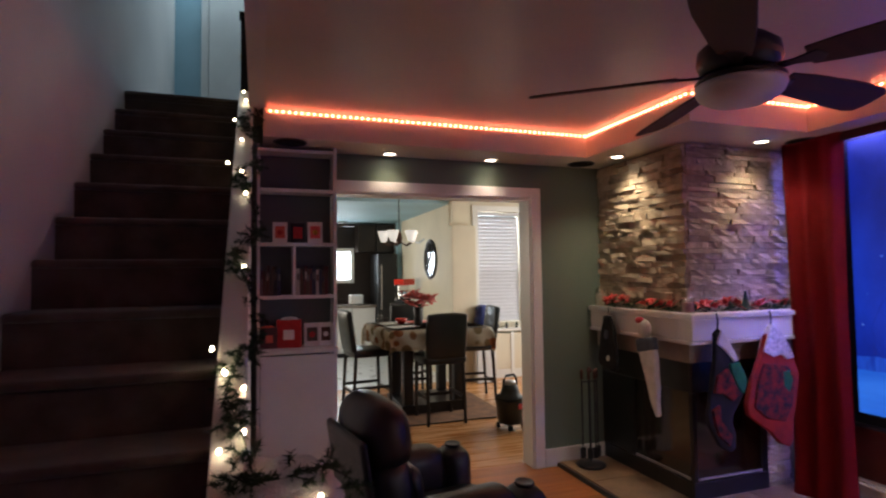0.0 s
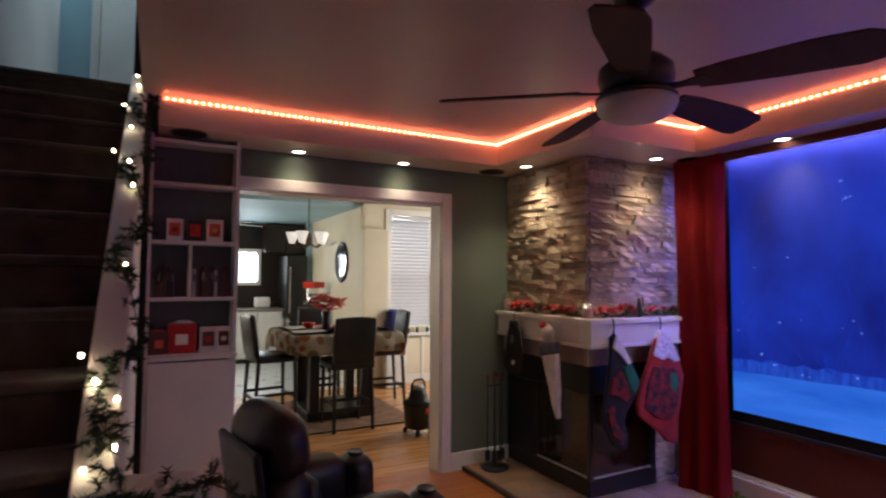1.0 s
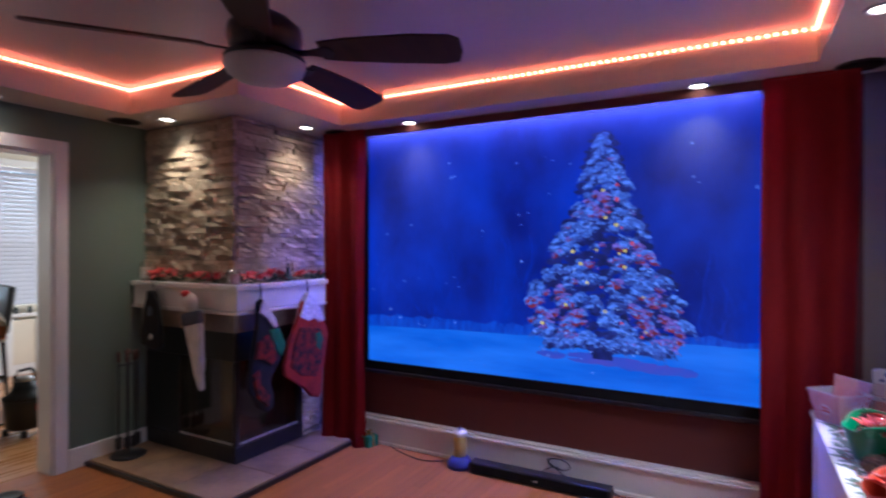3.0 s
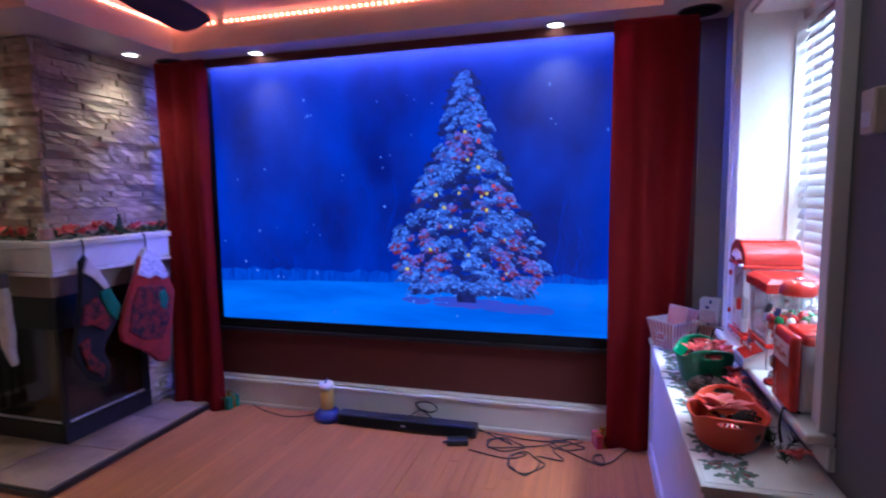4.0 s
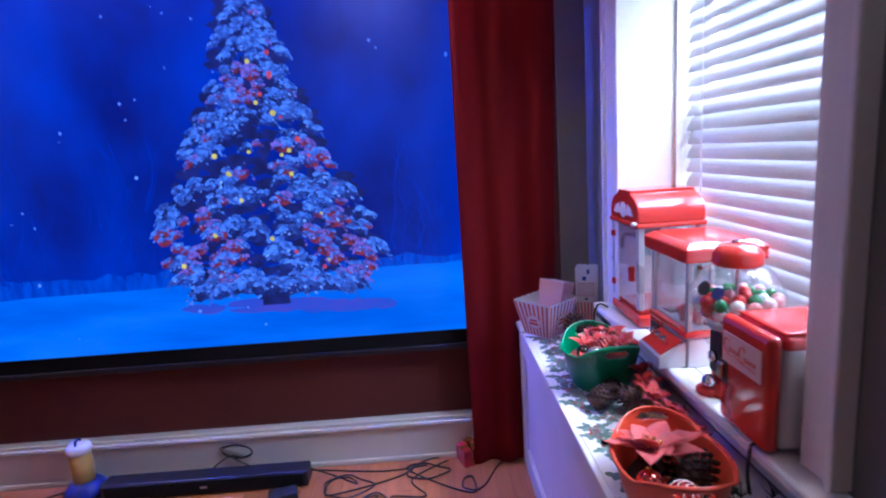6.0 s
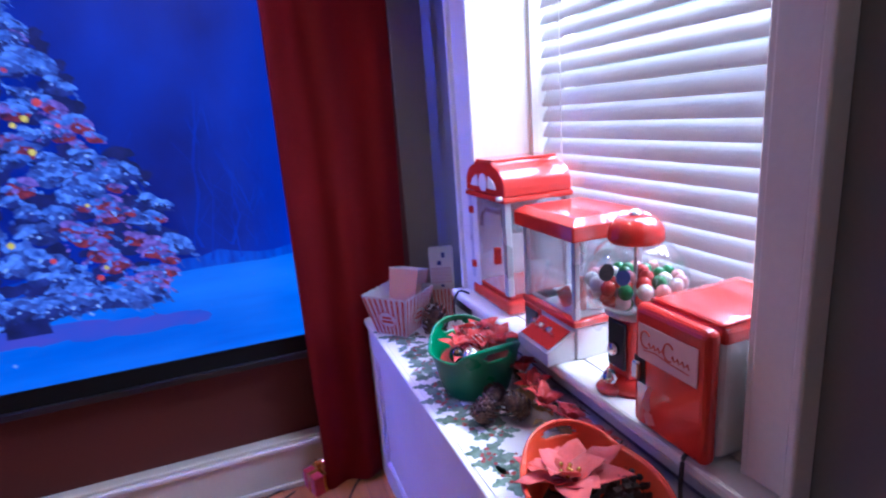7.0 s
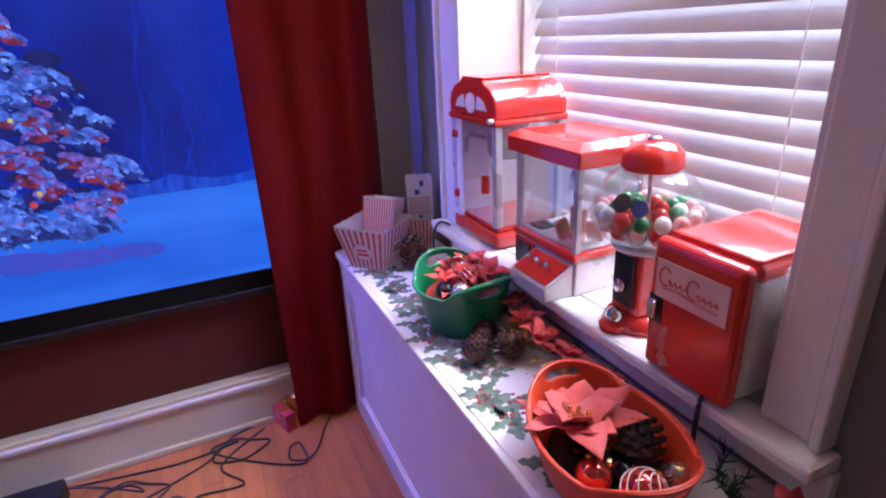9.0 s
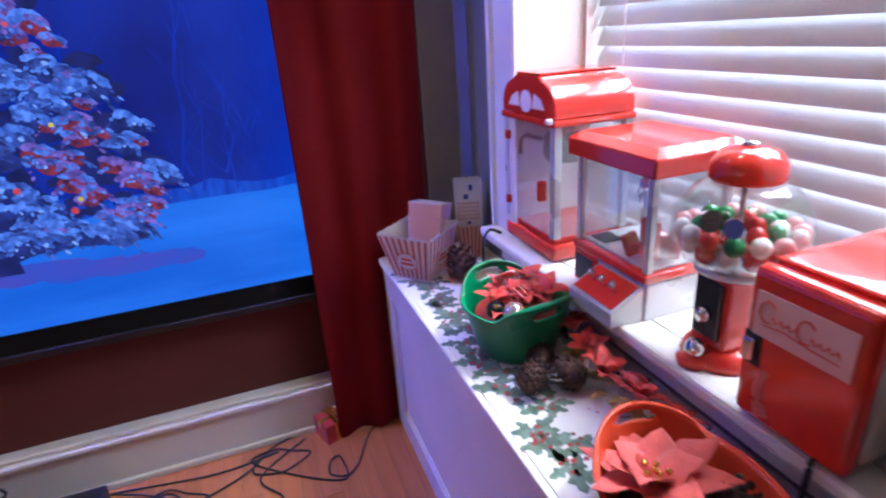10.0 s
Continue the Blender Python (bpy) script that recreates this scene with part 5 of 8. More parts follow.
leaves, berries = bmesh.new(), bmesh.new()
x = CX0 + 0.05
while x < CX1 - 0.06:
    for _ in range(rh.choice((1, 2))):
        cx, cy = x + rh.uniform(-0.02, 0.02), CY - 0.05 - rh.random() ** 1.6 * 0.075
        a0 = rh.uniform(0, 360)
        for k in range(rh.randint(3, 4)):
            L = rh.uniform(0.036, 0.062)
            b = bmesh.new()
            pts = holly_leaf(L, rh.random())
            b.faces.new([b.verts.new((px, py, 0)) for px, py in pts])
            bmesh.ops.triangulate(b, faces=b.faces[:])
            merge(leaves, b, pose(cx, cy, 0.0026 + 0.00025 * k, 0, 0, a0 + k * rh.uniform(60, 110)))
        for k in range(4):
            r, a = rh.uniform(0.0035, 0.006), rh.uniform(0, 6.3)
            px, py = cx + 0.014 * math.cos(a), cy + 0.014 * math.sin(a)
            b = bmesh.new()
            b.faces.new([b.verts.new((px + r * math.cos(q), py + r * math.sin(q), 0.0038 + 0.0002 * k)) for q in [i * math.pi / 4 for i in range(8)]])
            merge(berries, b)
    x += rh.uniform(0.04, 0.055)
for k in range(20):
    b = bmesh.new()
    px, py, r = rh.uniform(CX0 + 0.05, CX1 - 0.08), rh.uniform(-0.58, CY - 0.12), rh.uniform(0.002, 0.004)
    b.faces.new([b.verts.new((px + r * math.cos(q), py + r * math.sin(q), 0.0026)) for q in [i * math.pi / 4 for i in range(8)]])
    merge(berries, b)
part("holly_print", leaves, M["holly"], runner, "faded green holly print")["kind"] = "stuff"
part("berry_print", berries, M["berry"], runner, "dark red berry print")["kind"] = "stuff"
RZ = CZ + 0.0025


# ---- tubs ----
def tub(name, label, at, turn, rx, ry, hgt, material, rise=0.036, flare=0.72):
    """A soft plastic tub; its ends rise into grips with real openings."""
    t = thing(name, label, "tub", at, turn)
    b = bmesh.new()
    n, m = 96, 22
    rings = []
    for j in range(m + 1):
        ring = []
        for i in range(n):
            a = 2 * math.pi * i / n
            lift = rise * max(0.0, (abs(math.cos(a)) - 0.62) / 0.38) ** 0.7
            lift = lift if abs(math.cos(a)) > 0.62 else 0.0
            f = j / m
            z = (hgt + lift) * f
            k = flare + (1 - flare) * (z / hgt) ** 0.8 + (0.02 if j == m else 0)
            ring.append(b.verts.new((k * rx * math.cos(a), k * ry * math.sin(a), z)))
        rings.append(ring)
    for j in range(m):
        for i in range(n):
            a = 2 * math.pi * (i + 0.5) / n
            top = 1 - (j + 0.5) / m
            slot = abs(math.sin(a)) < 0.34 - (0.05 if top < 0.13 or top > 0.19 else 0.0) and 0.09 < top < 0.24
            if not slot:
                c = (i + 1) % n
                b.faces.new((rings[j][i], rings[j][c], rings[j + 1][c], rings[j + 1][i]))
    b.faces.new(rings[0][::-1])
    bmesh.ops.recalc_face_normals(b, faces=b.faces[:])
    bmesh.ops.solidify(b, geom=b.faces[:], thickness=0.0032)
    part("bowl", b, material, t, smooth=True)
    b = bmesh.new()
    rim = [(v.x * 1.012, v.y * 1.012, v.z) for v in (Vector((1.02 * rx * math.cos(q), 1.02 * ry * math.sin(q), hgt + (rise * max(0.0, (abs(math.cos(q)) - 0.62) / 0.38) ** 0.7 if abs(math.cos(q)) > 0.62 else 0))) for q in [2 * math.pi * i / 72 for i in range(73)])]
    tube(rim, 0.0032, 6, bm=b)
    part("rolled_rim", b, material, t, smooth=True)
    return t




def ornament(at, r, colour, stripes, label, group):
    m = mat("ornament_" + label.split()[0], colour, 0.10, 0.85, var=0.03, bump=0.0)
    t = thing("ball_ornament", label, "ornament", at, rr.uniform(0, 360), group, (rr.uniform(-50, 50), rr.uniform(-50, 50)))
    part("ball", ball(r, u=20, v=14), m, t, smooth=True)
    part("cap", lathe([(r * 0.22, r * 0.95), (r * 0.22, r * 1.13), (0, r * 1.15)], 10), M["gold"], t)
    if stripes:
        b = bmesh.new()
        for k in range(9):
            a = 2 * math.pi * k / 9
            tube([(r * 1.008 * math.sin(p) * math.cos(a + p), r * 1.008 * math.sin(p) * math.sin(a + p), r * 1.008 * math.cos(p)) for p in [0.15 + 2.4 * i / 9 for i in range(10)]], r * 0.035, 5, bm=b)
        part("swirl", b, M["paper"], t, "pale swirls")["kind"] = "stuff"
    return t


def pine_cone(at, r, label, turn=0, tilt=(0, 0), dark=False):
    t = thing("pine_cone", label, "pine cone", at, turn, "pine cones", tilt)
    b = bmesh.new()
    lathe([(0, -r), (r * 0.5, -r * 0.8), (r * 0.62, -r * 0.2), (r * 0.5, r * 0.5), (r * 0.15, r * 1.0), (0, r * 1.02)], 12, bm=b)
    for k in range(62):
        f = k / 61
        a = 2.39996 * k
        z = r * (-0.85 + 1.8 * f)
        rad = r * (0.62 + 0.36 * math.sin(math.pi * (0.18 + f * 0.72)))
        L = r * 0.42 * (1.1 - 0.5 * f)
        s = bmesh.new()
        v = [s.verts.new(c) for c in ((0, -L * 0.42, 0), (L * 0.75, -L * 0.55, L * 0.16), (L, 0, L * 0.30), (L * 0.75, L * 0.55, L * 0.16), (0, L * 0.42, 0), (L * 0.5, 0, -L * 0.12))]
        s.faces.new((v[0], v[1], v[2], v[3], v[4]))
        for i in range(4):
            s.faces.new((v[i + 1], v[i], v[5]))
        merge(b, s, Matrix.Translation((0, 0, z)) @ Matrix.Rotation(a, 4, "Z") @ Matrix.Translation((rad - L * 0.75, 0, 0)) @ Matrix.Rotation(radians(-18 - 30 * f), 4, "Y"))
    part("cone_body", b, M["cone_dark"] if dark else M["cone"], t)
    return t


M["cone_dark"] = mat("dark_pine_cone", (0.03, 0.02, 0.017), 0.6, var=0.3, scale=40, fine=180, bump=0.4, island=0.35)
rr = random.Random(3)
GX, GY = 2.850, -0.488
tub("plastic_tub", "green plastic tub with grip handles full of baubles", (GX, GY, RZ), 6, 0.118, 0.114, 0.116, M["green_tub"], 0.042)
fill = single("tub_filling", lathe([(0, 0.090), (0.09, 0.086), (0.094, 0.05), (0, 0.05)], 20), M["petal"], "crumpled red petals filling the green tub", "decoration", (GX, GY, RZ), 0)
for i in range(11):
    a = rr.uniform(0, 6.3)
    d = rr.uniform(0.0, 0.068)
    poinsettia("poinsettia", "red fabric poinsettia heaped in the green tub", (GX + d * math.cos(a), GY + d * math.sin(a), RZ + 0.100 + rr.uniform(0, 0.022)), rr.uniform(0.05, 0.075), 10, M["petal"], None, (rr.uniform(-25, 25), rr.uniform(-25, 25)), rr.uniform(0, 360), 90 + i, "flowers in the green tub")
ornament((GX + 0.045, GY - 0.015, RZ + 0.128), 0.030, (0.80, 0.80, 0.80), True, "silver ribbed bauble in the green tub", "baubles")
ornament((GX - 0.055, GY + 0.030, RZ + 0.112), 0.026, (0.82, 0.80, 0.74), False, "pearly bauble in the green tub", "baubles")
ornament((GX - 0.02, GY + 0.055, RZ + 0.110), 0.022, (0.05, 0.05, 0.05), False, "black shiny bauble in the green tub", "baubles")
ornament((GX - 0.02, GY - 0.005, RZ + 0.128), 0.024, (0.62, 0.06, 0.05), True, "red ribbed bauble in the green tub", "baubles")
pine_cone((GX + 0.02, GY - 0.045, RZ + 0.130), 0.024, "small brown pine cone in the green tub")

OX, OY = 2.298, -0.460
tub("plastic_tub", "orange-red oval plastic tub with a large poinsettia", (OX, OY, RZ), -8, 0.150, 0.112, 0.086, M["orange_tub"], 0.030, 0.80)
single("tub_filling", lathe([(0, 0.036), (0.08, 0.032), (0.088, 0.02), (0, 0.02)], 24, sx=1.30, sy=0.95), M["cone_dark"], "dark tangle of decorations inside the orange tub", "decoration", (OX, OY, RZ), -8)
poinsettia("poinsettia", "large coral fabric poinsettia with gold centre", (OX + 0.048, OY + 0.018, RZ + 0.076), 0.125, 12, M["pink"], None, (4, 6), 40, 7, "")
pine_cone((OX - 0.030, OY - 0.042, RZ + 0.062), 0.040, "dark glossy pine cone in the orange tub", 30, (70, 20), True)
ornament((OX - 0.040, OY + 0.058, RZ + 0.054), 0.028, (0.75, 0.13, 0.09), False, "coral shiny bauble in the orange tub", "baubles")
ornament((OX - 0.098, OY + 0.016, RZ + 0.056), 0.034, (0.72, 0.10, 0.08), True, "red swirled bauble in the orange tub", "baubles")
ornament((OX - 0.055, OY + 0.012, RZ + 0.050), 0.020, (0.02, 0.02, 0.02), False, "black shiny bauble in the orange tub", "baubles")
ornament((OX - 0.095, OY - 0.05, RZ + 0.052), 0.022, (0.45, 0.38, 0.34), False, "beige bauble in the orange tub", "baubles")

for k in range(9):
    a = 2.4 * k
    ornament((OX + 0.030 * math.sqrt(k) * math.cos(a), OY + 0.020 * math.sqrt(k) * math.sin(a), RZ + 0.034), 0.018, ((0.05, 0.04, 0.04), (0.55, 0.08, 0.06), (0.30, 0.20, 0.16))[k % 3], False, "small shiny bauble low in the orange tub", "small baubles")

pine_cone((2.675, -0.432, RZ + 0.036), 0.034, "brown pine cone resting on the runner", 20, (64, 0))
pine_cone((2.655, -0.505, RZ + 0.036), 0.035, "brown pine cone resting on the runner", 130, (58, 10))
pine_cone((2.735, -0.485, RZ + 0.034), 0.031, "brown pine cone resting on the runner", 250, (75, 0))
pine_cone((3.235, -0.515, RZ + 0.044), 0.048, "brown pine cone beside the popcorn cartons", 70, (30, 0))

# dark garland with red flowers between the tubs and the sill
gar = thing("sill_garland", "dark garland with red flowers behind the tubs", "garland", (0, 0, 0))
b = bmesh.new()
for k in range(34):
    sprig(rr, 0.045, b, (2.12 + 0.0265 * k, -0.585 + rr.uniform(-0.012, 0.02), RZ + 0.012), (rr.uniform(-1, 1), rr.uniform(-0.3, 0.4), rr.uniform(0.1, 0.7)), n=26, width=0.0018)
part("greenery", b, M["pine"], gar)
for i, (gx, gy, gz, s) in enumerate(((2.62, -0.548, 0.05, 0.062), (2.70, -0.575, 0.055, 0.05), (2.525, -0.560, 0.05, 0.06), (2.76, -0.583, 0.06, 0.055), (2.45, -0.580, 0.045, 0.05), (2.08, -0.59, 0.05, 0.05), (2.58, -0.585, 0.03, 0.05))):
    poinsettia("poinsettia", "", (gx, gy, RZ + gz), s, 9, M["petal"], gar, (-20, rr.uniform(-20, 20)), rr.uniform(0, 360), 140 + i)
b = bmesh.new()
for k in range(12):
    merge(b, petal_mesh(0.045, 0.025, 0.012, k), pose(2.50 + 0.022 * k, -0.560 + rr.uniform(-0.01, 0.02), RZ + 0.02, 0, rr.uniform(-30, 0), rr.uniform(0, 360)))
bmesh.ops.solidify(b, geom=b.faces[:], thickness=0.001)
part("gold_leaf_spray", b, mat("gold_leaf", (0.55, 0.36, 0.13), 0.4, 0.4, var=0.2), gar)


# ---- striped popcorn cartons ----
def carton(label, at, turn, base, topw, hgt, stripes, open_top=True, tilt=(0, 0), group="popcorn cartons", scallop=True, badge=False):
    t = thing("popcorn_carton", label, "carton", at, turn, group, tilt)
    b = bmesh.new()
    n = 12
    quad = []
    for s, z in ((base / 2, 0.0), (topw / 2, hgt)):
        ring = []
        for k in range(4):
            (ax, ay), (bx, by) = [((-1, -1), (1, -1)), ((1, -1), (1, 1)), ((1, 1), (-1, 1)), ((-1, 1), (-1, -1))][k]
            for i in range(n):
                f = i / n
                w = 0.006 * abs(math.sin(f * math.pi * 5)) if (z and scallop) else 0
                ring.append(b.verts.new((s * (ax + (bx - ax) * f), s * (ay + (by - ay) * f), z + w)))
        quad.append(ring)
    m = len(quad[0])
    for i in range(m):
        b.faces.new((quad[0][i], quad[0][(i + 1) % m], quad[1][(i + 1) % m], quad[1][i]))
    b.faces.new(quad[0][::-1])
    if not open_top:
        b.faces.new(quad[1])
    bmesh.ops.solidify(b, geom=b.faces[:], thickness=0.0012)
    body = part("card", b, M["paper"], t)
    b = bmesh.new()
    for k in range(4):
        for i in range(stripes):
            f0, f1 = (i + 0.22) / stripes, (i + 0.68) / stripes
            v = []
            for f, s, z in ((f0, base / 2, 0.004), (f1, base / 2, 0.004), (f1, topw / 2, hgt * 0.985), (f0, topw / 2, hgt * 0.985)):
                v.append(b.verts.new(Matrix.Rotation(math.pi / 2 * k, 4, "Z") @ Vector(((2 * f - 1) * s, -s - 0.0009, z))))
            b.faces.new(v)
    part("red_striping", b, M["stripe"], t, "printed red stripes")["kind"] = "stuff"
    if badge:
        ang = math.atan2((topw - base) / 2, hgt)
        for k in range(4):
            m4 = Matrix.Rotation(math.pi / 2 * k, 4, "Z") @ Matrix.Translation((0, -(base + topw) / 4 - 0.0016, hgt * 0.45)) @ Matrix.Rotation(math.pi / 2 + ang, 4, "X")
            r1 = 0.034
            ring = bmesh.new()
            ring.faces.new([ring.verts.new((r1 * math.cos(q), r1 * 0.85 * math.sin(q), 0)) for q in [i * math.pi / 12 for i in range(24)]])
            ring.transform(m4)
            bd = part("badge", ring, M["paper"], t, "round printed badge")
            e = bmesh.new()
            tube([(r1 * math.cos(q), r1 * 0.85 * math.sin(q), 0.0006) for q in [i * math.pi / 12 for i in range(25)]], 0.0012, 4, bm=e)
            box(-0.018, 0.018, 0.002, 0.011, 0.0004, 0.0010, bm=e)
            box(-0.022, 0.022, -0.013, -0.003, 0.0004, 0.0010, bm=e)
            e.transform(m4)
            part("badge_print", e, M["stripe"], bd)
    return t


carton("red and white striped popcorn tub with scalloped rim", (3.335, -0.425, RZ), -50, 0.118, 0.176, 0.138, 8, badge=True)
carton("folded striped popcorn carton standing in the tub", (3.372, -0.452, RZ + 0.012), -38, 0.085, 0.105, 0.185, 12, tilt=(4, 14), scallop=False)
carton("tall striped popcorn carton on the runner", (3.385, -0.605, RZ), -20, 0.060, 0.080, 0.11, 6, badge=False)
t = thing("paper_carton", "white card popcorn carton with blue squares and print", "carton", (3.385, -0.605, RZ + 0.1175), -110)
b = bmesh.new()
rim = [(-0.040, -0.040), (0.040, -0.040), (0.040, 0.040), (-0.040, 0.040)]
lo, hi = [], []
for k in range(4):
    (xa, ya), (xb, yb) = rim[k], rim[(k + 1) % 4]
    for i in range(10):
        f = i / 10
        lo.append(b.verts.new((xa + (xb - xa) * f, ya + (yb - ya) * f, 0.0)))
        hi.append(b.verts.new((1.06 * (xa + (xb - xa) * f), 1.06 * (ya + (yb - ya) * f), 0.122 + 0.006 * abs(math.sin(f * math.pi * 4)))))
for i in range(40):
    b.faces.new((lo[i], lo[(i + 1) % 40], hi[(i + 1) % 40], hi[i]))
b.faces.new(lo[::-1])
bmesh.ops.solidify(b, geom=b.faces[:], thickness=0.001)
part("card", b, M["paper"], t)
for x0, x1, z0, z1 in ((-0.015, 0.0, 0.080, 0.095), (-0.006, 0.006, 0.001, 0.009), (0.002, 0.013, 0.106, 0.124)):
    part("blue_square", box(x0, x1, -0.0445, -0.0420 if z0 < 0.07 else -0.0435, z0, z1), M["blue_print"], t)
b = bmesh.new()
for j in range(5):
    for i in range(8):
        box(-0.034 + 0.0086 * i, -0.030 + 0.0086 * i, -0.0432, -0.0400, 0.014 + 0.012 * j, 0.022 + 0.012 * j, bm=b)
part("text_bar", b, mat("faded_red_print", (0.50, 0.20, 0.18), 0.7), t, "rows of tiny print")

# ---- popcorn machine ----
px, py = 3.085, -0.755
pop = thing("popcorn_machine", "red retro popcorn machine with clear side panels", "popcorn machine", (px, py, SILL))
pw, pd = 0.128, 0.108
part("base", box(-pw, pw, -pd, pd, 0.004, 0.045, 0.010), M["red"], pop)
part("base_step", box(-pw + 0.01, pw - 0.01, -pd + 0.01, pd - 0.01, 0.0455, 0.062, 0.006), M["red"], pop)
for sx_ in (-1, 1):
    for sy_ in (-1, 1):
        part("post", box(sx_ * (pw - 0.012) - 0.010, sx_ * (pw - 0.012) + 0.010, sy_ * (pd - 0.012) - 0.010, sy_ * (pd - 0.012) + 0.010, 0.0625, 0.330, 0.002), M["silver"], pop, "silver post")
for nm, a in (("side_panel", (-pw + 0.008, -pw + 0.011, -pd + 0.023, pd - 0.023)), ("side_panel", (pw - 0.011, pw - 0.008, -pd + 0.023, pd - 0.023)), ("door_panel", (-pw + 0.023, pw - 0.023, pd - 0.011, pd - 0.008)), ("back_panel", (-pw + 0.023, pw - 0.023, -pd + 0.008, -pd + 0.011))):
    g = part(nm, box(*a, 0.064, 0.328), M["hazy"], pop, "clear plastic panel")
    if nm == "door_panel":
        part("door_handle", box(-0.085, -0.068, pd - 0.0075, pd + 0.012, 0.15, 0.20, 0.004), M["red"], g, "red door handle")
        for hz in (0.10, 0.275):
            part("hinge", box(pw - 0.035, pw - 0.018, pd - 0.0075, pd + 0.006, hz, hz + 0.022, 0.003), M["red"], g, "red hinge")
part("roof_rim", box(-pw - 0.004, pw + 0.004, -pd - 0.004, pd + 0.004, 0.3305, 0.347, 0.005), M["red"], pop)
prof = [(-pd, 0.3475)] + [(-pd + pd * 0.62 * (1 - math.cos(q)), 0.372 + 0.060 * math.sin(q)) for q in [i * math.pi / 14 for i in range(7)]] + [(-pd * 0.42, 0.440), (pd * 0.42, 0.440)] + [(pd - pd * 0.62 * (1 - math.cos(q)), 0.372 + 0.060 * math.sin(q)) for q in [(6 - i) * math.pi / 14 for i in range(7)]] + [(pd, 0.3475)]
b = prism(prof, 2 * pd, m=Matrix(((pw / pd, 0, 0, 0), (0, 0, 1, -pd), (0, 1, 0, 0), (0, 0, 0, 1))), bevel=0.004)
part("roof", b, M["red"], pop, "curved glossy red roof")
for s in (-1, 1):
    part("gable_medallion", lathe([(0, 0), (0.026, 0), (0.026, 0.003), (0, 0.004)], 20, m=Matrix.Translation((0, s * (pd + 0.0002), 0.380)) @ Matrix.Rotation(-s * math.pi / 2, 4, "X")), M["paper"], pop)
    for k in (-1, 1):
        part("gable_scroll", prism([(0.032 * k, 0.0), (0.085 * k, 0.0), (0.070 * k, 0.022), (0.040 * k, 0.034)][::k], 0.003, m=Matrix(((1, 0, 0, 0), (0, 0, s, s * (pd + 0.0002)), (0, 1, 0, 0.366), (0, 0, 0, 1)))), M["paper"], pop)
part("ridge_cap", box(-pw * 0.45, pw * 0.45, -pd + 0.003, pd - 0.003, 0.4395, 0.4455, 0.003), M["red"], pop)
part("roof_latch", lathe([(0, 0), (0.007, 0), (0.007, 0.012), (0.004, 0.016), (0, 0.016)], 12, m=Matrix.Translation((-pw + 0.006, pd + 0.004, 0.346)) @ Matrix.Rotation(-math.pi / 2, 4, "X")), M["silver"], pop, "small metal latch", True)
part("kettle", lathe([(0, 0.215), (0.045, 0.218), (0.052, 0.235), (0.052, 0.275), (0, 0.278)], 20, m=Matrix.Translation((0.02, -0.01, 0))), M["black"], pop, "black metal kettle", True)
part("kettle_lid", lathe([(0, 0.2785), (0.054, 0.2785), (0.05, 0.287), (0, 0.29)], 20, m=Matrix.Translation((0.02, -0.01, 0))), M["black"], pop, smooth=True)
part("kettle_arm", tube([(0.06, 0.03, 0.27), (0.075, 0.07, 0.285), (0.078, 0.085, 0.27), (0.078, 0.086, 0.235)], 0.007, 8), M["black"], pop)
part("hanger", tube([(0.02, -0.01, 0.288), (0.02, -0.01, 0.33)], 0.004, 6), M["silver"], pop)
part("lamp_box", box(-0.04, 0.04, -0.05, 0.0, 0.300, 0.330, 0.003), M["white_plastic"], pop)
for sx_ in (-1, 1):
    for sy_ in (-1, 1):
        part("rubber_foot", lathe([(0, 0), (0.008, 0), (0.008, 0.004), (0, 0.004)], 8, m=Matrix.Translation((sx_ * 0.1, sy_ * 0.08, 0))), M["rubber"], pop)

# ---- claw machine ----
M["claw_clear"] = hazy("clear_panel_plastic", (0.95, 0.95, 0.96), 0.05)
cx, cy = 2.755, -0.735
claw = thing("claw_machine", "tabletop claw machine with red lid and silver base", "claw machine", (cx, cy, SILL))
claw.matrix_world = claw.matrix_world @ Matrix.Diagonal((1, 1, 1.075, 1))
cw, cd = 0.118, 0.108
part("base", box(-cw, cw, -cd, cd - 0.03, 0, 0.075, 0.004), M["silver"], claw, "silver base")
part("tray_frame", box(-cw - 0.003, cw + 0.003, -cd - 0.003, cd - 0.022, 0.0755, 0.092, 0.004), M["red"], claw)
part("play_floor", box(-cw + 0.012, cw - 0.012, -cd + 0.012, cd - 0.04, 0.0925, 0.096), M["white_plastic"], claw)
part("prize_chute", box(0.045, 0.095, 0.01, 0.055, 0.0965, 0.1, 0.0), M["black"], claw)
b = prism([(0, 0), (0.075, 0), (0.075, 0.030), (0.0, 0.068)], 0.14, m=Matrix(((0, 0, 1, -0.112), (1, 0, 0, cd - 0.0295), (0, 1, 0, 0.0), (0, 0, 0, 1))), bevel=0.002)
cons = part("control_console", b, M["silver"], claw, "silver control box")
slope = math.atan2(0.038, 0.075)
pm = Matrix.Translation((-0.042, cd - 0.0295 + 0.0375, 0.0495)) @ Matrix.Rotation(-slope, 4, "X")
b = box(-0.062, 0.062, -0.034, 0.034, 0.0002, 0.003)
b.transform(pm)
part("control_plate", b, M["red"], cons, "red control plate")
for k in range(3):
    b = lathe([(0, 0.003), (0.004, 0.003), (0.004, 0.016), (0.0, 0.016)], 10)
    ball(0.0085, (0, 0, 0.021), bm=b, u=12, v=8)
    b.transform(pm @ Matrix.Translation((-0.034 + 0.034 * k, 0.0, 0)))
    part("joystick", b, M["chrome"], cons, "chrome joystick", True)
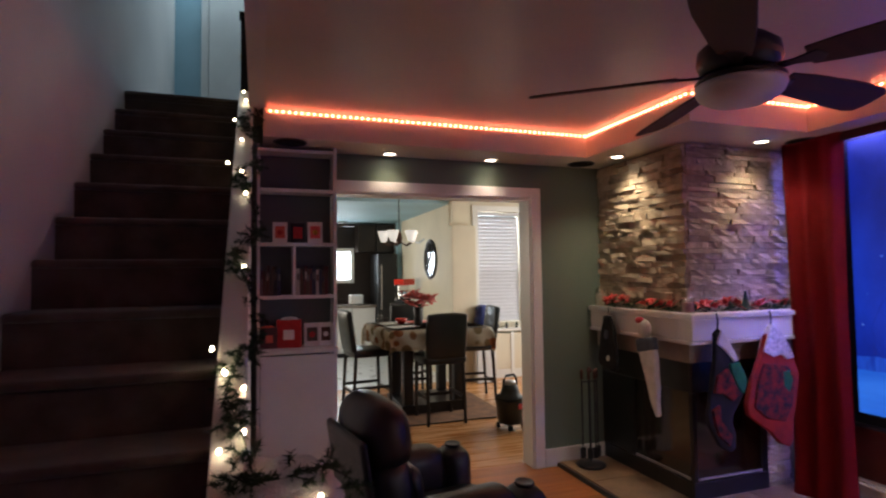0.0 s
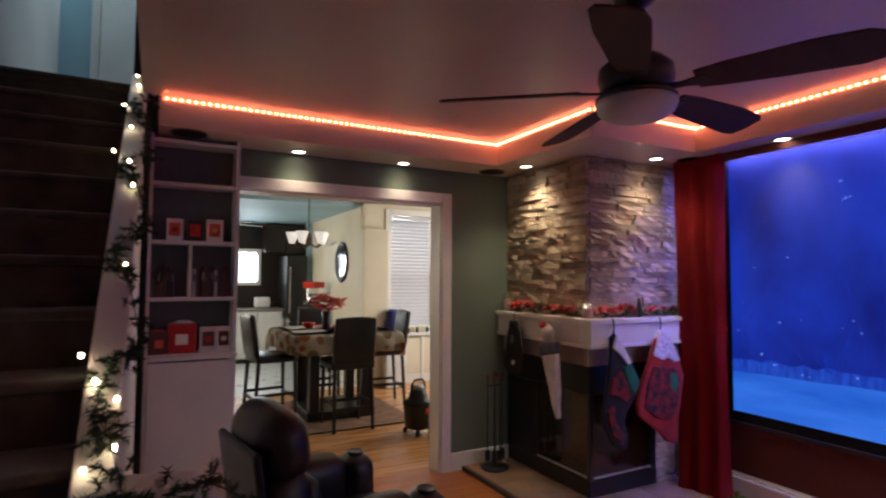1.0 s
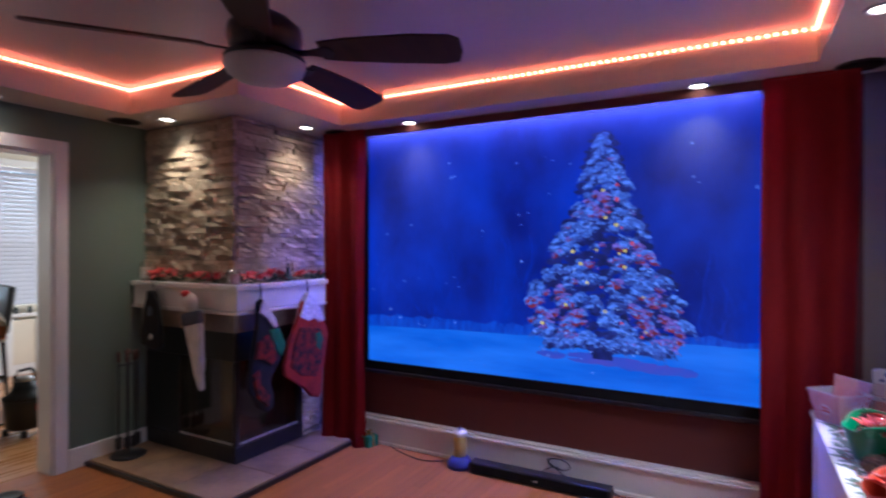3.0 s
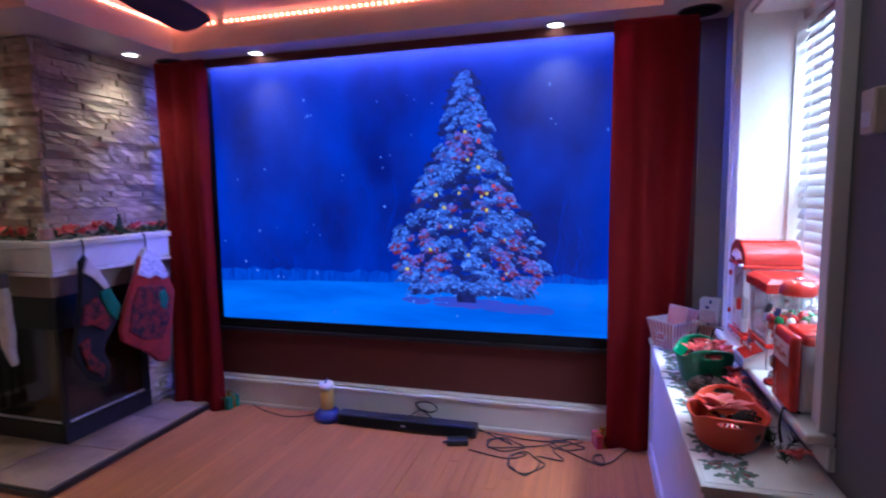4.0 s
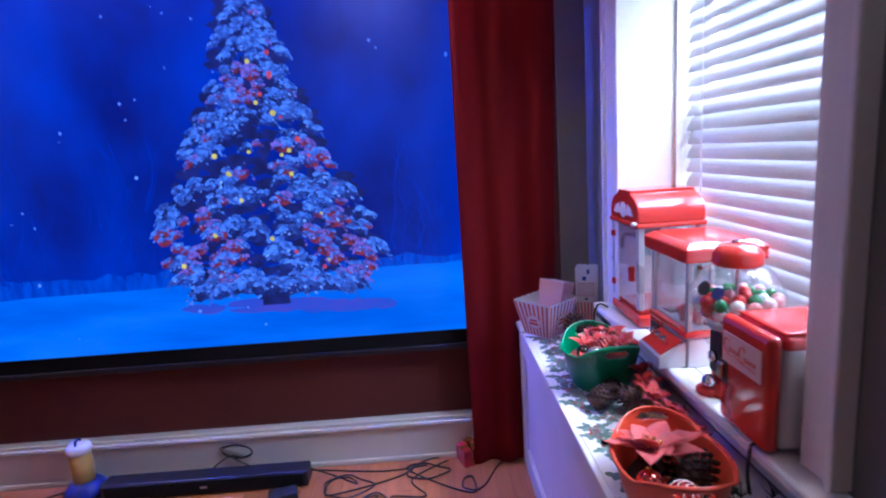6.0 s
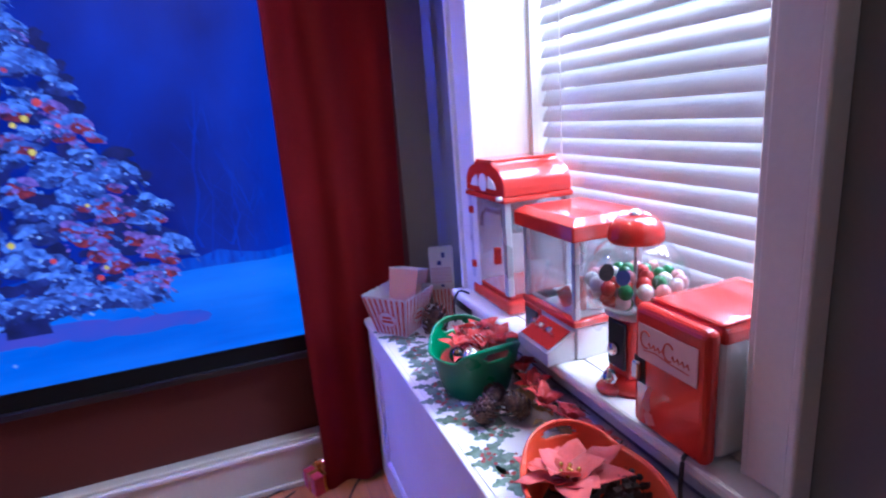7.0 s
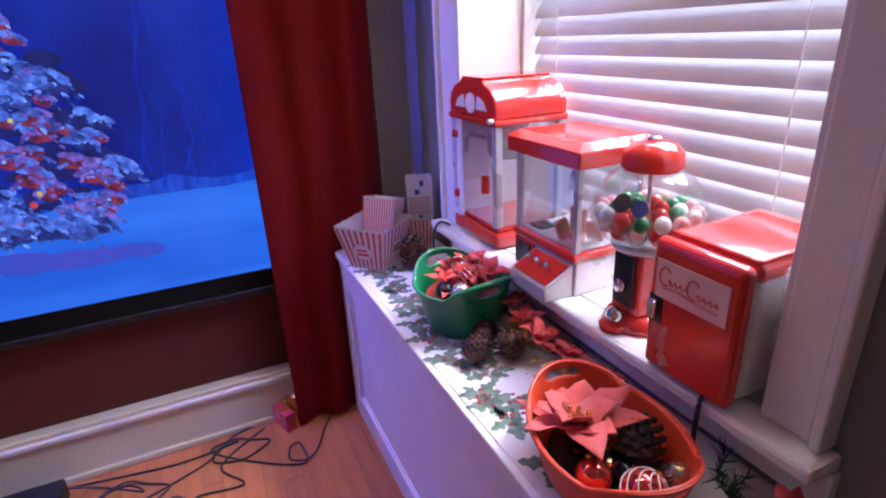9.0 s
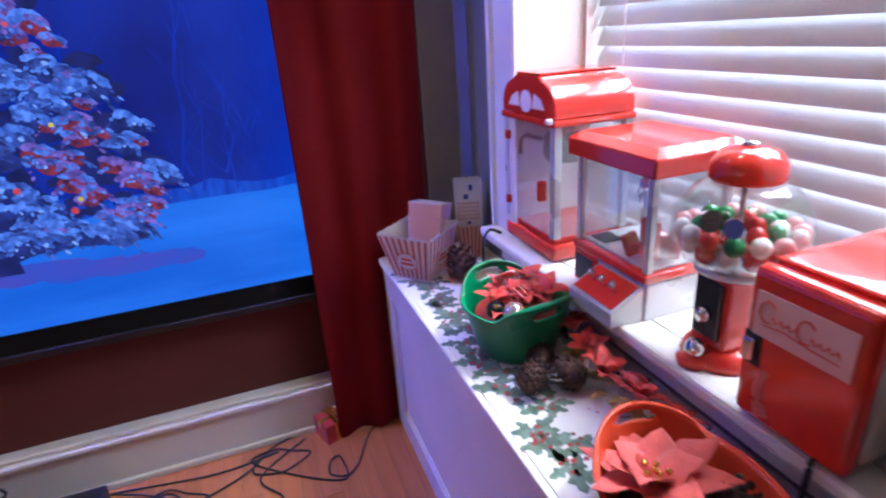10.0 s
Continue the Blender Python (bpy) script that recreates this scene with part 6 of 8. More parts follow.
part("chute_frame", box(0.034, 0.116, cd - 0.0295, cd - 0.024, 0.004, 0.074, 0.003), M["red"], claw)
part("chute_flap", box(0.046, 0.104, cd - 0.0238, cd - 0.020, 0.014, 0.064), M["black"], claw)
for sx_ in (-1, 1):
    for y_ in (-cd + 0.006, cd - 0.036):
        part("post", box(sx_ * (cw - 0.008) - 0.007, sx_ * (cw - 0.008) + 0.007, y_ - 0.006, y_ + 0.008, 0.0925, 0.268, 0.002), M["silver"], claw, "silver post")
for a in ((-cw + 0.004, -cw + 0.006, -cd + 0.016, cd - 0.046), (cw - 0.006, cw - 0.004, -cd + 0.016, cd - 0.046), (-cw + 0.017, cw - 0.017, cd - 0.034, cd - 0.032), (-cw + 0.017, cw - 0.017, -cd + 0.004, -cd + 0.006)):
    part("clear_panel", box(*a, 0.0965, 0.268), M["claw_clear"], claw)
part("lid", box(-cw - 0.018, cw + 0.018, -cd - 0.012, cd - 0.012, 0.2685, 0.302, 0.004), M["red"], claw, "glossy red lid")
b = box(-cw - 0.016, cw + 0.016, -cd - 0.010, cd - 0.014, 0.3022, 0.315)
for v in b.verts:
    if v.co.z > 0.31:
        v.co.x *= 0.84
        v.co.y = (v.co.y + 0.012) * 0.80 - 0.012
part("lid_crown", b, M["red"], claw)
b2 = tube([(0.02, -0.02, 0.266), (0.02, -0.02, 0.22)], 0.006, 8)
ball(0.014, (0.02, -0.02, 0.215), bm=b2, u=10, v=8)
for k in range(3):
    a = 2.1 * k
    tube([(0.02, -0.02, 0.21), (0.02 + 0.022 * math.cos(a), -0.02 + 0.022 * math.sin(a), 0.195), (0.02 + 0.012 * math.cos(a), -0.02 + 0.012 * math.sin(a), 0.17)], 0.003, 6, bm=b2)
part("grabber", b2, M["chrome"], claw, "chrome grabber", True)
for i, (x_, y_, w_) in enumerate(((-0.06, 0.03, 0.022), (-0.085, 0.0, 0.018), (-0.03, 0.04, 0.016), (-0.07, -0.03, 0.02), (-0.02, 0.0, 0.018))):
    b = box(-w_, w_, -0.008, 0.008, 0.0, 0.045 if i else 0.075, 0.004)
    b.transform(pose(x_, y_, 0.097, 12 * (i % 2), 10 * (i % 3), 40 * i))
    part("candy_pack", b, M["red_matt"] if i % 2 else M["stripe"], claw)

# ---- gumball machine ----
gx, gy = 2.492, -0.700
gum = thing("gumball_machine", "red gumball machine with a clear globe of gumballs", "gumball machine", (gx, gy, SILL))
gum.matrix_world = gum.matrix_world @ Matrix.Diagonal((1, 1, 1.085, 1))
part("foot", lathe([(0, 0), (0.066, 0), (0.068, 0.010), (0.060, 0.022), (0.052, 0.028), (0, 0.028)], 28), M["red"], gum, smooth=True)
b = prism([(-0.036, -0.036), (0.036, -0.036), (0.040, 0.0), (0.036, 0.040), (-0.036, 0.040), (-0.040, 0.0)], 0.118, m=Matrix.Translation((0, 0, 0.0285)), bevel=0.006)
part("body", b, M["red"], gum)
part("coin_plate", box(-0.026, 0.026, 0.0405, 0.048, 0.046, 0.140, 0.003), M["black"], gum, "black coin plate")
part("coin_knob", lathe([(0, 0), (0.013, 0), (0.012, 0.012), (0, 0.013)], 14, m=Matrix.Translation((0, 0.048, 0.085)) @ Matrix.Rotation(-math.pi / 2, 4, "X")), M["chrome"], gum, smooth=True)
part("dispenser_lip", lathe([(0.0, 0.0), (0.026, 0.0), (0.028, 0.010), (0.024, 0.014), (0.0, 0.012)], 18, m=Matrix.Translation((0, 0.062, 0.001))), M["red"], gum, smooth=True)
part("dispenser_flap", ball(0.018, (0, 0.060, 0.026), u=12, v=8), M["chrome"], gum, smooth=True)
part("collar", lathe([(0.05, 0.147), (0.060, 0.150), (0.062, 0.158), (0.05, 0.160), (0, 0.159)], 28), M["silver"], gum, smooth=True)
gl = part("globe", lathe([(0.055, 0.160), (0.084, 0.173), (0.100, 0.196), (0.103, 0.215), (0.096, 0.245), (0.074, 0.275), (0.048, 0.290)], 36), M["glass"], gum, "clear globe", True)
part("lid", lathe([(0, 0.288), (0.053, 0.288), (0.056, 0.294), (0.053, 0.314), (0.040, 0.329), (0.02, 0.334), (0, 0.334)], 32), M["red"], gum, "domed red lid", True)
part("lock", lathe([(0, 0.334), (0.013, 0.334), (0.012, 0.340), (0, 0.341)], 14), M["chrome"], gum, smooth=True)
part("rod", tube([(0, 0, 0.14), (0, 0, 0.288)], 0.004, 8), M["silver"], gum)
gm = [mat("gumball_" + n_, c_, 0.25, var=0.03, bump=0.0, coat=0.3) for n_, c_ in (("white", (0.78, 0.76, 0.73)), ("green", (0.03, 0.20, 0.06)), ("red", (0.60, 0.04, 0.03)), ("white", (0.74, 0.70, 0.70)), ("pink", (0.66, 0.30, 0.30)))]
gb = bmesh.new()
bmesh.ops.create_uvsphere(gb, u_segments=12, v_segments=8, radius=0.0150)
gmesh = []
for m_ in gm:
    me = bpy.data.meshes.new("gumball")
    gb.to_mesh(me)
    me.materials.append(m_)
    for p in me.polygons:
        p.use_smooth = True
    gmesh.append(me)
gb.free()
for layer, (z_, r_, n_) in enumerate(((0.180, 0.050, 9), (0.192, 0.073, 13), (0.212, 0.084, 15), (0.216, 0.055, 10), (0.190, 0.038, 6), (0.222, 0.024, 4))):
    for k in range(n_):
        a = 2 * math.pi * k / n_ + layer * 0.7
        ob = new("gumball", rr.choice(gmesh))
        ob.parent = gl
        ob.matrix_basis = Matrix.Translation((r_ * math.cos(a), r_ * math.sin(a), z_ + rr.uniform(-0.003, 0.003)))
part("sticker", lathe([(0, 0), (0.014, 0), (0.014, 0.0015), (0, 0.0015)], 14, m=Matrix.Rotation(-math.pi / 2, 4, "X")), M["blue_print"], gum).matrix_basis = pose(-0.052, 0.072, 0.240, 30, 0, 35)
part("sticker", lathe([(0, 0), (0.016, 0), (0.016, 0.0015), (0, 0.0015)], 14), M["cone_dark"], gum).matrix_basis = pose(-0.030, 0.092, 0.248, -60, 0, 20)

# ---- mini fridge ----
fx0, fx1, fy0, fy1 = 2.212, 2.380, -0.870, -0.602
fr = thing("mini_fridge", "retro red mini fridge with a pale logo panel", "mini fridge", (0, 0, SILL))
part("cabinet", box(fx0 + 0.004, fx1 - 0.004, fy0, fy1 - 0.031, 0.004, 0.228, 0.018, seg=4), mat("fridge_grey", (0.70, 0.66, 0.64), 0.4, var=0.05), fr, "grey fridge cabinet")
part("top_cap", box(fx0, fx1, fy0 + 0.02, fy1 - 0.0315, 0.205, 0.238, 0.014, seg=4), M["red"], fr, "glossy red top")
door = part("door", box(fx0, fx1, fy1 - 0.031, fy1, 0.004, 0.238, 0.014, seg=4), M["red"], fr, "glossy red door")
part("logo_panel", box(fx0 + 0.018, fx1 - 0.016, fy1 + 0.0002, fy1 + 0.0022, 0.140, 0.206, 0.0008), mat("pink_panel", (0.78, 0.55, 0.52), 0.35, var=0.03), door, "pale pink logo panel")
b = bmesh.new()


def ribbon(points, r):
    tube([(fx1 - 0.024 - u * 0.118, fy1 + 0.0030, 0.143 + v * 0.060) for u, v in points], r, 5, bm=b)


for u0, w_ in ((0.10, 0.10), (0.56, 0.10)):
    ribbon([(u0 + w_ * math.cos(q), 0.62 - 0.35 * u0 * 0.3 + 0.26 * math.sin(q)) for q in [0.6 + i * 0.42 for i in range(12)]], 0.0016)
    ribbon([(u0 + 0.05 + 0.030 * i + 0.012 * math.cos(i * 2.1), 0.50 - 0.1 * u0 + 0.085 * math.sin(i * 2.1)) for i in range(12)], 0.0013)
ribbon([(0.06, 0.26), (0.3, 0.33), (0.6, 0.25), (0.94, 0.22)], 0.0010)
part("logo_swirl", b, M["stripe"], door, "abstract red swirls")
part("latch_recess", box(fx1 - 0.034, fx1 - 0.006, fy1 + 0.0002, fy1 + 0.0016, 0.092, 0.142, 0.0006), M["black"], door, "black latch recess")
part("latch", box(fx1 - 0.028, fx1 - 0.010, fy1 + 0.0003, fy1 + 0.012, 0.100, 0.135, 0.004), M["chrome"], door, "chrome latch")
b = bmesh.new()
tube([(fx1 - 0.050 + 0.012 * math.sin(z * 40), fy1 + 0.0012, 0.02 + z) for z in [i * 0.009 for i in range(9)]], 0.012, 8, bm=b, taper=0.4)
for v in b.verts:
    v.co.y = fy1 + 0.0004 + (v.co.y - fy1) * 0.08
part("bottle_print", b, mat("pale_red_print", (0.62, 0.16, 0.12), 0.3, var=0.05), door)
b = box(fx0 + 0.006, fx1 - 0.006, fy0 + 0.03, fy1 - 0.034, 0.2385, 0.2405)
bmesh.ops.subdivide_edges(b, edges=[e for e in b.edges if e.calc_length() > 0.05], cuts=14, use_grid_fill=True)
for v in b.verts:
    v.co.z += 0.0014 * (1 + math.sin(v.co.x * 36 + 2.2 * math.sin(v.co.y * 16))) * min(1, (fy1 - 0.034 - v.co.y) / 0.04)
part("top_film", b, M["red"], fr, "rippled glossy film on the lid", True)
part("back_grille", box(fx0 + 0.02, fx1 - 0.02, fy0 - 0.012, fy0 - 0.001, 0.03, 0.22, 0.003), M["rubber"], fr)
for x_ in (fx0 + 0.03, fx1 - 0.03):
    for y_ in (fy0 + 0.04, fy1 - 0.03):
        part("rubber_foot", box(x_ - 0.01, x_ + 0.01, y_ - 0.01, y_ + 0.01, 0, 0.004), M["rubber"], fr)
pk = thing("plastic_packet", "clear plastic packet tucked beside the fridge", "packet", (2.192, -0.745, SILL))
b = box(-0.010, 0.010, -0.085, 0.075, 0.0, 0.232)
bmesh.ops.subdivide_edges(b, edges=[e for e in b.edges if e.calc_length() > 0.05], cuts=7, use_grid_fill=True)
for v in b.verts:
    v.co.x += 0.006 * noise.noise(v.co * 24)
    v.co.z += 0.010 * noise.noise(v.co * 13) * (v.co.z > 0.15)
part("film", b, M["hazy"], pk)
part("card_insert", box(-0.004, 0.004, -0.075, 0.065, 0.006, 0.19), M["paper"], pk)
cable("black cord hanging from the window stool", [(2.255, -0.61, SILL + 0.004), (2.250, -0.598, SILL + 0.002), (2.247, -0.592, SILL - 0.05), (2.250, -0.60, SILL - 0.10)], 0.004)
cable("black cord beside the popcorn machine", [(3.205, -0.63, SILL + 0.006), (3.23, -0.605, SILL + 0.012), (3.245, -0.590, SILL - 0.03), (3.25, -0.592, SILL - 0.10)], 0.004)

# ---- stair ----
RISE, RUN = LZ / 15, 0.222
stair = tagged(new("stair"), "straight stair with dark brown carpet", "stair", kind="structure")
steps = [(3.66, 0.0), (3.66, LZ - 0.03)]
for i in range(15, 0, -1):
    y0 = 3.642 - (15 - i) * RUN
    steps += [(y0, i * RISE - 0.03), (y0, (i - 1) * RISE - (0.03 if i > 1 else 0))]
b = prism(steps, 0.636 + 0.0, m=Matrix(((0, 0, 1, XL), (1, 0, 0, 0), (0, 1, 0, 0), (0, 0, 0, 1))))
part("carcass", b, M["carpet"], stair)
for i in range(1, 16):
    y0 = 3.63 - (15 - i) * RUN
    b = box(XL + 0.002, 0.034, y0 - 0.012, y0 + RUN + (0.01 if i < 15 else 0.0), i * RISE - 0.032, i * RISE, 0.013, seg=3)
    part("tread", b, M["carpet"], stair, smooth=True)
slope_z = lambda y: LZ + 0.05 - (3.63 - y) * RISE / RUN
b = prism([(0.50, 0.0), (3.63, 0.0), (3.63, slope_z(3.63) - 0.03), (0.50, slope_z(0.50) - 0.03)], 0.066, m=Matrix(((0, 0, 1, 0.036), (1, 0, 0, 0), (0, 1, 0, 0), (0, 0, 0, 1))))
setting("stair_curb", b, M["white"], "white panelled side of the stair", "wall")
b = prism([(0.48, slope_z(0.48) - 0.028), (3.655, slope_z(3.655) - 0.028), (3.655, slope_z(3.655)), (0.48, slope_z(0.48))], 0.086, m=Matrix(((0, 0, 1, 0.027), (1, 0, 0, 0), (0, 1, 0, 0), (0, 0, 0, 1))), bevel=0.006)
setting("stair_cap", b, M["white"], "white sloping cap on the stair curb", "trim")
t = thing("newel_post", "white newel post at the landing edge", "newel post", (0.07, 3.70, LZ))
part("shaft", box(-0.035, 0.035, -0.035, 0.035, -0.02, 0.55, 0.004), M["espresso"], t)
part("cap", box(-0.045, 0.045, -0.045, 0.045, 0.551, 0.58, 0.006), M["espresso"], t)

# draped white fleece on the low end of the curb
fl = thing("fleece_drape", "white fleece draped over the stair newel", "fleece", (0.19, 1.56, 0))
b = bmesh.new()
rings = []
for j in range(9):
    f = j / 8
    ring = []
    for i in range(30):
        a = 2 * math.pi * i / 30
        r = (0.02 + 0.98 * math.sin(f * math.pi / 2) ** 0.8)
        wob = 1 + 0.06 * math.sin(5 * a + j) + 0.04 * math.sin(9 * a - j)
        ring.append(b.verts.new((0.17 * r * wob * math.cos(a), 0.15 * r * wob * math.sin(a), 0.985 - 0.06 * (1 - math.cos(f * 1.5)) - 0.30 * max(0, f - 0.55) ** 1.2 + 0.012 * math.sin(3 * a + 2 * j))))
    rings.append(ring)
for a, c in zip(rings, rings[1:]):
    for i in range(30):
        b.faces.new((a[i], c[i], c[(i + 1) % 30], a[(i + 1) % 30]))
b.faces.new(rings[0])
bmesh.ops.recalc_face_normals(b, faces=b.faces[:])
part("cloth", b, M["snow_cloth"], fl, smooth=True)
part("pedestal", box(-0.07, 0.07, -0.07, 0.07, 0.0, 0.93, 0.006), M["white"], fl, "white newel pedestal")

# garland with fairy lights wound down the curb
gs = thing("stair_garland", "dark pine garland with warm fairy lights down the stair", "garland", (0, 0, 0))
rg = random.Random(31)
gpts = []
for k in range(60):
    f = k / 59
    y = 3.58 - 2.06 * f
    side = math.sin(f * 26)
    gpts.append(Vector((0.100 + 0.040 * side, y, slope_z(y) + 0.010 + 0.03 * max(0, math.cos(f * 26)) - 0.07 * max(0, side))))
for k in range(1, 14):
    f = k / 13
    gpts.append(Vector((0.06 + 0.30 * f, 1.50 - 0.06 * f, 1.01 - 0.05 * f - 0.03 * math.sin(f * 6))))
b = bmesh.new()
for i, p in enumerate(gpts):
    nx_ = gpts[min(i + 1, len(gpts) - 1)] - gpts[max(i - 1, 0)]
    thick = 0.5 + 0.5 * abs(math.sin(i * 0.42)) + (0.2 if i > 55 else 0)
    if i > 62 and i % 3:
        continue
    for _ in range(int(2 + 4 * thick * (0.6 + i / 60))):
        sprig(rg, 0.034, b, p + Vector((rg.gauss(0, 0.012), rg.gauss(0, 0.012), rg.gauss(0, 0.012))), nx_.normalized() * 0.6 + Vector((rg.gauss(0, 0.8), rg.gauss(0, 0.8), rg.gauss(0, 0.5))), n=34, width=0.0016)
g = part("greenery", b, M["pine"], gs, "dark green needles")
part("wire", tube([p + Vector((0, 0, 0.004)) for p in gpts], 0.0022, 5), M["cord"], gs)
bulb_me = bpy.data.meshes.new("fairy_bulb")
bb = ball(0.0058, u=10, v=8, scale=(1, 1, 1.4))
bb.to_mesh(bulb_me)
bb.free()
bulb_me.materials.append(M["bulb"])
for p in bulb_me.polygons:
    p.use_smooth = True
for x_, y_, z_ in ((0.070, 3.462, 2.520), (0.060, 3.52, 2.59), (0.018, 3.220, 2.334), (0.061, 3.020, 2.179), (0.005, 2.804, 2.013), (0.069, 2.741, 1.964), (0.090, 2.578, 1.838), (0.094, 2.154, 1.511), (0.085, 2.19, 1.50),
                   (0.012, 1.831, 1.261), (0.053, 1.753, 1.201), (0.050, 1.765, 1.203), (0.104, 1.703, 1.163), (0.108, 1.587, 1.073), (0.051, 1.546, 1.042), (0.285, 1.422, 0.946)):
    ob = new("fairy_bulb", bulb_me)
    ob.parent = gs
    ob.matrix_world = Matrix.Translation((x_, y_, z_))

# door seen on the upper landing
door = tagged(new("door_1"), "white panelled door on the upper landing", "door", kind="structure")
part("leaf", box(-0.30, 0.045, 5.54, 5.58, LZ, LZ + 2.0, 0.004), M["white"], door)
part("casing", box(-0.37, -0.305, 5.56, 5.597, LZ, LZ + 2.07, 0.004), M["white"], door)
part("door_handle", lathe([(0, 0), (0.025, 0), (0.028, 0.02), (0.02, 0.04), (0, 0.045)], 14, m=Matrix.Translation((0.0, 5.538, LZ + 1.0)) @ Matrix.Rotation(math.pi / 2, 4, "X")), M["gold"], door, "brass handle", True)

# ---- bookcase ----
bk = thing("bookcase", "built-in white bookcase with open shelves above a cupboard", "bookcase", (0, 0, 0))
KX0, KX1, KY0 = 0.135, 0.628, 3.635
part("back_panel", box(KX0 + 0.02, KX1 - 0.024, YB - 0.012, YB - 0.002, 1.0, SOFFIT - 0.002), M["shelf_back"], bk, "dark painted back")
part("side_panel", box(KX0, KX0 + 0.018, KY0, YB - 0.002, 0, SOFFIT - 0.002), M["white"], bk)
part("side_panel", box(KX1 - 0.022, KX1, KY0, YB - 0.002, 0, SOFFIT - 0.002), M["white"], bk)
SH = (1.02, 1.35, 1.685, 2.03, 2.285)
for z in SH:
    part("shelf", box(KX0 + 0.019, KX1 - 0.023, KY0 + 0.002, YB - 0.013, z - 0.022, z, 0.002), M["white"], bk)
part("divider", box(0.352, 0.370, KY0 + 0.006, YB - 0.013, SH[1] + 0.001, SH[2] - 0.023), M["white"], bk)
part("counter", box(KX0 - 0.0, KX1 + 0.012, KY0 - 0.03, KY0 - 0.001, 0.985, 1.012, 0.004), M["white"], bk)
d = part("cupboard_door", box(KX0 + 0.02, KX1 - 0.024, KY0 - 0.016, KY0 + 0.002, 0.09, 0.975, 0.003), M["white"], bk)
part("plinth", box(KX0 + 0.019, KX1 - 0.023, KY0 + 0.012, KY0 + 0.03, 0.0, 0.085), M["white"], bk)

rb = random.Random(8)
book_cols = [mat("book_" + n_, c_, 0.6, var=0.12, scale=20) for n_, c_ in (("black", (0.015, 0.015, 0.018)), ("grey", (0.12, 0.12, 0.13)), ("navy", (0.02, 0.025, 0.06)), ("brown", (0.08, 0.045, 0.03)), ("white", (0.45, 0.43, 0.42)), ("maroon", (0.10, 0.02, 0.02)))]


def row_of_books(x0, x1, z, hmin, hmax):
    x = x0
    while x < x1 - 0.02:
        w, h_ = rb.uniform(0.011, 0.026), rb.uniform(hmin, hmax)
        t = thing("book", "upright book or disc case on the bookcase shelf", "book", (x + w / 2, 3.69, z), 0, "books and cases on the shelves", (0, rb.choice((0, 0, 0, 4))))
        part("cover", box(-w / 2, w / 2, -0.035, 0.07, 0, h_, 0.0015), rb.choice(book_cols), t)
        part("spine_label", box(-w / 2 * 0.7, w / 2 * 0.7, -0.0365, -0.0352, h_ * 0.55, h_ * 0.8), rb.choice(book_cols), t)
        x += w + 0.001


row_of_books(KX0 + 0.022, 0.29, SH[1], 0.15, 0.20)
row_of_books(0.374, 0.58, SH[1], 0.15, 0.19)


def framed_card(label, x, z, w, h_, m1, m2):
    t = thing("greeting_card", label, "card", (x, 3.68, z), 0, "cards on the shelf", (-8, 0))
    part("card", box(-w / 2, w / 2, -0.004, 0.004, 0, h_, 0.001), m1, t)
    part("picture", box(-w * 0.34, w * 0.34, -0.006, -0.0042, h_ * 0.22, h_ * 0.8, 0.0), m2, t)
    part("ornament_shape", ball(w * 0.2, (0, -0.0075, h_ * 0.5), u=10, v=6, scale=(1, 0.15, 1)), rb.choice((M["red_matt"], M["paper"], M["gold"])), t)
    part("strut", box(-0.01, 0.01, 0.0045, 0.045, 0, h_ * 0.4), m1, t)


framed_card("cream card with a red print on the shelf", 0.275, SH[2], 0.09, 0.135, M["paper"], M["stripe"])
framed_card("dark card with a red print on the shelf", 0.385, SH[2], 0.085, 0.13, book_cols[0], M["red_matt"])
framed_card("pale card with a red motif on the shelf", 0.495, SH[2], 0.095, 0.14, M["paper"], M["pink"])


def gift_bag(label, x, z, w, h_, m1, m2):
    t = thing("gift_bag", label, "gift bag", (x, 3.70, z), rb.uniform(-8, 8), "gift bags on the shelf")
    b = box(-w / 2, w / 2, -0.045, 0.045, 0, h_)
    bmesh.ops.subdivide_edges(b, edges=b.edges[:], cuts=3, use_grid_fill=True)
    for v in b.verts:
        v.co.x += 0.006 * noise.noise(v.co * 25)
        v.co.y += 0.006 * noise.noise(v.co * 21 + Vector((3, 1, 0)))
    part("bag", b, m1, t)
    part("tissue", ball(w * 0.36, (0, 0, h_), u=10, v=6, scale=(1.1, 0.6, 0.35)), m2, t)
    part("tag", box(-w * 0.22, w * 0.22, -0.054, -0.052, h_ * 0.3, h_ * 0.65), m2, t)


gift_bag("dark red gift bag on the shelf", 0.205, SH[0], 0.10, 0.13, book_cols[5], M["stripe"])
gift_bag("bright red gift bag with white tissue on the shelf", 0.335, SH[0], 0.15, 0.175, M["red_matt"], M["paper"])
framed_card("silver framed holiday picture on the shelf", 0.475, SH[0], 0.10, 0.15, M["wall_grey"], book_cols[3])
framed_card("cream framed holiday picture on the shelf", 0.562, SH[0], 0.085, 0.15, M["paper"], M["cone"])
t = thing("figurine", "small pale figurine on the shelf", "ornament", (0.30, 3.72, SH[0]))
part("body", lathe([(0, 0), (0.018, 0), (0.020, 0.02), (0.012, 0.06), (0.014, 0.08), (0, 0.1)], 14), M["paper"], t, smooth=True)

# ---- recliner ----
rec = thing("recliner", "black leather recliner with padded back and cup holder", "recliner", (0.80, 2.42, 0), 6)
rec.matrix_world = pose(0.88, 2.40, 0, 0, 0, 10) @ Matrix.Diagonal((0.80, 0.90, 0.90, 1))


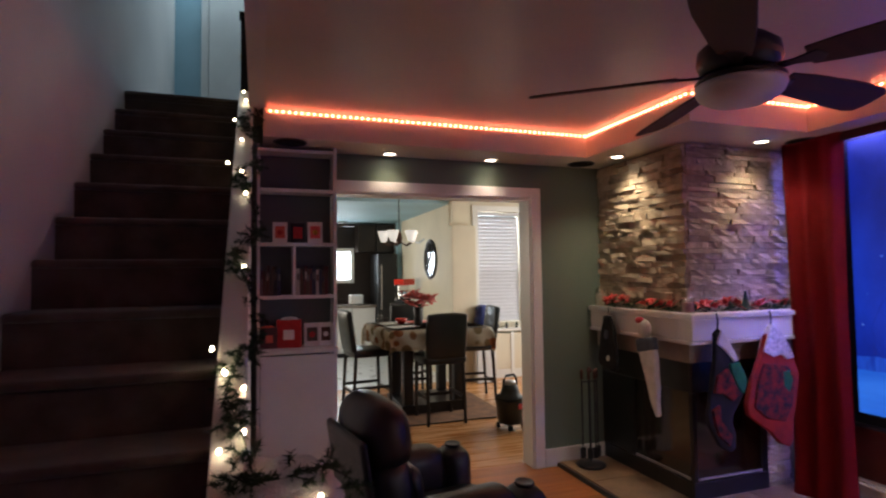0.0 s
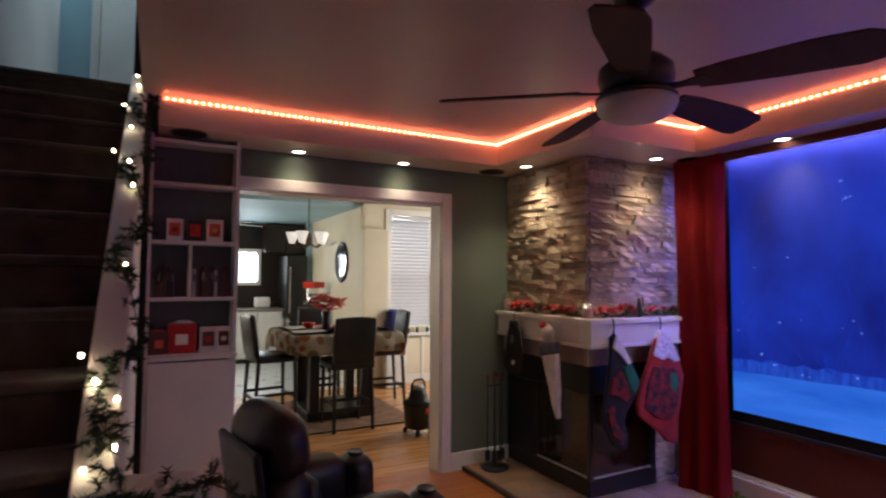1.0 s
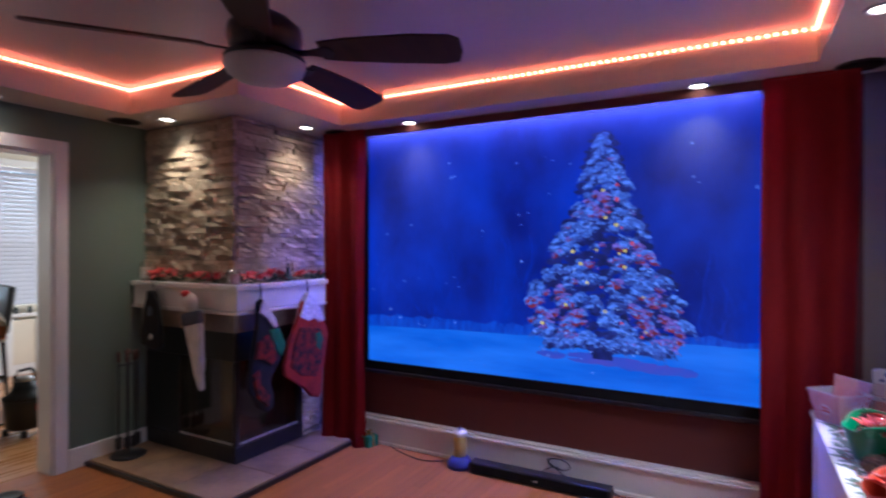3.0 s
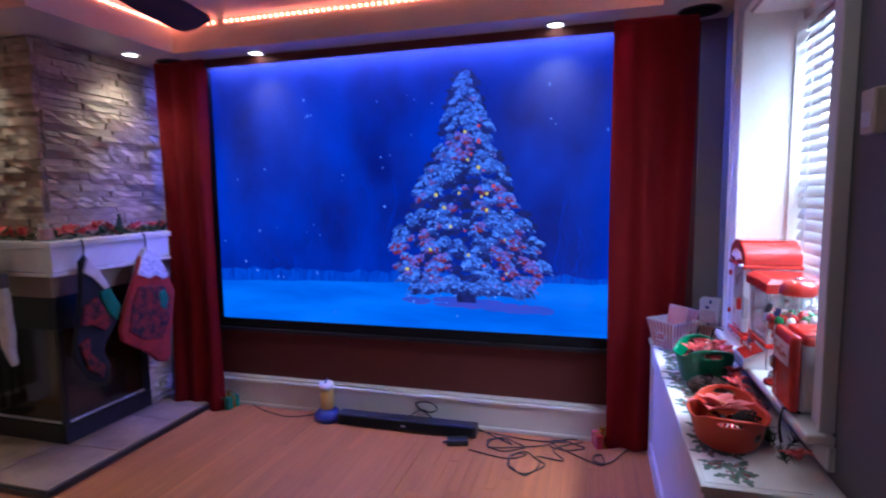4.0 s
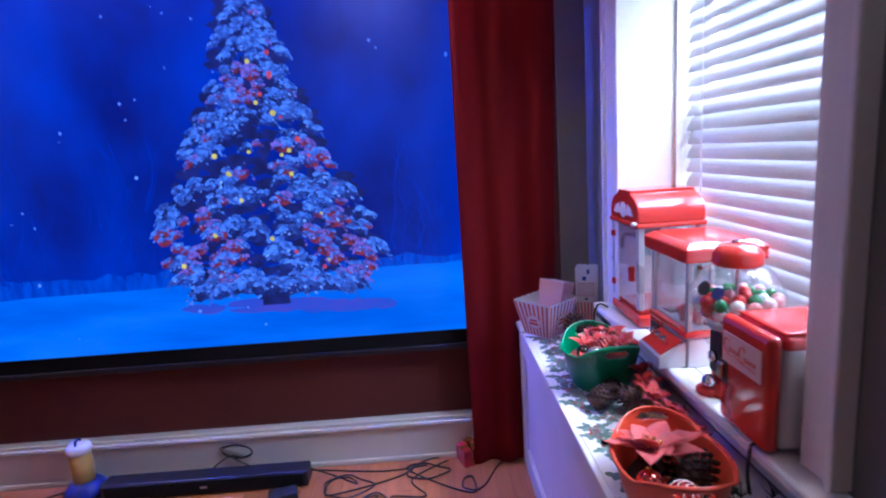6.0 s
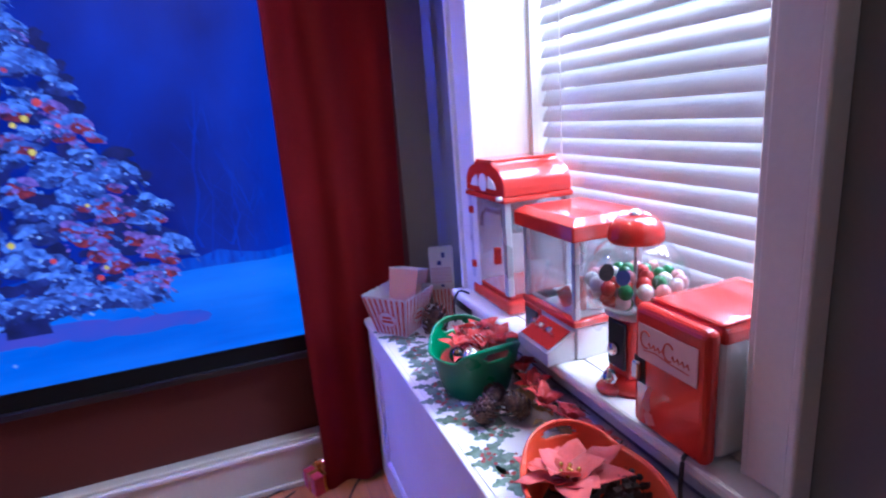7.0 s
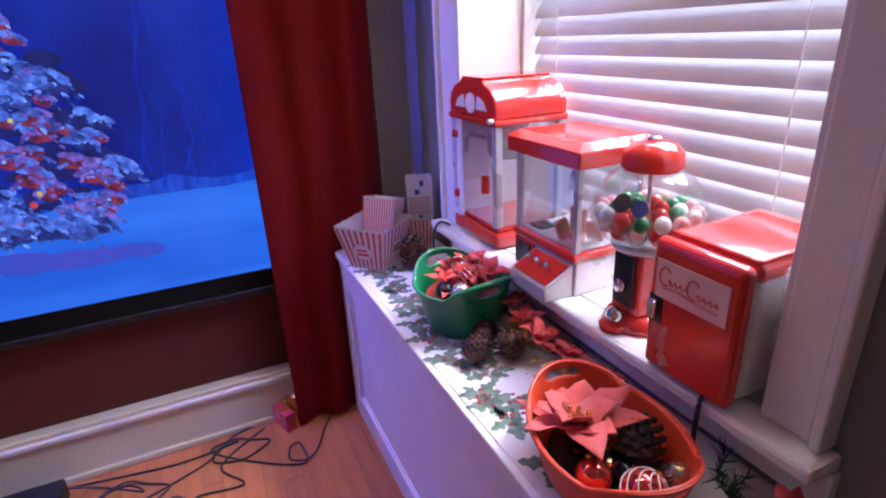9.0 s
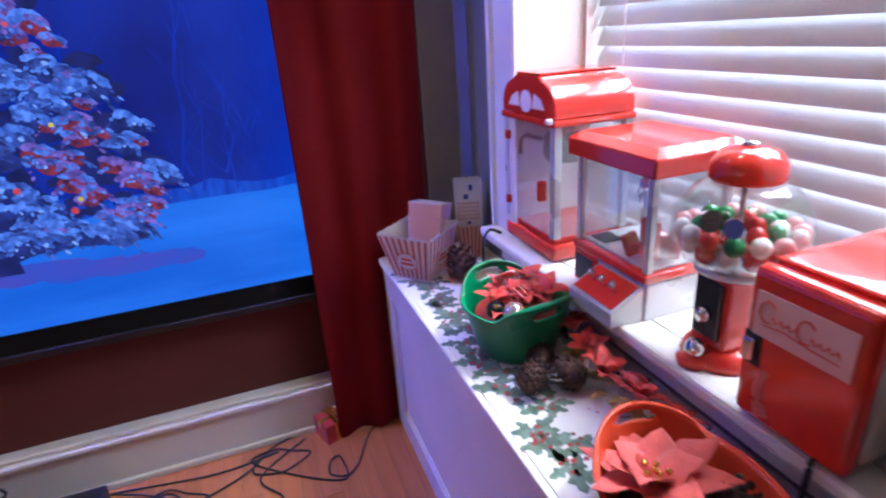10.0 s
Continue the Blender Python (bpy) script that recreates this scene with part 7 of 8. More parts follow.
def cushion(x0, x1, y0, y1, z0, z1, r, bulge=0.02, cuts=4):
    b = box(x0, x1, y0, y1, z0, z1, r, seg=4)
    bmesh.ops.subdivide_edges(b, edges=[e for e in b.edges if e.calc_length() > 0.12], cuts=cuts, use_grid_fill=True)
    c, h_ = Vector(((x0 + x1) / 2, (y0 + y1) / 2, (z0 + z1) / 2)), Vector(((x1 - x0) / 2, (y1 - y0) / 2, (z1 - z0) / 2))
    for v in b.verts:
        q = v.co - c
        u = [min(1, abs(q[i]) / h_[i]) for i in range(3)]
        for i in range(3):
            j, k = (i + 1) % 3, (i + 2) % 3
            v.co[i] += math.copysign(bulge * (1 - u[j] ** 2) * (1 - u[k] ** 2) * u[i], q[i]) + 0.004 * noise.noise(v.co * 7)
    return b


part("base", cushion(-0.40, 0.40, -0.33, 0.33, 0.05, 0.34, 0.03, 0.005), M["leather"], rec)
part("seat", cushion(-0.18, 0.42, -0.24, 0.24, 0.345, 0.49, 0.06, 0.025), M["leather"], rec, smooth=True)
for y in (-0.335, 0.335):
    a = part("armrest", cushion(-0.30, 0.24, y - 0.095, y + 0.095, 0.30, 0.685, 0.075, 0.015), M["leather"], rec, smooth=True)
    part("arm_front", cushion(0.245, 0.43, y - 0.10, y + 0.10, 0.10, 0.655, 0.07, 0.012), M["leather"], a, smooth=True)
    part("cup_holder", lathe([(0.040, 0.672), (0.048, 0.676), (0.050, 0.668), (0.045, 0.66)], 22, m=Matrix.Translation((0.335, y, 0.0))), M["black"], a, "black cup holder ring", True)
bt = Matrix.Translation((-0.30, 0, 0.42)) @ Matrix.Rotation(radians(-9), 4, "Y")
for nm, args in (("backrest", (-0.10, 0.10, -0.26, 0.26, 0.0, 0.42, 0.07, 0.03)), ("headrest", (-0.085, 0.135, -0.25, 0.25, 0.36, 0.645, 0.095, 0.03)), ("lumbar_pad", (0.06, 0.17, -0.22, 0.22, 0.05, 0.34, 0.05, 0.02))):
    b = cushion(*args)
    b.transform(bt)
    part(nm, b, M["leather"], rec, smooth=True)
b = box(-0.145, -0.105, -0.25, 0.25, -0.25, 0.55, 0.02)
b.transform(bt)
part("back_shell", b, M["leather"], rec)
for x_ in (-0.33, 0.33):
    for y_ in (-0.28, 0.28):
        part("foot", box(x_ - 0.03, x_ + 0.03, y_ - 0.03, y_ + 0.03, 0, 0.05, 0.004), M["rubber"], rec)
# throw with red and brown pattern beside the recliner
t = thing("folded_throw", "crumpled red and brown throw beside the recliner", "throw", (0.42, 2.75, 0), 15)
part("fold", cushion(-0.13, 0.10, -0.20, 0.16, 0.0, 0.40, 0.05, 0.03), mat("throw_cloth", (0.30, 0.10, 0.07), 0.95, var=0.3, scale=18, fine=200, bump=0.6, second=(0.12, 0.06, 0.05)), t, smooth=True)

# ---- dining room ----
TXC, TYC, TZT = 1.93, 5.98, 0.905
tb = thing("dining_table", "tall dark wooden dining table with shelf base", "dining table", (TXC, TYC, 0))
part("tabletop", box(-0.53, 0.53, -0.53, 0.53, TZT - 0.03, TZT, 0.004), M["espresso"], tb)
part("apron", box(-0.46, 0.46, -0.46, 0.46, TZT - 0.12, TZT - 0.031), M["espresso"], tb)
for x_ in (-0.28, 0.28):
    for y_ in (-0.28, 0.28):
        part("leg", box(x_ - 0.05, x_ + 0.05, y_ - 0.05, y_ + 0.05, 0.10, TZT - 0.121, 0.006), M["espresso"], tb)
part("base_shelf", box(-0.36, 0.36, -0.36, 0.36, 0.012, 0.099, 0.006), M["espresso"], tb)
tc = thing("tablecloth", "cream tablecloth printed with large orange flowers", "tablecloth", (TXC, TYC, TZT), 3)
b = bmesh.new()
N_, half, drop = 40, 0.555, 0.20
lim = half + drop
vs = {}
for i in range(N_ + 1):
    for j in range(N_ + 1):
        u, v_ = -lim + 2 * lim * i / N_, -lim + 2 * lim * j / N_
        ox, oy = max(0, abs(u) - half), max(0, abs(v_) - half)
        d_ = max(ox, oy) + 0.35 * min(ox, oy)
        wav = 0.018 * math.sin((u + v_) * 16) * min(1, d_ / 0.1)
        x_ = math.copysign(min(abs(u), half) + 0.02 * min(1, ox / 0.05) + (wav if ox else 0), u)
        y_ = math.copysign(min(abs(v_), half) + 0.02 * min(1, oy / 0.05) + (wav if oy else 0), v_)
        vs[i, j] = b.verts.new((x_, y_, 0.003 - d_))
for i in range(N_):
    for j in range(N_):
        b.faces.new((vs[i, j], vs[i + 1, j], vs[i + 1, j + 1], vs[i, j + 1]))
bmesh.ops.solidify(b, geom=b.faces[:], thickness=-0.0015)
floral = mat("floral_cloth", (0.70, 0.62, 0.50), 0.9, var=0.05, scale=5, fine=240, bump=0.2)
nn, ll = floral.node_tree.nodes, floral.node_tree.links
vor = nn.new("ShaderNodeTexVoronoi")
vor.inputs["Scale"].default_value = 7.5
tcn = nn.new("ShaderNodeTexCoord")
ll.new(tcn.outputs["Object"], vor.inputs["Vector"])
mr = nn.new("ShaderNodeMapRange")
mr.inputs["From Min"].default_value, mr.inputs["From Max"].default_value = 0.47, 0.40
ll.new(vor.outputs["Distance"], mr.inputs["Value"])
pr = nn.new("ShaderNodeMapRange")
pr.inputs["From Min"].default_value, pr.inputs["From Max"].default_value = 0.35, 0.65
sep = nn.new("ShaderNodeSeparateColor")
ll.new(vor.outputs["Color"], sep.inputs[0])
flc = nn.new("ShaderNodeMix")
flc.data_type = "RGBA"
flc.inputs["A"].default_value, flc.inputs["B"].default_value = (0.38, 0.13, 0.04, 1), (0.28, 0.20, 0.10, 1)
ll.new(sep.outputs[0], pr.inputs["Value"])
ll.new(pr.outputs[0], flc.inputs["Factor"])
mx = nn.new("ShaderNodeMix")
mx.data_type = "RGBA"
bs = nn["Principled BSDF"]
old = bs.inputs["Base Color"].links[0].from_socket
ll.new(mr.outputs[0], mx.inputs["Factor"])
ll.new(old, mx.inputs["A"])
ll.new(flc.outputs["Result"], mx.inputs["B"])
ll.new(mx.outputs["Result"], bs.inputs["Base Color"])
part("cloth", b, floral, tc, smooth=True)
for x_, y_, a_ in ((-0.30, 0.25, 10), (0.02, 0.33, -8), (-0.32, -0.18, 20), (0.25, 0.1, 0)):
    t = thing("place_mat", "pale patterned place mat on the table", "place mat", (TXC + x_, TYC + y_, TZT + 0.0045), a_, "place mats")
    part("mat", box(-0.16, 0.16, -0.11, 0.11, 0, 0.004, 0.001), M["paper"] if x_ < 0 else M["pink"], t)
vz = TZT + 0.0045
t = thing("flower_vase", "dark glass vase of red poinsettias on the table", "vase", (1.83, 5.90, vz))
part("vase", lathe([(0, 0), (0.045, 0), (0.05, 0.02), (0.042, 0.10), (0.055, 0.19), (0.05, 0.20), (0, 0.18)], 18), M["espresso"], t, smooth=True)
for k in range(9):
    a = 2.4 * k
    poinsettia("poinsettia", "", (0.048 * math.sqrt(k) * math.cos(a), 0.048 * math.sqrt(k) * math.sin(a), 0.27 + 0.06 * math.cos(k)), 0.135, 9, M["pink"], t, (25 * math.sin(a), 25 * math.cos(a)), 40 * k, 200 + k)
part("stems", lathe([(0.03, 0.18), (0.05, 0.25), (0.0, 0.26)], 10), M["pine"], t)
t = thing("bowl", "small red bowl on the table", "bowl", (1.70, 6.15, vz))
part("bowl", lathe([(0, 0), (0.04, 0), (0.075, 0.06), (0.07, 0.062), (0.04, 0.01), (0, 0.01)], 20), M["red"], t, smooth=True)
t = thing("drinking_glass", "clear drinking glass on the table", "glass", (1.47, 6.25, vz))
part("tumbler", lathe([(0.030, 0), (0.036, 0.11), (0.033, 0.11), (0.028, 0.008), (0, 0.008)], 18), M["glass"], t, smooth=True)

ch = thing("dining_chair", "black counter-height chair with padded leather back", "chair", (0, 0, -9), 0, "chairs round the dining table")
for x_ in (-0.185, 0.185):
    part("leg", tube([(x_, 0.19, 0.60), (x_ * 1.04, 0.205, 0.0)], 0.021, 8, taper=0.8), M["espresso"], ch)
    part("leg", tube([(x_, -0.19, 0.60), (x_ * 1.04, -0.225, 0.0)], 0.021, 8, taper=0.8), M["espresso"], ch)
    part("stretcher", box(x_ - 0.011, x_ + 0.011, -0.19, 0.185, 0.24, 0.27), M["espresso"], ch)
part("stretcher", box(-0.175, 0.175, 0.185, 0.205, 0.20, 0.23), M["espresso"], ch)
part("stretcher", box(-0.175, 0.175, -0.218, -0.198, 0.20, 0.23), M["espresso"], ch)
part("seat", cushion(-0.22, 0.22, -0.215, 0.22, 0.585, 0.665, 0.025, 0.012, 2), M["leather"], ch, smooth=True)
b = cushion(-0.205, 0.205, -0.03, 0.03, 0.0, 0.44, 0.022, 0.012, 2)
b.transform(Matrix.Translation((0, -0.205, 0.645)) @ Matrix.Rotation(radians(8), 4, "X"))
part("backrest", b, M["leather"], ch, smooth=True)
places = [((1.90, 5.38, 0), 0), ((1.30, 6.12, 0), -82), ((2.56, 6.12, 0), 84), ((1.95, 6.62, 0), 178)]
for (p_, a_) in places[:-1]:
    copy_thing(ch, pose(*p_, 0, 0, a_))
ch.matrix_world = pose(*places[-1][0], 0, 0, places[-1][1])

rug = thing("rug", "dark flat patterned rug under the dining table", "rug", (2.0, 5.85, 0))
part("weave", box(-0.55, 0.62, -0.60, 0.85, 0, 0.009, 0.003), mat("rug_weave", (0.32, 0.16, 0.085), 0.95, var=0.25, scale=9, fine=220, bump=0.5, second=(0.14, 0.075, 0.05)), rug)
part("border", box(-0.55, 0.62, -0.618, -0.602, 0, 0.008), M["espresso"], rug)

vac = thing("shop_vacuum", "small black canister vacuum on the oak floor", "vacuum", (2.44, 4.86, 0), 20)
part("tank", lathe([(0, 0.05), (0.115, 0.05), (0.125, 0.07), (0.14, 0.26), (0.142, 0.275), (0, 0.276)], 26), M["black"], vac, smooth=True)
part("lid", lathe([(0, 0.277), (0.146, 0.277), (0.146, 0.295), (0.10, 0.315), (0.085, 0.36), (0.07, 0.40), (0, 0.41)], 26), M["rubber"], vac, smooth=True)
part("motor_cap", lathe([(0, 0.41), (0.06, 0.41), (0.055, 0.44), (0, 0.45)], 20), M["silver"], vac, "grey motor cap", True)
part("carry_handle", tube([(-0.09, 0, 0.36), (-0.085, 0, 0.46), (-0.05, 0, 0.495), (0.05, 0, 0.495), (0.085, 0, 0.46), (0.09, 0, 0.36)], 0.012, 8), M["rubber"], vac)
part("badge", box(-0.04, 0.04, -0.147, -0.139, 0.20, 0.25, 0.002), M["red"], vac, "red badge")
for a in (0.8, 2.3, 3.9, 5.5):
    part("caster", lathe([(0, 0), (0.022, 0), (0.022, 0.045), (0, 0.05)], 10, m=Matrix.Translation((0.12 * math.cos(a), 0.12 * math.sin(a), 0))), M["rubber"], vac)
part("hose", tube([(0.10, -0.10, 0.24), (0.17, -0.16, 0.20), (0.20, -0.20, 0.10), (0.15, -0.24, 0.03), (0.02, -0.25, 0.03), (-0.05, -0.20, 0.03)], 0.02, 10), M["rubber"], vac, smooth=True)

chd = thing("chandelier", "small chandelier with white glass bell shades", "chandelier", (1.62, 5.90, 0))
part("rod", tube([(0, 0, 1.95), (0, 0, DC - 0.001)], 0.006, 8), M["espresso"], chd)
part("hub", lathe([(0, 1.80), (0.03, 1.82), (0.035, 1.88), (0.02, 1.95), (0, 1.96)], 14), M["cone"], chd, smooth=True)
for k in range(5):
    a = 2 * math.pi * k / 5 + 0.3
    x_, y_ = 0.17 * math.cos(a), 0.17 * math.sin(a)
    arm = part("arm", tube([(0, 0, 1.84), (x_ * 0.6, y_ * 0.6, 1.79), (x_, y_, 1.83)], 0.007, 7), M["cone"], chd)
    part("shade", lathe([(0.022, 1.83), (0.035, 1.85), (0.05, 1.90), (0.068, 1.95), (0.064, 1.95), (0.03, 1.86), (0, 1.84)], 16, m=Matrix.Translation((x_, y_, 0))), glow("bell_glass", (1.0, 0.93, 0.84), 0.6), arm, "glowing white bell shade", True)
lamp("chandelier_light", "POINT", Matrix.Translation((1.62, 5.90, 1.98)), 30, (1, 0.86, 0.68))

# window of the dining room
w2 = tagged(new("window_2"), "white dining room window with a lowered blind", "window", kind="structure")
part("casing_side", box(3.015, 3.098, DY - 0.02, DY - 0.001, 0.70, 2.44, 0.004), M["white"], w2)
part("casing_side", box(3.762, 3.85, DY - 0.02, DY - 0.001, 0.70, 2.44, 0.004), M["white"], w2)
part("casing_head", box(3.10, 3.76, DY - 0.02, DY - 0.001, 2.362, 2.44, 0.004), M["white"], w2)
part("window_sill", box(2.99, 3.87, DY - 0.09, DY - 0.021, 0.655, 0.695, 0.005), M["white"], w2)
part("sash_frame", box(3.102, 3.758, DY + 0.09, DY + 0.12, 1.52, 1.57), M["white"], w2)
g = part("pane", box(3.102, 3.758, DY + 0.10, DY + 0.105, 0.79, 2.35), M["glass"], w2)
g.visible_shadow = False
blind("white slatted blind in the dining room window", 3.11, 3.75, DY + 0.045, 0.79, 2.35, 0.050, 0.051, -62, -1, (3.22, 3.64), "blinds")
t = thing("radiator_cover", "white panelled radiator cover under the dining window", "radiator cover", (0, 0, 0))
part("front_panel", box(2.98, 3.9, DY - 0.075, DY - 0.022, 0.12, 0.62, 0.004), M["cream"], t)
for x_ in (2.99, 3.27, 3.55, 3.83):
    part("batten", box(x_, x_ + 0.05, DY - 0.088, DY - 0.076, 0.0, 0.65, 0.003), M["white"], t)
part("base_rail", box(2.98, 3.9, DY - 0.074, DY - 0.022, 0.0, 0.118), M["white"], t)
for x_ in (3.36, 3.50, 3.66):
    s = thing("small_pot", "small dark pot on the window sill", "pot", (x_, DY - 0.055, 0.695), group="pots on the sill")
    part("pot", lathe([(0, 0), (0.02, 0), (0.028, 0.05), (0.024, 0.05), (0, 0.04)], 12), M["black"], s, smooth=True)
    part("plant", lathe([(0, 0.04), (0.02, 0.05), (0.015, 0.075), (0, 0.08)], 8), M["pine"], s)
t = thing("water_jug", "blue water jug near the window", "jug", (3.06, DY - 0.20, 0.0))
part("stand", box(-0.12, 0.12, -0.11, 0.11, 0, 0.68, 0.01), M["white_plastic"], t)
part("bottle", lathe([(0, 0.681), (0.10, 0.681), (0.115, 0.70), (0.115, 0.85), (0.10, 0.88), (0.085, 0.93), (0.09, 1.0), (0.06, 1.04), (0, 1.05)], 20), M["blue"], t, "blue plastic bottle", True)
setting("pilaster", box(2.66, 3.012, DY - 0.14, DY - 0.003, 0, 2.14, 0.005), M["cream"], "cream boxed pilaster beside the window", "column")
arc = [(0.0, 0.0), (0.28, 0.0)] + [(0.28 - 0.26 * math.sin(q), -0.28 + 0.26 * math.cos(q)) for q in [i * math.pi / 16 for i in range(9)]] + [(0.0, -0.30)]
setting("corbel", prism(arc, 0.10, m=Matrix(((1, 0, 0, 2.68), (0, 0, -1, DY - 0.004), (0, 1, 0, DC - 0.02), (0, 0, 0, 1)))), M["cream"], "curved plaster bracket", "trim")
setting("baseboard_dining", box(3.9, 4.88, DY - 0.02, DY - 0.002, 0, 0.14, 0.004), M["white"], "white baseboard", "baseboard")
mir = thing("oval_mirror", "oval mirror in a dark frame on the cream wall", "mirror", (2.67, 8.05, 1.70))
mm = Matrix.Rotation(-math.pi / 2, 4, "Y")
part("frame", lathe([(0.80, 0.0), (0.98, 0.0), (1.0, 0.05), (0.92, 0.09), (0.82, 0.05), (0.80, 0.0)], 40, m=mm @ Matrix.Diagonal((0.31, 0.30, 0.4, 1))), M["espresso"], mir, smooth=True)
part("mirror_glass", lathe([(0, 0.01), (0.81, 0.01), (0.81, 0.02), (0, 0.02)], 40, m=mm @ Matrix.Diagonal((0.31, 0.30, 0.4, 1))), M["mirror"], mir)
br = thing("wall_bracket", "curved iron bracket on the cream wall", "bracket", (2.67, 8.75, 2.05))
part("arm", tube([(-0.005, 0.25, 0.20), (-0.01, 0.22, 0.05), (-0.01, 0.10, -0.04), (-0.01, -0.08, -0.06), (-0.01, -0.35, -0.02)], 0.016, 8), M["silver"], br, smooth=True)
setting("trim_passage", box(2.58, 2.668, KY - 0.6, KY - 0.5, 0, KC - 0.01), M["blue_wall"], "pale blue painted door edge", "trim")

# ---- kitchen ----
for x0 in (0.55, 1.15, 1.75):
    t = thing("base_cabinet", "white kitchen base unit with dark worktop", "cabinet", (x0, KY - 0.60, 0), group="kitchen units")
    part("carcass", box(0.002, 0.595 if x0 < 1.7 else 0.42, 0.02, 0.595, 0.08, 0.885), M["white_plastic"], t)
    part("door", box(0.01, 0.585 if x0 < 1.7 else 0.41, 0, 0.0195, 0.10, 0.87, 0.003), M["white_plastic"], t)
    part("plinth", box(0.01, 0.585 if x0 < 1.7 else 0.41, 0.05, 0.07, 0, 0.079), M["black"], t)
wt = thing("worktop", "grey stone kitchen worktop", "worktop", (0, 0, 0))
part("slab", box(0.54, 2.19, KY - 0.62, KY - 0.003, 0.887, 0.925, 0.004), mat("worktop_stone", (0.26, 0.22, 0.19), 0.35, var=0.2, scale=20), wt)
part("upstand", box(0.54, 2.19, KY - 0.02, KY - 0.004, 0.926, 1.02), M["espresso"], wt)
frg = thing("refrigerator", "tall black refrigerator with steel handles", "refrigerator", (2.20, KY - 0.72, 0))
part("body", box(0.0, 0.36, 0.03, 0.70, 0.02, 1.85, 0.008), M["black"], frg)
part("door", box(0.0, 0.36, 0.0, 0.029, 0.70, 1.85, 0.008), M["black"], frg)
part("freezer_door", box(0.0, 0.36, 0.0, 0.029, 0.05, 0.69, 0.008), M["black"], frg)
part("handle", tube([(0.05, -0.04, 0.85), (0.05, -0.05, 1.0), (0.05, -0.05, 1.5), (0.05, -0.04, 1.65)], 0.012, 8), M["chrome"], frg, "steel handle")
part("foot", box(0.05, 0.30, 0.1, 0.6, 0, 0.02), M["rubber"], frg)
for x0 in (1.90, 2.25):
    t = thing("wall_cabinet", "dark espresso kitchen wall cabinet", "cabinet", (x0, KY - 0.36, 1.90), group="kitchen wall units")
    part("carcass", box(0.0, 0.34, 0.02, 0.355, 0.0, 0.52), M["espresso"], t)
    part("door", box(0.004, 0.336, 0, 0.0195, 0.005, 0.515, 0.003), M["espresso"], t)
ct = thing("coffee_machine", "chrome and red coffee machine on a dark trolley", "coffee machine", (2.42, 8.72, 1.0), 20)
part("base", box(-0.11, 0.11, -0.14, 0.14, 0, 0.05, 0.006), M["black"], ct)
part("column", box(-0.11, 0.11, 0.02, 0.14, 0.051, 0.30, 0.008), M["chrome"], ct)
part("head", box(-0.115, 0.115, -0.14, 0.145, 0.301, 0.40, 0.014), M["red"], ct)
part("pot", lathe([(0, 0.055), (0.065, 0.055), (0.08, 0.10), (0.07, 0.19), (0.05, 0.21), (0, 0.21)], 18, m=Matrix.Translation((0, -0.06, 0))), M["chrome"], ct, smooth=True)
tr = thing("kitchen_trolley", "tall dark kitchen trolley with shelves", "trolley", (2.42, 8.72, 0))
for x_ in (-0.19, 0.19):
    for y_ in (-0.19, 0.19):
        part("post", box(x_ - 0.014, x_ + 0.014, y_ - 0.014, y_ + 0.014, 0, 0.999), M["black"], tr)
for z in (0.15, 0.55, 0.975):
    part("shelf", box(-0.20, 0.20, -0.20, 0.20, z, z + 0.022, 0.003), M["espresso"], tr)
t = thing("toaster", "white toaster on the kitchen worktop", "toaster", (1.86, KY - 0.35, 0.925))
part("body", box(-0.13, 0.13, -0.08, 0.08, 0.006, 0.19, 0.03), M["white_plastic"], t)
part("slot", box(-0.09, 0.09, -0.02, 0.02, 0.1895, 0.192), M["black"], t)
part("foot", box(-0.11, 0.11, -0.06, 0.06, 0, 0.006), M["rubber"], t)
kf = thing("ceiling_fan", "dark kitchen ceiling fan with a white light", "ceiling fan", (1.12, 8.4, 0))
part("rod", tube([(0, 0, 2.28), (0, 0, KC - 0.001)], 0.012, 8), M["black"], kf)
part("motor", lathe([(0, 2.18), (0.09, 2.19), (0.10, 2.25), (0.05, 2.29), (0, 2.29)], 20), M["black"], kf, smooth=True)
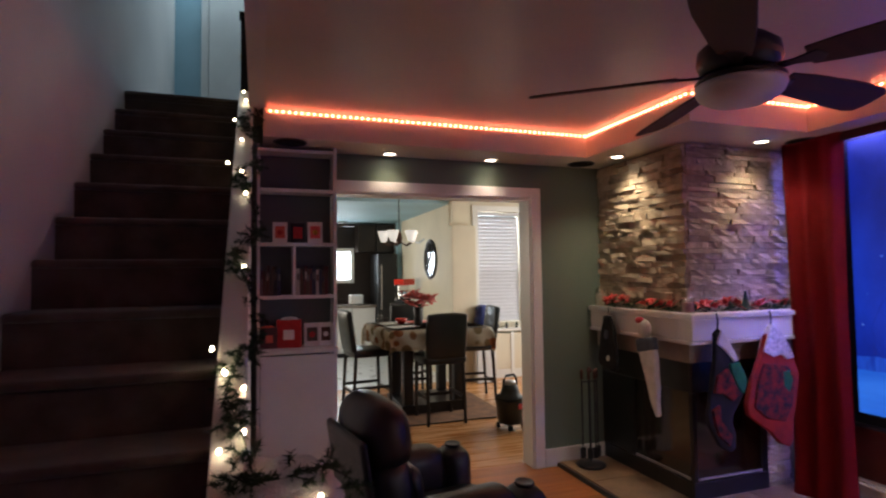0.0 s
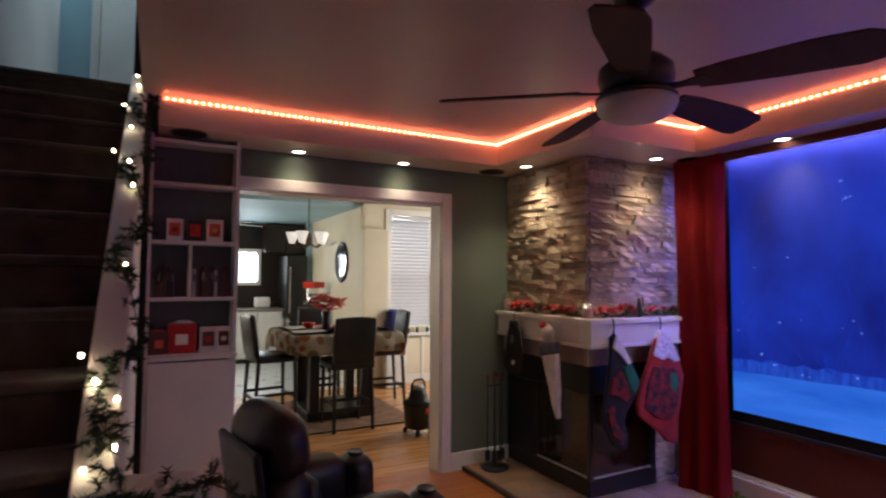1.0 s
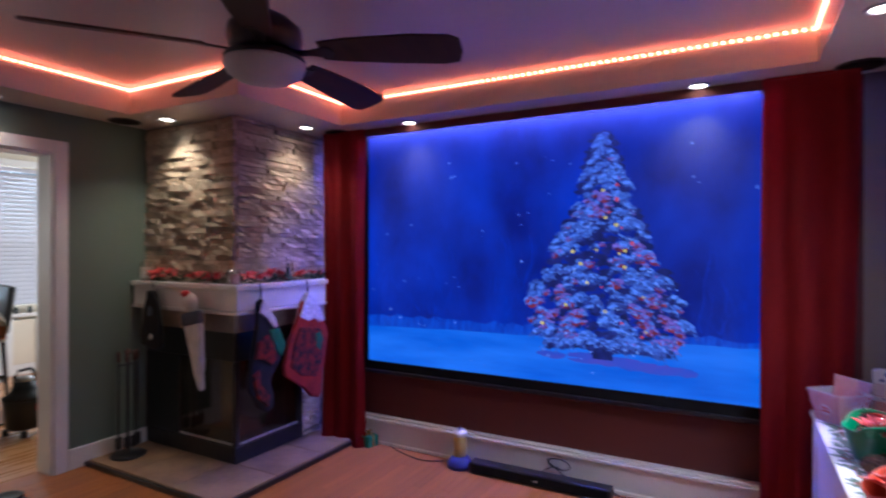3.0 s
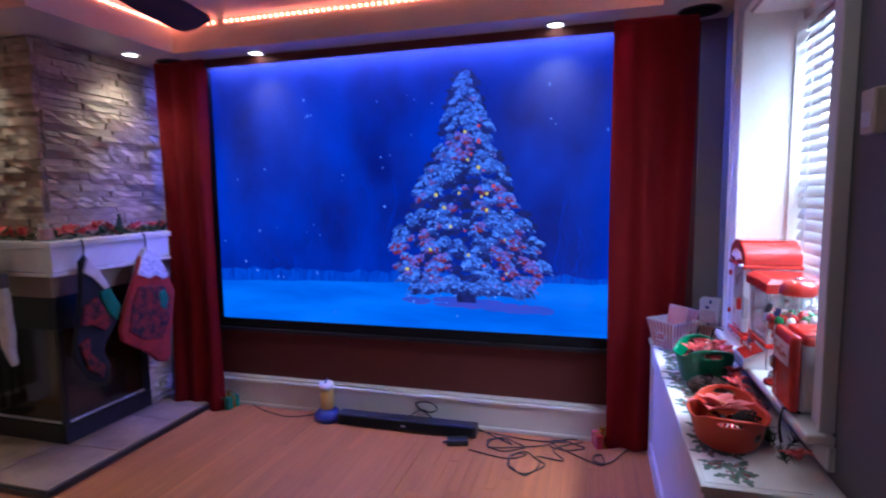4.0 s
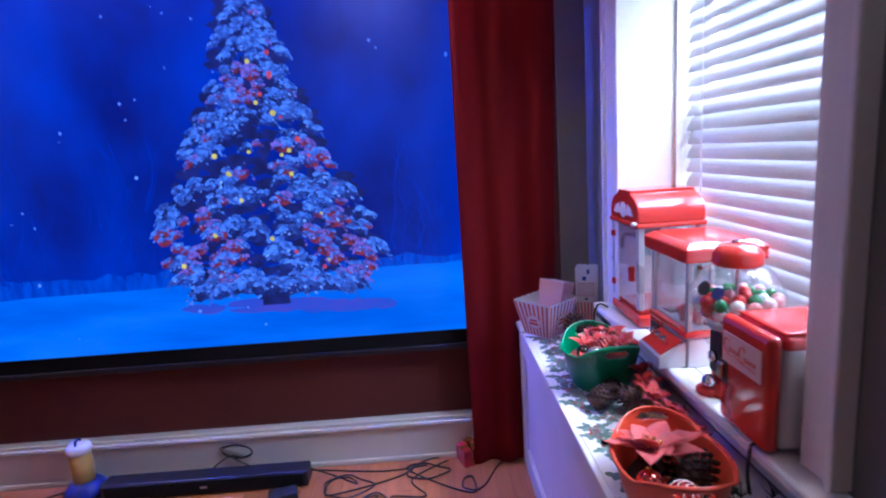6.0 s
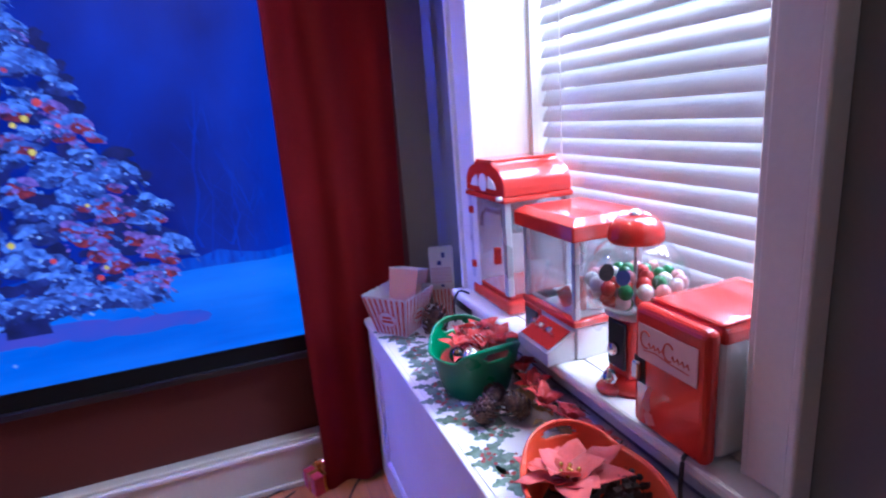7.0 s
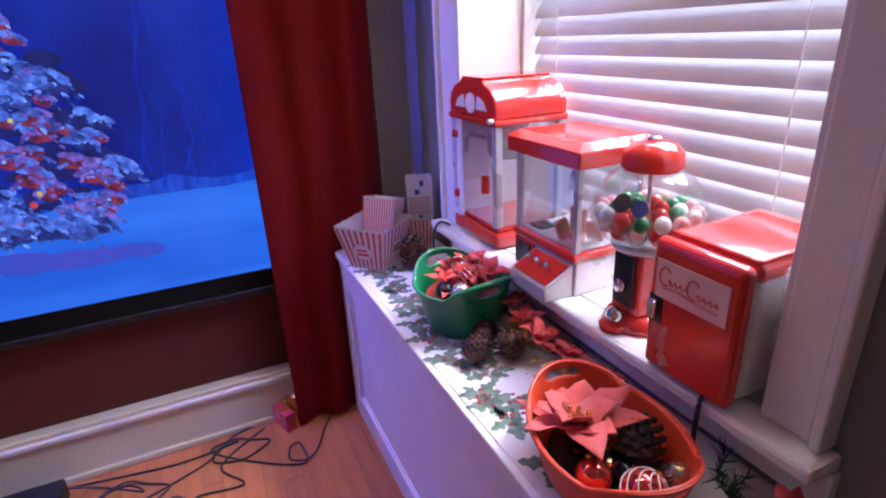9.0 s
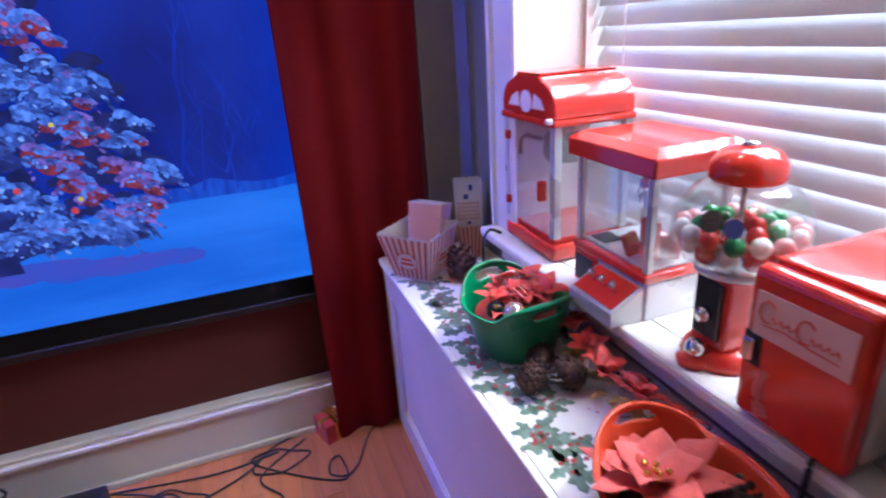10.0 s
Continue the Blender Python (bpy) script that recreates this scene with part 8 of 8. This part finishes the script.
part("light_bowl", lathe([(0.09, 2.18), (0.08, 2.14), (0.04, 2.12), (0, 2.115)], 20), M["frosted"], kf, smooth=True)
for k in range(4):
    part("blade", prism([(0.1, -0.04), (0.5, -0.06), (0.52, 0.0), (0.5, 0.06), (0.1, 0.04)], 0.006, m=pose(0, 0, 2.235, 0, 0, 90 * k + 25)), M["walnut"], kf)
w3 = tagged(new("window_3"), "small bright kitchen window", "window", kind="structure")
for a in ((1.44, 1.499, 1.32, 1.98), (1.821, 1.88, 1.32, 1.98)):
    part("casing_side", box(a[0], a[1], KY - 0.02, KY - 0.002, a[2], a[3]), M["white"], w3)
part("casing_head", box(1.50, 1.82, KY - 0.02, KY - 0.002, 1.921, 1.98), M["white"], w3)
part("window_sill", box(1.50, 1.82, KY - 0.04, KY - 0.002, 1.32, 1.379), M["white"], w3)
g = part("pane", box(1.50, 1.82, KY + 0.06, KY + 0.065, 1.38, 1.92), M["glass"], w3)
g.visible_shadow = False

setting("backdrop_kitchen", box(1.0, 2.4, KY + 0.9, KY + 0.92, 0.9, 2.6), glow("kitchen_outdoors", (0.88, 0.95, 1.0), 3.0), "bright daylight beyond the kitchen window", "backdrop")

# ---- oak boards of the living room floor, one by one ----
floor_ob = bpy.data.objects["floor"]
PL, PW = 0.90, 0.060
pb = box(-PL / 2, PL / 2, -PW / 2 + 0.0007, PW / 2 - 0.0007, -0.0038, 0.0)
plank_me = bpy.data.meshes.new("plank")
pb.to_mesh(plank_me)
pb.free()
plank_me.materials.append(M["oak"])
rf = random.Random(77)
y = YF
while y < YB + T - 0.001:
    x, first = (1.0 if y < YF + 0.34 else 0.115), True
    while x < XR - 0.02:
        L = rf.uniform(0.35, 0.9) if first else rf.uniform(0.75, 1.3)
        first = False
        L = min(L, XR - x)
        if XR - x - L < 0.2:
            L = XR - x
        ob = new("plank", plank_me)
        ob.parent = floor_ob
        ob.matrix_world = Matrix.Translation((x + L / 2, y + PW / 2, rf.uniform(-0.0003, 0.0003))) @ Matrix.Diagonal(((L - 0.0012) / PL, 1, 1, 1))
        x += L
    y += PW
